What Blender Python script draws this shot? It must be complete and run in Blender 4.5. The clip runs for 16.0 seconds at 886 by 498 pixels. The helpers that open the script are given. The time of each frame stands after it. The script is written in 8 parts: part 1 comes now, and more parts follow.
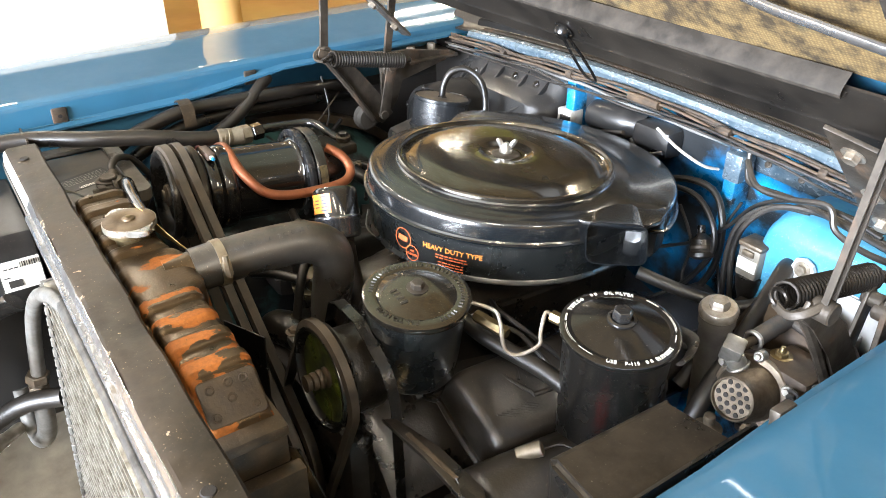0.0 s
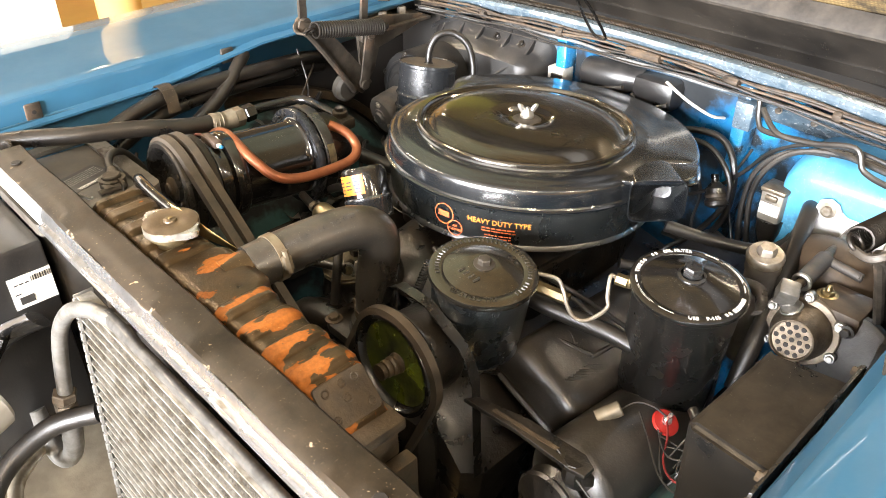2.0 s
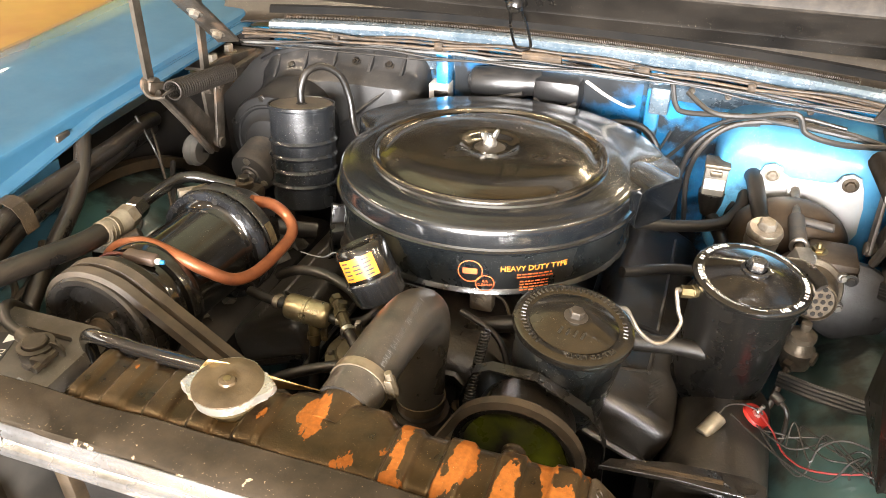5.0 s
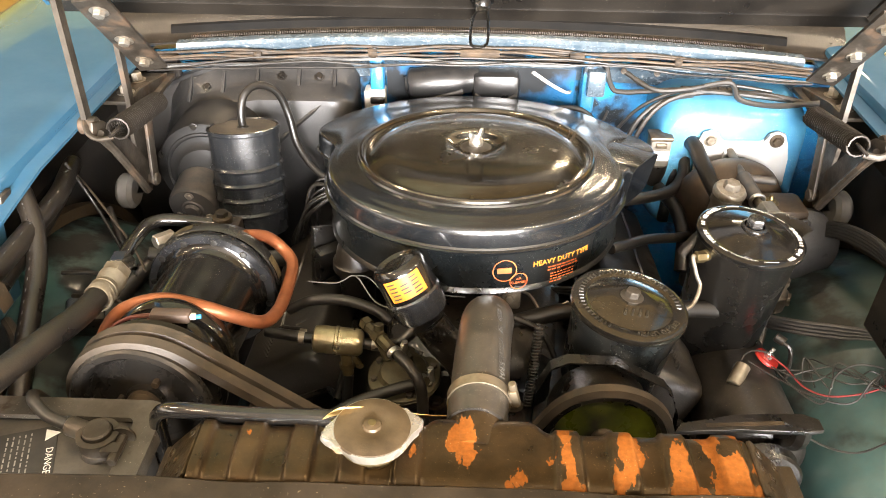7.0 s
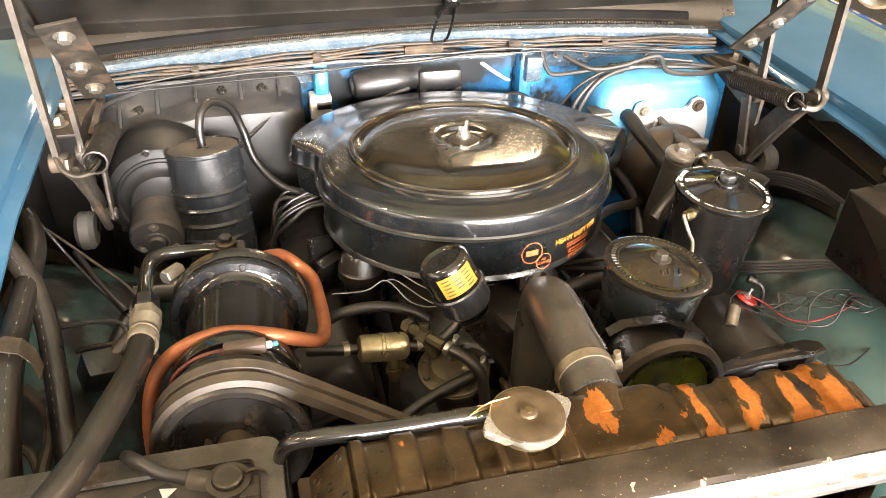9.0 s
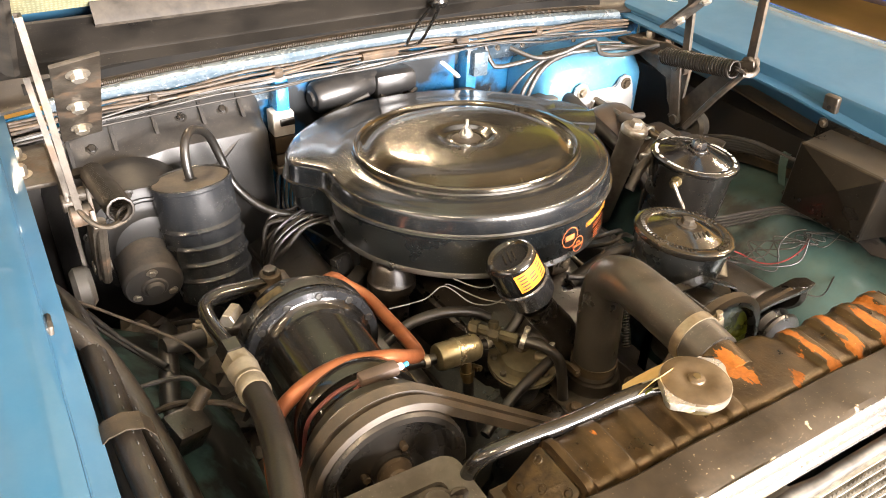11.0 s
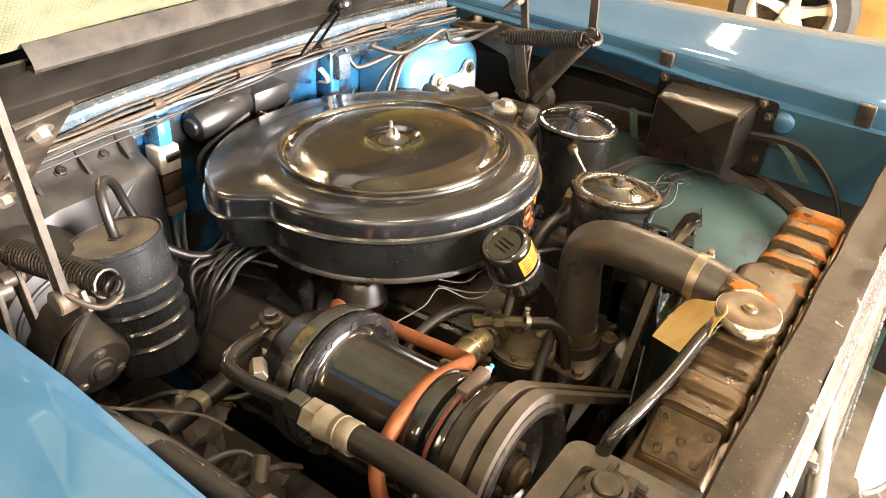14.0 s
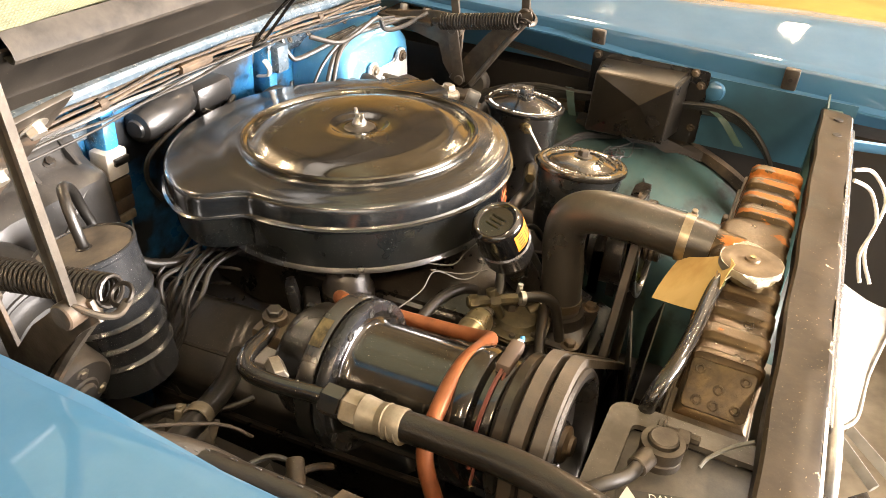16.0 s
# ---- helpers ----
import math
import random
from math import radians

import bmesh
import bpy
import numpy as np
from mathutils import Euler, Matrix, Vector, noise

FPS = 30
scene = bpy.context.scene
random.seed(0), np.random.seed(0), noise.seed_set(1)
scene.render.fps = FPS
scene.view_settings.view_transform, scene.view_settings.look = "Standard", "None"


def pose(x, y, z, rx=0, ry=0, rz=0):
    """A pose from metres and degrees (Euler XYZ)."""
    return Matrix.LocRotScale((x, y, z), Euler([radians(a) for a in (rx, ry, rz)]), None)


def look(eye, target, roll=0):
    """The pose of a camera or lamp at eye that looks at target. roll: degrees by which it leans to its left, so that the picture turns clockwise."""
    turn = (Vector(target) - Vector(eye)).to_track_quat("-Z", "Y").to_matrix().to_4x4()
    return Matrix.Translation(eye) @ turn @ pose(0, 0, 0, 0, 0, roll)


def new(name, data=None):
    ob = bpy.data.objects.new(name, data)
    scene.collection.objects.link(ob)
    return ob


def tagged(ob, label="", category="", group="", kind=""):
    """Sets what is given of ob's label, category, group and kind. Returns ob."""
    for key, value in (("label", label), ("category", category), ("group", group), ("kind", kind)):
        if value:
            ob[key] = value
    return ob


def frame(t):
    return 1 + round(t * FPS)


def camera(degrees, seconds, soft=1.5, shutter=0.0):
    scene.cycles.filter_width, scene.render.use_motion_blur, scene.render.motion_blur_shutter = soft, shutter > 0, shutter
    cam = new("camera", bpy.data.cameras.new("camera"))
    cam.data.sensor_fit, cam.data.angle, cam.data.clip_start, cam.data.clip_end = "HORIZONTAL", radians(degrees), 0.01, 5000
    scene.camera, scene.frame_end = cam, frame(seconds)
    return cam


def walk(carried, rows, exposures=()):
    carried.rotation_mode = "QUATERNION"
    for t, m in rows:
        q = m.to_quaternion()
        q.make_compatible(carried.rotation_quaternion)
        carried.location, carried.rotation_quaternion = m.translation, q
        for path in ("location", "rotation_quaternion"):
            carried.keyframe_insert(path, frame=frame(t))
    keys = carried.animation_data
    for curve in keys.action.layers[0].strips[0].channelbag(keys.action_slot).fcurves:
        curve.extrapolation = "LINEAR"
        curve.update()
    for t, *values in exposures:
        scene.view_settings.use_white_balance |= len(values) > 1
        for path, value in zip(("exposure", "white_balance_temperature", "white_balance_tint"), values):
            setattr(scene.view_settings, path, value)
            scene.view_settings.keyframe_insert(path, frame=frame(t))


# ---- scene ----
cam = camera(59.0, 16.0, soft=0.75)
# seconds, eye, turn in degrees
PATH = [
    (0.0, 0.8295, -0.6811, 1.4547, 59.75, -0.03, 55.57),
    (0.5, 0.7922, -0.6645, 1.4394, 59.06, -0.01, 55.64),
    (1.0, 0.7707, -0.6946, 1.4457, 57.65, 0.29, 54.55),
    (1.5, 0.7396, -0.755, 1.4605, 56.8, 0.52, 51.16),
    (2.0, 0.6906, -0.8169, 1.4701, 56.48, 0.55, 46.57),
    (2.5, 0.6273, -0.8526, 1.4713, 56.3, 0.55, 41.9),
    (3.0, 0.5338, -0.8595, 1.4683, 56.12, 0.49, 37.51),
    (3.5, 0.4599, -0.8726, 1.4727, 56.0, 0.45, 33.22),
    (4.0, 0.3969, -0.8911, 1.4761, 55.98, 0.28, 28.54),
    (6.5, 0.0378, -0.9553, 1.4756, 55.61, -0.35, 5.7),
    (7.0, -0.0178, -0.9603, 1.4803, 55.65, -0.56, 1.9),
    (7.5, -0.0937, -0.9809, 1.4883, 55.7, -0.77, -2.29),
    (8.0, -0.17, -0.9918, 1.4931, 55.72, -0.96, -6.42),
    (8.5, -0.2278, -0.9862, 1.4906, 55.69, -1.08, -10.22),
    (9.0, -0.2742, -0.9473, 1.4809, 55.69, -1.27, -13.87),
    (9.5, -0.3346, -0.911, 1.4751, 55.75, -1.47, -17.32),
    (12.0, -0.6615, -0.7647, 1.4847, 56.14, -2.46, -40.21),
    (12.5, -0.6897, -0.717, 1.4771, 56.31, -2.61, -44.4),
    (13.0, -0.7233, -0.6846, 1.473, 56.51, -2.79, -48.06),
    (13.5, -0.7532, -0.6507, 1.4692, 56.68, -2.91, -51.41),
    (14.0, -0.7793, -0.6124, 1.463, 56.84, -3.01, -54.4),
    (14.5, -0.7984, -0.5759, 1.4548, 56.96, -3.09, -57.07),
    (15.0, -0.8129, -0.5472, 1.4416, 57.09, -3.21, -59.59),
    (15.5, -0.8296, -0.5234, 1.4352, 57.27, -3.3, -62.05),
    (16.0, -0.8432, -0.5017, 1.4273, 57.51, -3.46, -64.3),
]
EXPOSURES = [(0.0, 0.40, 6000, 10), (0.5, 0.48, 6250, 11), (1.5, 0.59, 6600, 12), (3.5, 0.69, 6900, 13), (7.0, 0.67, 7200, 14), (9.5, 0.78, 7300, 15), (12.0, 0.89, 7500, 17), (16.0, 0.91, 7700, 17)]
walk(cam, [(t, pose(x, y, z, rx, ry, rz)) for t, x, y, z, rx, ry, rz in PATH], EXPOSURES)

# ---- light and air ----
world = bpy.data.worlds.new("world")
scene.world = world
world.use_nodes = True
wn = world.node_tree.nodes
sky = wn.new("ShaderNodeTexSky")
sky.sky_type, sky.sun_disc = "NISHITA", False
sky.sun_elevation, sky.sun_rotation = radians(38), radians(200)
wn["Background"].inputs[1].default_value = 0.12
world.node_tree.links.new(sky.outputs[0], wn["Background"].inputs[0])


def area_lamp(name, where, target, sx, sy, watts, colour):
    data = bpy.data.lights.new(name, "AREA")
    data.shape, data.size, data.size_y, data.energy, data.color = "RECTANGLE", sx, sy, watts, colour
    ob = new(name, data)
    ob.matrix_world = look(where, target)
    return ob


# daylight through the wide door in front of the car
area_lamp("door_daylight", (1.2, -6.2, 2.1), (0.6, 0, 1.1), 4.2, 2.2, 2350, (0.92, 0.955, 1.0))

# ---- small mesh kit ----


def thing(name, where, label, category, group="", kind=""):
    ob = new(name)
    ob.empty_display_size = 0.05
    ob.location = where
    return tagged(ob, label, category, group, kind)


def base_of(ob):
    at = Vector((0, 0, 0))
    while ob is not None:
        at += ob.location
        ob = ob.parent
    return at


def finish(name, bm, material, angle=38):
    bmesh.ops.recalc_face_normals(bm, faces=bm.faces)
    me = bpy.data.meshes.new(name)
    bm.to_mesh(me)
    bm.free()
    me.polygons.foreach_set("use_smooth", [True] * len(me.polygons))
    me.set_sharp_from_angle(angle=radians(angle))
    for m in (material if isinstance(material, (list, tuple)) else [material]):
        me.materials.append(m)
    return me


def part(name, bm, material, parent, label="", angle=38):
    """One mesh under a thing; the bmesh is given in world metres."""
    bmesh.ops.translate(bm, verts=bm.verts, vec=-base_of(parent))
    ob = new(name, finish(name, bm, material, angle))
    ob.parent = parent
    return tagged(ob, label)


def solo(name, bm, material, label, category, group="", kind="", angle=38):
    """A thing of one mesh, with its origin at its base."""
    zs = [v.co.z for v in bm.verts]
    xs = [v.co.x for v in bm.verts]
    ys = [v.co.y for v in bm.verts]
    at = Vector(((min(xs) + max(xs)) / 2, (min(ys) + max(ys)) / 2, min(zs)))
    bmesh.ops.translate(bm, verts=bm.verts, vec=-at)
    ob = new(name, finish(name, bm, material, angle))
    ob.location = at
    return tagged(ob, label, category, group, kind)


def B():
    return bmesh.new()


def aim(p, q):
    """A frame at p whose z axis points to q."""
    d = Vector(q) - Vector(p)
    return Matrix.Translation(p) @ d.to_track_quat("Z", "Y").to_matrix().to_4x4()


I4 = Matrix.Identity(4)


def lathe(bm, profile, m=I4, n=40, squash=1.0):
    """Turn (radius, height) pairs about the z axis of m."""
    rings = []
    for r, z in profile:
        if r < 1e-6:
            rings.append([bm.verts.new(m @ Vector((0, 0, z)))])
        else:
            rings.append([bm.verts.new(m @ Vector((r * math.cos(2 * math.pi * k / n), squash * r * math.sin(2 * math.pi * k / n), z))) for k in range(n)])
    for a, b in zip(rings, rings[1:]):
        for k in range(n):
            j = (k + 1) % n
            if len(a) == 1 and len(b) == 1:
                continue
            if len(a) == 1:
                bm.faces.new((a[0], b[k], b[j]))
            elif len(b) == 1:
                bm.faces.new((a[k], b[0], a[j]))
            else:
                bm.faces.new((a[k], a[j], b[j], b[k]))
    return bm


def rod(bm, p, q, r, n=14, r2=None, bev=0.0):
    """A closed cylinder or cone from p to q with softened ends."""
    m = aim(p, q)
    h = (Vector(q) - Vector(p)).length
    r2 = r if r2 is None else r2
    b = bev or min(r, r2, h) * 0.12
    return lathe(bm, [(0, 0), (r - b, 0), (r, b), (r2, h - b), (r2 - b, h), (0, h)], m, n)


def smooth_path(points, res=6, closed=False):
    pts = [Vector(p) for p in points]
    out = []
    n = len(pts)
    spans = n if closed else n - 1
    for i in range(spans):
        if closed:
            p0, p1, p2, p3 = pts[i - 1], pts[i], pts[(i + 1) % n], pts[(i + 2) % n]
        else:
            p0, p1, p2, p3 = pts[max(i - 1, 0)], pts[i], pts[i + 1], pts[min(i + 2, n - 1)]
        for k in range(res):
            t = k / res
            out.append(0.5 * ((2 * p1) + (p2 - p0) * t + (2 * p0 - 5 * p1 + 4 * p2 - p3) * t * t + (3 * p1 - p0 - 3 * p2 + p3) * t ** 3))
    if not closed:
        out.append(pts[-1])
    return out


def tube(bm, points, r, n=10, res=6, closed=False, straight=False, radii=None, flat=1.0):
    """A hose, pipe or wire along points."""
    path = [Vector(p) for p in points] if straight else smooth_path(points, res, closed)
    count = len(path)
    up = None
    rings = []
    for i, p in enumerate(path):
        if closed:
            d = path[(i + 1) % count] - path[i - 1]
        else:
            d = path[min(i + 1, count - 1)] - path[max(i - 1, 0)]
        d.normalize()
        if up is None:
            up = d.orthogonal().normalized()
        up = (up - d * up.dot(d))
        up = up.normalized() if up.length > 1e-6 else d.orthogonal().normalized()
        side = d.cross(up)
        rr = r if radii is None else float(np.interp(i / (count - 1), np.linspace(0, 1, len(radii)), radii))
        rings.append([bm.verts.new(p + rr * (math.cos(2 * math.pi * k / n) * up * flat + math.sin(2 * math.pi * k / n) * side)) for k in range(n)])
    pairs = list(zip(rings, rings[1:])) + ([(rings[-1], rings[0])] if closed else [])
    for a, b in pairs:
        for k in range(n):
            j = (k + 1) % n
            bm.faces.new((a[k], a[j], b[j], b[k]))
    if not closed:
        bm.faces.new(rings[0])
        bm.faces.new(list(reversed(rings[-1])))
    return bm


def loft(bm, sections, caps=True, closed=False):
    rings = [[bm.verts.new(Vector(p)) for p in s] for s in sections]
    n = len(rings[0])
    pairs = list(zip(rings, rings[1:])) + ([(rings[-1], rings[0])] if closed else [])
    for a, b in pairs:
        for k in range(n):
            j = (k + 1) % n
            bm.faces.new((a[k], a[j], b[j], b[k]))
    if caps and not closed:
        bm.faces.new(rings[0])
        bm.faces.new(list(reversed(rings[-1])))
    return bm


def sheet(bm, rows, thick=0.0, way=(0, 0, -1)):
    """A curved panel from rows of points, with a thickness along way."""
    w = Vector(way) * thick
    grid = [[bm.verts.new(Vector(p)) for p in r] for r in rows]
    low = [[bm.verts.new(Vector(p) + w) for p in r] for r in rows] if thick else None
    R, C = len(rows), len(rows[0])
    for i in range(R - 1):
        for j in range(C - 1):
            bm.faces.new((grid[i][j], grid[i][j + 1], grid[i + 1][j + 1], grid[i + 1][j]))
            if low:
                bm.faces.new((low[i][j], low[i + 1][j], low[i + 1][j + 1], low[i][j + 1]))
    if low:
        for i in range(R - 1):
            for j in (0, C - 1):
                bm.faces.new((grid[i][j], grid[i + 1][j], low[i + 1][j], low[i][j]))
        for j in range(C - 1):
            for i in (0, R - 1):
                bm.faces.new((grid[i][j], grid[i][j + 1], low[i][j + 1], low[i][j]))
    return bm


def merge(bm, other, m=I4):
    """Copy the faces of other into bm, moved by m."""
    made = {v: bm.verts.new(m @ v.co) for v in other.verts}
    for f in other.faces:
        try:
            bm.faces.new([made[v] for v in f.verts])
        except ValueError:
            pass
    other.free()
    return bm


def box(bm, lo, hi, bev=0.002, m=I4, seg=2):
    t = B()
    bmesh.ops.create_cube(t, size=1)
    lo, hi = Vector(lo), Vector(hi)
    for v in t.verts:
        v.co = Vector([lo[k] + (v.co[k] + 0.5) * (hi[k] - lo[k]) for k in range(3)])
    if bev:
        bmesh.ops.bevel(t, geom=list(t.edges), offset=bev, segments=seg, affect="EDGES", profile=0.5)
    return merge(bm, t, m)


def prism(bm, outline, z0, z1, m=I4, bev=0.0, seg=2):
    """A plate of the given outline between two heights of m, edges softened."""
    t = B()
    a = [t.verts.new((x, y, z0)) for x, y in outline]
    b = [t.verts.new((x, y, z1)) for x, y in outline]
    t.faces.new(a)
    t.faces.new(list(reversed(b)))
    for k in range(len(a)):
        j = (k + 1) % len(a)
        t.faces.new((a[k], b[k], b[j], a[j]))
    if bev:
        caps = [e for e in t.edges if len({v.co.z for v in e.verts}) == 1]
        bmesh.ops.bevel(t, geom=caps, offset=bev, segments=seg, affect="EDGES", profile=0.5)
    return merge(bm, t, m)


def round_outline(x0, x1, y0, y1, r, n=5):
    pts = []
    for cx, cy, a0 in ((x1 - r, y1 - r, 0), (x0 + r, y1 - r, 90), (x0 + r, y0 + r, 180), (x1 - r, y0 + r, 270)):
        for k in range(n + 1):
            a = radians(a0 + 90 * k / n)
            pts.append((cx + r * math.cos(a), cy + r * math.sin(a)))
    return pts


def hexbolt(bm, m, r=0.008, h=0.006, washer=True):
    if washer:
        lathe(bm, [(0, -0.001), (r * 1.5, -0.001), (r * 1.55, 0.001), (r * 0.9, 0.0015)], m, 16)
    lathe(bm, [(0, 0), (r, 0), (r, h * 0.85), (r * 0.85, h), (0, h)], m, 6)
    return bm


def spring(bm, p, q, radius, wire, turns, n=6, res=12):
    m = aim(p, q)
    h = (Vector(q) - Vector(p)).length
    pts = [m @ Vector((radius * math.cos(2 * math.pi * k / res), radius * math.sin(2 * math.pi * k / res), h * k / (turns * res))) for k in range(turns * res + 1)]
    return tube(bm, pts, wire, n, straight=True)


def ring(bm, m, radius, wire, n=32, k=8, flat=1.0):
    """A torus about the z axis of m."""
    return lathe(bm, [(radius + wire * math.cos(2 * math.pi * i / k), flat * wire * math.sin(2 * math.pi * i / k)) for i in range(k + 1)], m, n)


def clamp(bm, m, r, w=0.012):
    """A hose clamp band with its screw."""
    lathe(bm, [(r, -w / 2), (r + 0.0016, -w / 2), (r + 0.0016, w / 2), (r, w / 2), (r, -w / 2)], m, 28)
    t = m @ Matrix.Translation((r + 0.005, 0, 0))
    box(bm, (-0.004, -0.009, -w * 0.45), (0.004, 0.009, w * 0.45), 0.0012, t)
    rod(bm, t @ Vector((0.001, -0.016, 0)), t @ Vector((0.001, 0.012, 0)), 0.0038, 8)
    return bm


def letters(text, size, m=I4, bend=None, depth=0.0004):
    """Raised lettering; bend maps (x, y) of the line of text to a place."""
    cu = bpy.data.curves.new("letters", "FONT")
    cu.body, cu.size, cu.extrude, cu.align_x, cu.resolution_u = text, size, depth, "CENTER", 2
    ob = new("letters", cu)
    me = bpy.data.meshes.new_from_object(ob.evaluated_get(bpy.context.evaluated_depsgraph_get()))
    bpy.data.objects.remove(ob)
    bm = B()
    bm.from_mesh(me)
    bpy.data.meshes.remove(me)
    for v in bm.verts:
        v.co = bend(v.co) if bend else m @ v.co
    return bm


# ---- materials ----


def material(name, c1, c2=None, rough=0.5, metal=0.0, scale=30.0, fine=250.0, bump=0.15, dust=None, dust_amount=0.0, dust_scale=18.0, coat=0.0, spread=(0.35, 0.65), rough2=None, patch=None, patch_at=0.58, patch_scale=9.0, patch_stretch=(1, 1, 1), patch_soft=0.02, spec=0.5, each=0.0, patch_bias=0.0, speck=None, speck_at=0.69, speck_scale=800.0, dent=0.0, dent_scale=14.0, tint=None, patch_axis="X", coat_rough=0.09, coat_ior=1.5):
    """Two tones over a coarse and a fine noise, with dust, chips and relief."""
    mt = bpy.data.materials.new(name)
    mt.use_nodes = True
    nt = mt.node_tree
    nd, lk = nt.nodes, nt.links
    bs = nd["Principled BSDF"]
    c2 = c2 or tuple(0.65 * v for v in c1)
    geo = nd.new("ShaderNodeNewGeometry")
    src = geo.outputs["Position"]

    def noise_at(s, detail=4.0, roughness=0.6, vec=None):
        n = nd.new("ShaderNodeTexNoise")
        n.inputs["Scale"].default_value, n.inputs["Detail"].default_value, n.inputs["Roughness"].default_value = s, detail, roughness
        lk.new(vec or src, n.inputs["Vector"])
        return n.outputs["Fac"]

    def ramp(fac, lo, hi):
        r = nd.new("ShaderNodeMapRange")
        r.inputs["From Min"].default_value, r.inputs["From Max"].default_value = lo, hi
        lk.new(fac, r.inputs["Value"])
        return r.outputs["Result"]

    def mix(fac, a, b):
        x = nd.new("ShaderNodeMix")
        x.data_type = "RGBA"
        for sock, val in ((x.inputs["A"], a), (x.inputs["B"], b)):
            if isinstance(val, tuple):
                sock.default_value = (*val, 1)
            else:
                lk.new(val, sock)
        if isinstance(fac, float):
            x.inputs["Factor"].default_value = fac
        else:
            lk.new(fac, x.inputs["Factor"])
        return x.outputs["Result"]

    def times(a, b):
        x = nd.new("ShaderNodeMath")
        x.operation = "MULTIPLY"
        for sock, val in zip(x.inputs, (a, b)):
            if isinstance(val, (int, float)):
                sock.default_value = val
            else:
                lk.new(val, sock)
        return x.outputs[0]

    coarse = noise_at(scale)
    grain = noise_at(fine, 3.0)
    col = mix(ramp(coarse, *spread), c1, c2)
    rmix = nd.new("ShaderNodeMapRange")
    r2 = rough2 if rough2 is not None else min(1.0, rough + 0.18)
    rmix.inputs["To Min"].default_value, rmix.inputs["To Max"].default_value = rough, r2
    lk.new(ramp(coarse, 0.3, 0.7), rmix.inputs["Value"])
    rough_out = rmix.outputs["Result"]
    metal_out = None
    if patch:
        mp = nd.new("ShaderNodeMapping")
        mp.inputs["Scale"].default_value = patch_stretch
        lk.new(src, mp.inputs["Vector"])
        pn = noise_at(patch_scale, 6.0, 0.55, mp.outputs[0])
        if patch_bias:
            along = nd.new("ShaderNodeSeparateXYZ")
            lk.new(src, along.inputs[0])
            more = nd.new("ShaderNodeMath")
            more.operation = "MULTIPLY_ADD"
            more.inputs[1].default_value = patch_bias
            lk.new(along.outputs[patch_axis], more.inputs[0])
            lk.new(pn, more.inputs[2])
            pn = more.outputs[0]
        pf = ramp(pn, patch_at, patch_at + patch_soft)
        col = mix(pf, col, mix(ramp(noise_at(patch_scale * 6), 0.3, 0.7), patch, tuple(0.6 * v for v in patch)))
        rr = nd.new("ShaderNodeMix")
        rr.inputs["B"].default_value = 0.7
        lk.new(pf, rr.inputs["Factor"])
        lk.new(rough_out, rr.inputs["A"])
        rough_out = rr.outputs["Result"]
        if metal > 0.3:
            mm = nd.new("ShaderNodeMapRange")
            mm.inputs["To Min"].default_value, mm.inputs["To Max"].default_value = metal, 0.0
            lk.new(pf, mm.inputs["Value"])
            metal_out = mm.outputs["Result"]
    if dust_amount:
        sep = nd.new("ShaderNodeSeparateXYZ")
        lk.new(geo.outputs["Normal"], sep.inputs[0])
        up = ramp(sep.outputs["Z"], -0.2, 1.0)
        df = times(times(ramp(noise_at(dust_scale * 2.2, 9.0, 0.78), 0.36, 0.68), dust_amount), up)
        col = mix(df, col, dust or (0.16, 0.12, 0.085))
        rr = nd.new("ShaderNodeMix")
        rr.inputs["B"].default_value = 0.85
        lk.new(df, rr.inputs["Factor"])
        lk.new(rough_out, rr.inputs["A"])
        rough_out = rr.outputs["Result"]
    if speck:
        sf = ramp(noise_at(speck_scale, 2.0, 0.5), speck_at, speck_at + 0.03)
        sf = times(sf, ramp(noise_at(22.0, 5.0, 0.7), 0.40, 0.62))
        col = mix(sf, col, speck)
    if each:
        info = nd.new("ShaderNodeObjectInfo")
        hsv = nd.new("ShaderNodeHueSaturation")
        mr = nd.new("ShaderNodeMapRange")
        mr.inputs["To Min"].default_value, mr.inputs["To Max"].default_value = 1 - each, 1 + each
        lk.new(info.outputs["Random"], mr.inputs["Value"])
        lk.new(mr.outputs["Result"], hsv.inputs["Value"])
        lk.new(col, hsv.inputs["Color"])
        col = hsv.outputs["Color"]
    lk.new(col, bs.inputs["Base Color"])
    lk.new(rough_out, bs.inputs["Roughness"])
    if metal_out is not None:
        lk.new(metal_out, bs.inputs["Metallic"])
    else:
        bs.inputs["Metallic"].default_value = metal
    if tint:
        bs.inputs["Specular Tint"].default_value = (*tint, 1)
    bs.inputs["Coat Weight"].default_value = coat
    bs.inputs["Coat Roughness"].default_value = coat_rough
    bs.inputs["Coat IOR"].default_value = coat_ior
    bs.inputs["Specular IOR Level"].default_value = spec
    if bump:
        bp = nd.new("ShaderNodeBump")
        bp.inputs["Strength"].default_value, bp.inputs["Distance"].default_value = bump, 0.001
        lk.new(grain, bp.inputs["Height"])
        if dent:
            wide = nd.new("ShaderNodeBump")
            wide.inputs["Strength"].default_value, wide.inputs["Distance"].default_value = dent, 0.01
            lk.new(noise_at(dent_scale, 2.0, 0.45), wide.inputs["Height"])
            lk.new(wide.outputs[0], bp.inputs["Normal"])
        lk.new(bp.outputs[0], bs.inputs["Normal"])
    return mt


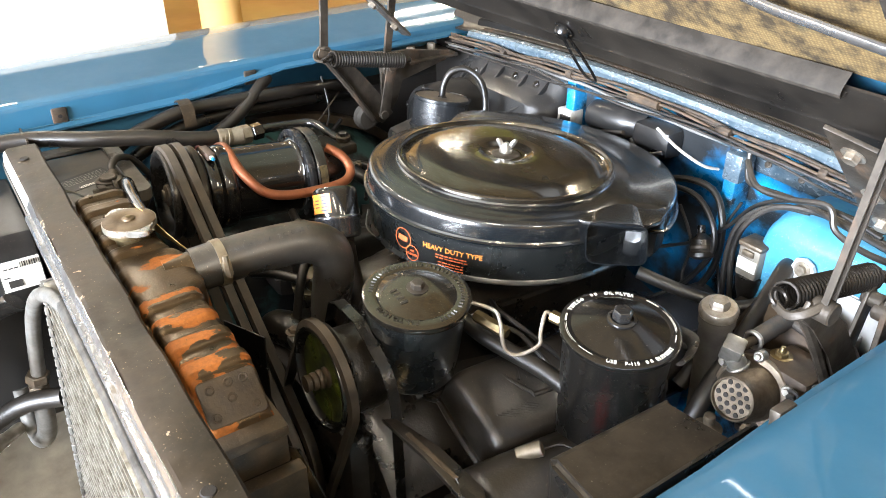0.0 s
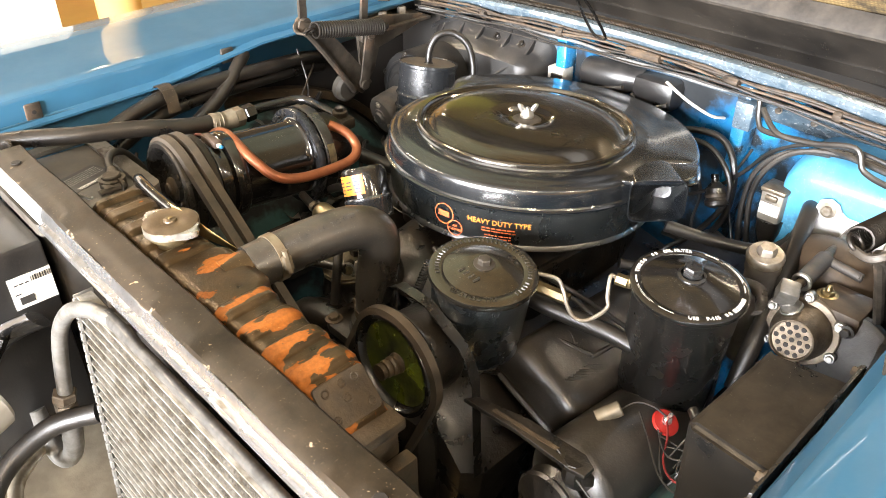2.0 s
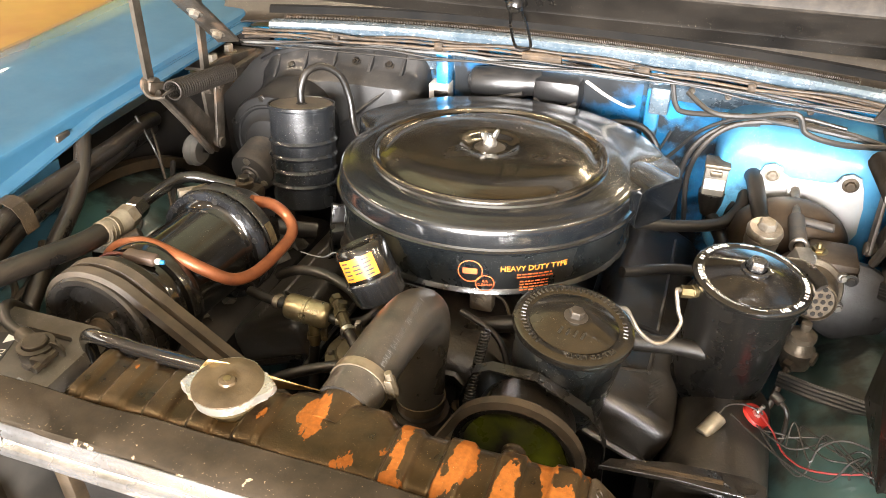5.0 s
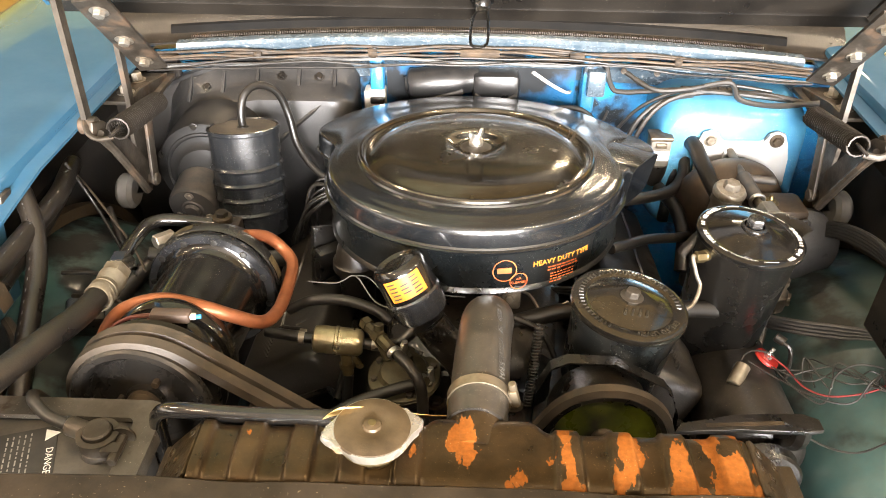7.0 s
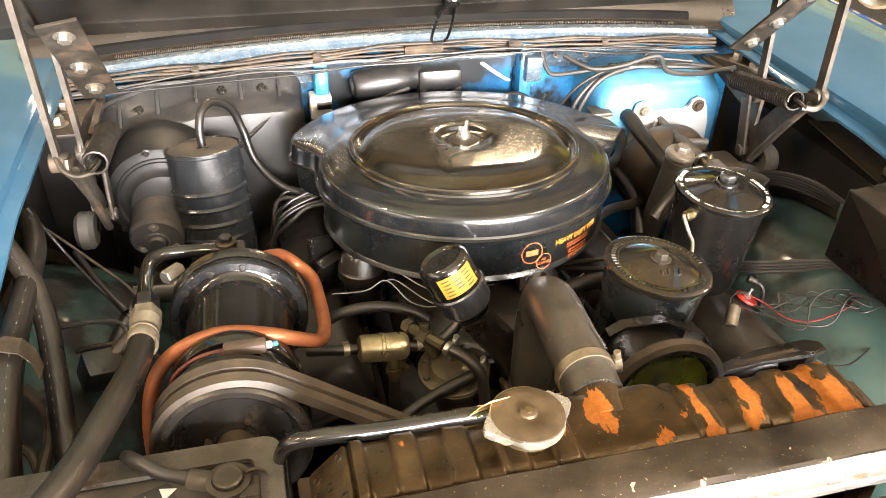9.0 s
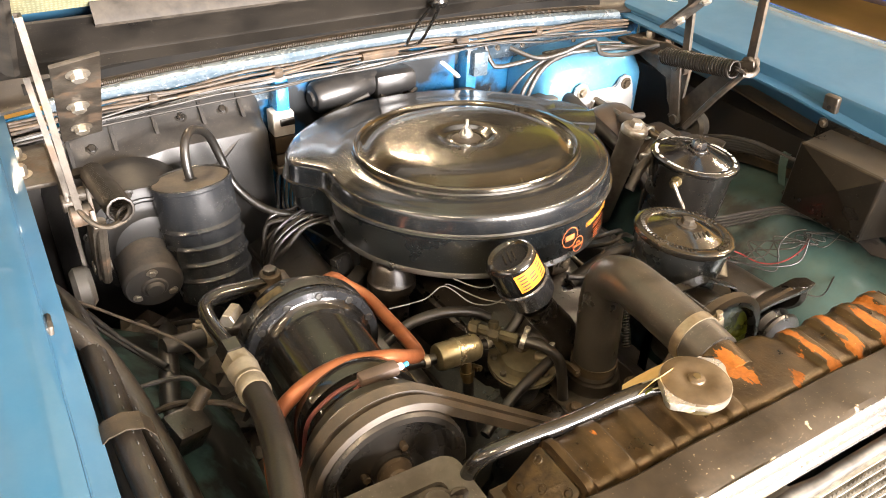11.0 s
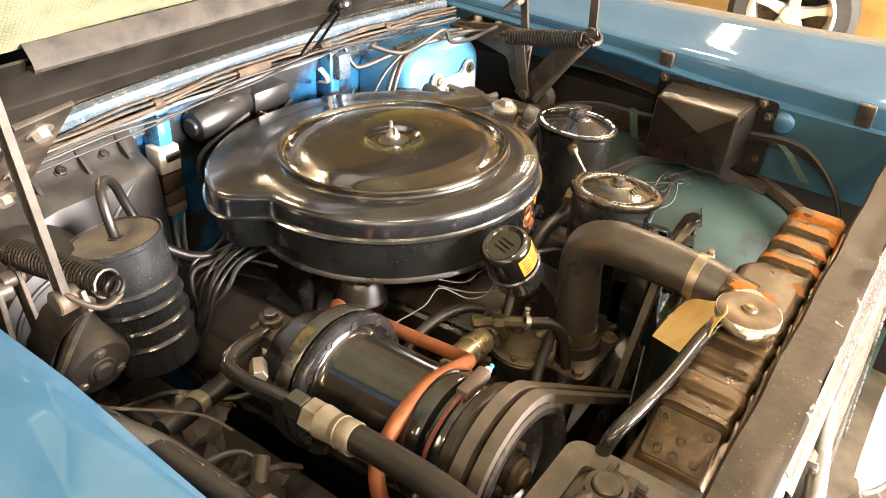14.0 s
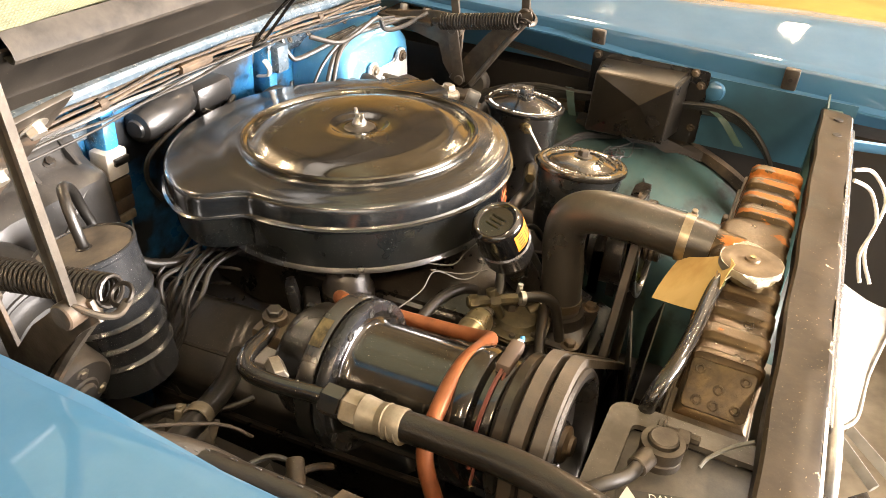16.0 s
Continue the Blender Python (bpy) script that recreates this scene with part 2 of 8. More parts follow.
def glow(name, colour, strength):
    mt = bpy.data.materials.new(name)
    mt.use_nodes = True
    bs = mt.node_tree.nodes["Principled BSDF"]
    bs.inputs["Base Color"].default_value = (0.8, 0.8, 0.8, 1)
    bs.inputs["Emission Color"].default_value = (*colour, 1)
    bs.inputs["Emission Strength"].default_value = strength
    return mt


DUST = (0.18, 0.145, 0.11)
blue_paint = material("blue_paint", (0.028, 0.108, 0.185), (0.024, 0.094, 0.160), 0.55, 0.0, 6, 900, 0.012, coat=1.0, coat_ior=1.65, coat_rough=0.035, spec=0.15, dust=(0.3, 0.33, 0.34), dust_amount=0.06, dust_scale=7, dent=0.015, dent_scale=7)
bay_blue = material("bay_blue", (0.02, 0.27, 0.55), (0.010, 0.13, 0.30), 0.18, 0.0, 16, 300, 0.15, coat=0.7, patch=(0.010, 0.016, 0.022), patch_at=0.50, patch_scale=17, patch_soft=0.12, speck=(0.6, 0.7, 0.74), speck_at=0.655, dent=0.12, dent_scale=26)
teal_paint = material("teal_paint", (0.036, 0.084, 0.078), (0.020, 0.050, 0.047), 0.28, 0.0, 11, 200, 0.1, coat=0.25, patch=(0.012, 0.016, 0.014), patch_at=0.555, patch_scale=11, patch_soft=0.10, dust=(0.10, 0.085, 0.055), dust_amount=0.3, dent=0.05, dent_scale=12)
# teal for the left wheel house, largely covered by black patches
blotched_teal = material("blotched_teal", (0.045, 0.105, 0.098), (0.024, 0.060, 0.056), 0.28, 0.0, 11, 200, 0.1, coat=0.25, patch=(0.008, 0.008, 0.007), patch_at=0.42, patch_scale=13, patch_soft=0.12, dent=0.05, dent_scale=12)
black_gloss = material("black_gloss", (0.0035, 0.0035, 0.0038), (0.006, 0.0056, 0.005), 0.10, 0.0, 9, 160, 0.03, coat=0.7, dust=(0.2, 0.15, 0.1), dust_amount=0.06, dust_scale=16, rough2=0.24, spec=0.5, speck=(0.34, 0.30, 0.24), speck_at=0.715, dent=0.035, dent_scale=30)
# specular tint puts the gold of warm reflections into the lid's gloss
lid_black = material("lid_black", (0.0035, 0.0032, 0.003), (0.008, 0.007, 0.0055), 0.14, 0.0, 16, 260, 0.04, dust=(0.20, 0.14, 0.08), dust_amount=0.05, dust_scale=15, rough2=0.28, spec=1.0, speck=(0.36, 0.31, 0.23), speck_at=0.715, dent=0.03, dent_scale=9, tint=(1.0, 0.90, 0.72), coat=0.8, coat_rough=0.08)
black_crackle = material("black_crackle", (0.004, 0.0055, 0.0065), (0.008, 0.009, 0.009), 0.20, 0.0, 14, 500, 0.3, dust=DUST, dust_amount=0.05, rough2=0.36, coat=0.7, spec=0.9, speck=(0.24, 0.25, 0.23), speck_at=0.665, speck_scale=620, dent=0.04, dent_scale=25)
black_satin = material("black_satin", (0.004, 0.004, 0.004), (0.008, 0.007, 0.006), 0.20, 0.0, 15, 300, 0.15, dust=DUST, dust_amount=0.05, rough2=0.34, spec=0.85, speck=(0.26, 0.22, 0.17), dent=0.03, dent_scale=25)
black_plastic = material("black_plastic", (0.010, 0.010, 0.0105), (0.020, 0.0195, 0.019), 0.27, 0.0, 12, 260, 0.2, dust=(0.22, 0.19, 0.16), dust_amount=0.18, dust_scale=9, spec=0.8, speck=(0.26, 0.22, 0.17), dent=0.04, dent_scale=18)
grimy_black = material("grimy_black", (0.0035, 0.0033, 0.003), (0.011, 0.0085, 0.006), 0.22, 0.0, 22, 240, 0.5, dust=(0.22, 0.145, 0.085), dust_amount=0.05, spec=0.8, speck=(0.26, 0.22, 0.17), dent=0.12, dent_scale=40)
dusty_cover = material("dusty_cover", (0.007, 0.006, 0.005), (0.019, 0.0165, 0.014), 0.26, 0.0, 13, 240, 0.3, dust=(0.16, 0.13, 0.10), dust_amount=0.24, dust_scale=8, spec=0.75, patch=(0.008, 0.007, 0.006), patch_at=0.60, patch_scale=16, patch_soft=0.08, speck=(0.3, 0.25, 0.18), dent=0.08, dent_scale=30)
grimy_brown = material("grimy_brown", (0.018, 0.013, 0.008), (0.07, 0.047, 0.026), 0.4, 0.1, 26, 240, 0.5, dust=(0.22, 0.155, 0.10), dust_amount=0.12, speck=(0.26, 0.22, 0.17), dent=0.1, dent_scale=40)
rubber = material("rubber", (0.006, 0.0056, 0.005), (0.012, 0.010, 0.008), 0.30, 0.0, 18, 420, 0.25, dust=(0.2, 0.14, 0.09), dust_amount=0.05, dust_scale=14, spec=0.65)
dusty_rubber = material("dusty_rubber", (0.007, 0.0062, 0.0055), (0.017, 0.013, 0.0095), 0.24, 0.0, 18, 420, 0.3, dust=(0.15, 0.095, 0.055), dust_amount=0.07, dust_scale=20, spec=0.6)
strip_rubber = material("strip_rubber", (0.006, 0.006, 0.006), (0.012, 0.011, 0.010), 0.8, 0.0, 20, 300, 0.3, spec=0.1)
ring_black = material("ring_black", (0.0045, 0.0058, 0.0075), (0.009, 0.0095, 0.0100), 0.20, 0.0, 18, 260, 0.05, dust=(0.2, 0.17, 0.13), dust_amount=0.012, dust_scale=15, rough2=0.26, spec=0.75, tint=(0.97, 0.97, 0.95), speck=(0.26, 0.24, 0.20), speck_at=0.71, dent=0.03, dent_scale=10, coat=0.7, coat_rough=0.12)
belt_rubber = material("belt_rubber", (0.022, 0.018, 0.014), (0.055, 0.042, 0.030), 0.38, 0.0, 24, 500, 0.3, dust=(0.19, 0.135, 0.085), dust_amount=0.25)
wire_black = material("wire_black", (0.007, 0.0065, 0.006), (0.018, 0.015, 0.012), 0.4, 0.0, 30, 300, 0.1, dust=DUST, dust_amount=0.16, each=0.3, spec=0.7)
wire_grey = material("wire_grey", (0.19, 0.19, 0.18), (0.11, 0.105, 0.10), 0.5, 0.0, 30, 300, 0.1)
wire_red = material("wire_red", (0.28, 0.022, 0.02), (0.14, 0.014, 0.013), 0.5, 0.0, 30, 300, 0.1)
steel = material("steel", (0.50, 0.46, 0.40), (0.22, 0.18, 0.13), 0.30, 0.8, 34, 350, 0.3, dust=DUST, dust_amount=0.4, dent=0.06, dent_scale=60)
bright_steel = material("bright_steel", (0.72, 0.71, 0.68), (0.5, 0.48, 0.44), 0.24, 0.95, 30, 400, 0.1)
chrome = material("chrome", (0.78, 0.78, 0.77), (0.6, 0.59, 0.56), 0.12, 1.0, 30, 500, 0.04, rough2=0.3)
cast_alu = material("cast_alu", (0.18, 0.145, 0.105), (0.07, 0.054, 0.038), 0.34, 0.6, 34, 320, 0.5, dust=DUST, dust_amount=0.3, dent=0.12, dent_scale=50)
hinge_metal = material("hinge_metal", (0.075, 0.063, 0.050), (0.030, 0.024, 0.018), 0.36, 0.4, 30, 300, 0.3, dust=DUST, dust_amount=0.18, patch=(0.08, 0.05, 0.03), patch_at=0.56, patch_scale=26, patch_soft=0.08, dent=0.06, dent_scale=40)
brass = material("brass", (0.26, 0.20, 0.10), (0.12, 0.088, 0.045), 0.3, 0.85, 26, 300, 0.2, dent=0.06, dent_scale=60)
gold_steel = material("gold_steel", (0.50, 0.43, 0.28), (0.26, 0.215, 0.13), 0.24, 0.85, 34, 300, 0.1)
copper_orange = material("copper_orange", (0.36, 0.115, 0.045), (0.20, 0.06, 0.025), 0.30, 0.45, 26, 300, 0.15, dust=(0.2, 0.11, 0.055), dust_amount=0.3, dent=0.04, dent_scale=50)
tank_paint = material("tank_paint", (0.008, 0.006, 0.004), (0.034, 0.020, 0.009), 0.26, 0.0, 40, 200, 0.4, patch=(0.30, 0.088, 0.012), patch_at=0.588, patch_scale=34, patch_stretch=(1.1, 0.55, 0.6), patch_soft=0.008, patch_bias=0.50, dust=(0.26, 0.17, 0.08), dust_amount=0.02, coat=0.0, spec=0.6, tint=(1.0, 0.74, 0.46), speck=(0.4, 0.28, 0.14), speck_at=0.70, dent=0.07, dent_scale=45)
bar_paint = material("bar_paint", (0.007, 0.0055, 0.004), (0.030, 0.022, 0.015), 0.34, 0.0, 12, 120, 0.2, patch=(0.36, 0.28, 0.19), patch_at=3.05, patch_bias=-4.0, patch_axis="Y", patch_scale=60, patch_soft=0.015, dust=(0.24, 0.165, 0.09), dust_amount=0.07, speck=(0.26, 0.20, 0.13), speck_at=0.685, speck_scale=420, dent=0.14, dent_scale=24, rough2=0.46, spec=0.24)
lip_metal = material("lip_metal", (0.44, 0.435, 0.43), (0.22, 0.215, 0.21), 0.20, 0.85, 22, 300, 0.08, patch=(0.11, 0.085, 0.055), patch_at=0.575, patch_scale=26, patch_stretch=(0.3, 1, 1), patch_soft=0.05, rough2=0.34, dent=0.03, dent_scale=60, speck=(0.05, 0.04, 0.03), speck_at=0.69)
white_paint = material("white_paint", (0.78, 0.77, 0.74), (0.66, 0.64, 0.58), 0.35, 0.0, 7, 200, 0.05)
dull_white = material("dull_white", (0.28, 0.27, 0.25), (0.15, 0.14, 0.12), 0.4, 0.0, 16, 200, 0.1)
worn_blue = material("worn_blue", (0.17, 0.22, 0.26), (0.07, 0.11, 0.145), 0.20, 0.5, 40, 300, 0.3, coat=0.3, patch=(0.34, 0.36, 0.38), patch_at=0.60, patch_scale=260, patch_stretch=(0.5, 1, 1), patch_soft=0.06, dent=0.1, dent_scale=40, speck=(0.7, 0.7, 0.68), speck_at=0.71)
harness_tape = material("harness_tape", (0.022, 0.017, 0.013), (0.075, 0.052, 0.034), 0.5, 0.0, 70, 400, 0.3)
tan_tape = material("tan_tape", (0.10, 0.068, 0.042), (0.05, 0.034, 0.022), 0.55, 0.0, 60, 400, 0.3)
hood_black = material("hood_black", (0.007, 0.0062, 0.0055), (0.018, 0.015, 0.012), 0.26, 0.0, 9, 200, 0.15, dust=(0.15, 0.11, 0.075), dust_amount=0.14, dent=0.06, spec=0.45, speck=(0.3, 0.26, 0.2), speck_at=0.70)
hood_edge = material("hood_edge", (0.020, 0.017, 0.014), (0.05, 0.042, 0.034), 0.55, 0.0, 40, 200, 0.2, spec=0.25)
insulation = material("insulation", (0.20, 0.14, 0.055), (0.045, 0.030, 0.011), 0.9, 0.0, 34, 300, 1.0, patch=(0.27, 0.29, 0.185), patch_at=0.44, patch_scale=5.5, patch_soft=0.22, spread=(0.42, 0.62), patch_bias=-0.45)
green_paint = material("green_paint", (0.075, 0.09, 0.010), (0.03, 0.038, 0.006), 0.16, 0.0, 30, 300, 0.1, coat=0.6, patch=(0.010, 0.009, 0.007), patch_at=0.52, patch_scale=22, patch_soft=0.2)
condenser_fin = material("condenser_fin", (0.40, 0.38, 0.34), (0.17, 0.15, 0.12), 0.35, 0.5, 50, 500, 0.2)
cover_blue = material("cover_blue", (0.09, 0.35, 0.54), (0.05, 0.24, 0.44), 0.26, 0.1, 14, 300, 0.1, coat=0.9, patch=(0.02, 0.05, 0.07), patch_at=0.66, patch_scale=16, patch_soft=0.1, speck=(0.6, 0.66, 0.7), speck_at=0.66, dent=0.07, dent_scale=16)
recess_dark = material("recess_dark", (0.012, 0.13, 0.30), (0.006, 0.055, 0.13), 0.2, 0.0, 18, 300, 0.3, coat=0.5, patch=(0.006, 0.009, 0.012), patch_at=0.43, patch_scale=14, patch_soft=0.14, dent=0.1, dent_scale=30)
label_amber = material("label_amber", (0.80, 0.24, 0.03), (0.70, 0.19, 0.025), 0.3, 0.0, 40, 300, 0.03)
label_white = material("label_white", (0.75, 0.73, 0.68), (0.6, 0.57, 0.5), 0.5, 0.0, 40, 300, 0.05)
label_yellow = material("label_yellow", (0.78, 0.27, 0.035), (0.66, 0.21, 0.03), 0.4, 0.0, 40, 300, 0.03)
label_orange = material("label_orange", (0.72, 0.17, 0.05), (0.55, 0.12, 0.04), 0.45, 0.0, 60, 300, 0.03)
label_dark = material("label_dark", (0.03, 0.028, 0.025), (0.05, 0.045, 0.04), 0.45, 0.0, 60, 300, 0.03)
tag_paper = material("tag_paper", (0.66, 0.47, 0.20), (0.52, 0.33, 0.12), 0.75, 0.0, 18, 400, 0.2)
red_plastic = material("red_plastic", (0.55, 0.03, 0.02), (0.4, 0.02, 0.015), 0.35, 0.0, 40, 300, 0.05)
beige_plastic = material("beige_plastic", (0.30, 0.26, 0.20), (0.18, 0.145, 0.10), 0.35, 0.5, 40, 300, 0.1)
white_plastic = material("white_plastic", (0.68, 0.66, 0.6), (0.5, 0.46, 0.4), 0.45, 0.0, 40, 300, 0.1)
battery_case = material("battery_case", (0.045, 0.043, 0.04), (0.075, 0.068, 0.06), 0.5, 0.0, 18, 300, 0.15, dust=(0.23, 0.19, 0.14), dust_amount=0.3)
# near-black base colour carries the deep shade of bay depths and holes
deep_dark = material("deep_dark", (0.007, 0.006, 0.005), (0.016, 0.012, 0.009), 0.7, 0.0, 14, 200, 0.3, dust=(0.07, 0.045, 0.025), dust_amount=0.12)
floor_epoxy = material("floor_epoxy", (0.34, 0.17, 0.045), (0.25, 0.115, 0.03), 0.32, 0.0, 1.3, 90, 0.06, dust=(0.42, 0.34, 0.10), dust_amount=0.5, dust_scale=0.5)
wall_cream = material("wall_cream", (0.55, 0.36, 0.13), (0.46, 0.28, 0.09), 0.7, 0.0, 1.2, 120, 0.1)
wall_lime = material("wall_lime", (0.34, 0.34, 0.06), (0.26, 0.26, 0.045), 0.7, 0.0, 1.2, 120, 0.1)
ceiling_paint = material("ceiling_paint", (0.26, 0.235, 0.19), (0.20, 0.18, 0.145), 0.8, 0.0, 1.5, 120, 0.1)
motor_grey = material("motor_grey", (0.030, 0.029, 0.029), (0.055, 0.050, 0.046), 0.42, 0.2, 10, 300, 0.15, dust=(0.22, 0.17, 0.125), dust_amount=0.4)
tyre_rubber = material("tyre_rubber", (0.022, 0.021, 0.02), (0.04, 0.037, 0.034), 0.7, 0.0, 20, 200, 0.3)
deep_blue = material("deep_blue", (0.012, 0.06, 0.42), (0.01, 0.045, 0.33), 0.2, 0.0, 3, 300, 0.03, coat=0.8)
rim_alloy = material("rim_alloy", (0.62, 0.60, 0.55), (0.5, 0.48, 0.43), 0.3, 0.6, 12, 300, 0.05)
tube_glow = glow("tube_glow", (1.0, 0.95, 0.86), 9.0)


def weave(mt, pitch):
    """Fine crossed threads as relief and tone on a cloth that slopes like the open hood."""
    nt = mt.node_tree
    nd, lk = nt.nodes, nt.links
    bs = nd["Principled BSDF"]
    geo = nd.new("ShaderNodeNewGeometry")
    turn = nd.new("ShaderNodeMapping")
    turn.inputs["Rotation"].default_value = (radians(45), 0, 0)
    lk.new(geo.outputs["Position"], turn.inputs["Vector"])
    waves = []
    for way in ("X", "Y"):
        w = nd.new("ShaderNodeTexWave")
        w.bands_direction = way
        w.inputs["Scale"].default_value = 2 * math.pi / (20 * pitch)
        w.inputs["Distortion"].default_value = 2.5
        w.inputs["Detail Scale"].default_value = 3.0
        lk.new(turn.outputs[0], w.inputs["Vector"])
        waves.append(w.outputs["Fac"])
    prod = nd.new("ShaderNodeMath")
    prod.operation = "MULTIPLY"
    lk.new(waves[0], prod.inputs[0])
    lk.new(waves[1], prod.inputs[1])
    was = bs.inputs["Base Color"].links[0].from_socket
    dark = nd.new("ShaderNodeMix")
    dark.data_type = "RGBA"
    dark.blend_type = "MULTIPLY"
    tone = nd.new("ShaderNodeMapRange")
    tone.inputs["To Min"].default_value, tone.inputs["To Max"].default_value = 0.55, 0.0
    lk.new(prod.outputs[0], tone.inputs["Value"])
    lk.new(tone.outputs["Result"], dark.inputs["Factor"])
    lk.new(was, dark.inputs["A"])
    dark.inputs["B"].default_value = (0.35, 0.26, 0.14, 1)
    lk.new(dark.outputs["Result"], bs.inputs["Base Color"])


weave(insulation, 0.0042)


def rib_wear(mt, x0, span, ribs, phase, amount):
    """Shift a material's chipping towards the crests of evenly spaced ribs along x."""
    nt = mt.node_tree
    nd, lk = nt.nodes, nt.links
    geo = nd.new("ShaderNodeNewGeometry")
    sep = nd.new("ShaderNodeSeparateXYZ")
    lk.new(geo.outputs["Position"], sep.inputs[0])
    turn = nd.new("ShaderNodeMath")
    turn.operation = "MULTIPLY_ADD"
    turn.inputs[1].default_value = 2 * math.pi * ribs / span
    turn.inputs[2].default_value = 2 * math.pi * (phase - x0 * ribs / span)
    lk.new(sep.outputs["X"], turn.inputs[0])
    crest = nd.new("ShaderNodeMath")
    crest.operation = "COSINE"
    lk.new(turn.outputs[0], crest.inputs[0])
    for node in [n for n in nd if n.type == "MATH" and n.operation == "MULTIPLY_ADD" and n.inputs[2].is_linked]:
        was = node.inputs[2].links[0].from_socket
        more = nd.new("ShaderNodeMath")
        more.operation = "MULTIPLY_ADD"
        more.inputs[1].default_value = amount
        lk.new(crest.outputs[0], more.inputs[0])
        lk.new(was, more.inputs[2])
        lk.new(more.outputs[0], node.inputs[2])


rib_wear(tank_paint, -0.268, 0.530, 12, 0.2, 0.06)

# ---- the hall ----
bm = B()
box(bm, (-9, -9, -0.2), (9, 7, 0), 0)
solo("floor", bm, floor_epoxy, "glossy ochre painted concrete hall floor", "floor", kind="structure")
bm = B()
box(bm, (-9, -9, 3.9), (9, 7, 4.05), 0)
solo("ceiling", bm, ceiling_paint, "plain off-white hall ceiling", "ceiling", kind="structure")
for nm, lo, hi, mt in (("wall_west", (-9.2, -9, 0), (-9, 7, 3.9), wall_cream), ("wall_east", (9, -9, 0), (9.2, 7, 3.9), wall_cream), ("wall_north", (-9.2, 7, 0), (9.2, 7.2, 3.9), wall_lime)):
    bm = B()
    box(bm, lo, hi, 0)
    solo(nm, bm, mt, "cream painted hall wall" if mt is wall_cream else "olive-yellow painted hall wall", "wall", kind="structure")
# front wall with the wide open door
bm = B()
for lo, hi in (((-9.2, -9.2, 0), (-4.2, -9, 3.9)), ((6.2, -9.2, 0), (9.2, -9, 3.9)), ((-4.2, -9.2, 3.6), (6.2, -9, 3.9))):
    box(bm, lo, hi, 0)
solo("wall_south", bm, wall_cream, "cream hall wall with a wide open doorway", "wall", kind="structure")
bm = B()
box(bm, (-60, -60, -0.25), (60, -9.2, -0.05), 0)
solo("ground", bm, material("yard", (0.2, 0.19, 0.17), (0.15, 0.14, 0.12), 0.8, 0, 2, 60, 0.3), "grey concrete yard outside the door", "ground", kind="structure")


def ceiling_light(x, y, turn):
    m = pose(x, y, 3.84, 0, 0, turn)
    t = thing("ceiling_light", (x, y, 3.84), "white fluorescent ceiling light with two bare tubes", "light", "ceiling lights of the hall")
    bm = B()
    box(bm, (-0.09, -0.62, 0.0), (0.09, 0.62, 0.06), 0.008, m)
    part("housing", bm, white_paint, t)
    for sx in (-0.05, 0.05):
        bm = B()
        rod(bm, m @ Vector((sx, -0.59, -0.02)), m @ Vector((sx, 0.59, -0.02)), 0.016, 12)
        part("fluorescent_tube", bm, tube_glow, t)
    data = bpy.data.lights.new("tube_lamp", "AREA")
    data.shape, data.size, data.size_y, data.energy, data.color = "RECTANGLE", 0.16, 1.16, 66, (1.0, 0.84, 0.60)
    new("tube_lamp", data).matrix_world = Matrix.Translation((0, 0, -0.05)) @ m


for x, y, turn in ((2.2, 5.4, 90), (-7.2, 4.8, 0), (-5.5, 1.5, 90), (-2.6, -2.2, 90), (5.5, 1.2, 90), (2.6, -2.2, 90), (0, 3.0, 90), (4.2, -0.4, 90), (-4.0, -0.4, 90)):
    ceiling_light(x, y, turn)

# a white partition and a cream column on the far side
bm = B()
box(bm, (-4.05, -3.2, 0.0), (-3.95, 0.62, 2.3), 0.01)
for y in (-2.3, -1.4, -0.5):
    box(bm, (-3.945, y - 0.012, 0.05), (-3.935, y + 0.012, 2.25), 0.003)
solo("partition", bm, white_paint, "white painted partition panel standing on the floor", "partition")
bm = B()
lathe(bm, [(0, 0), (0.17, 0), (0.17, 0.08), (0.12, 0.1), (0.115, 3.9), (0, 3.9)], Matrix.Translation((-3.75, 0.88, 0)), 28)
solo("column", bm, wall_cream, "cream painted round column", "column", kind="structure")


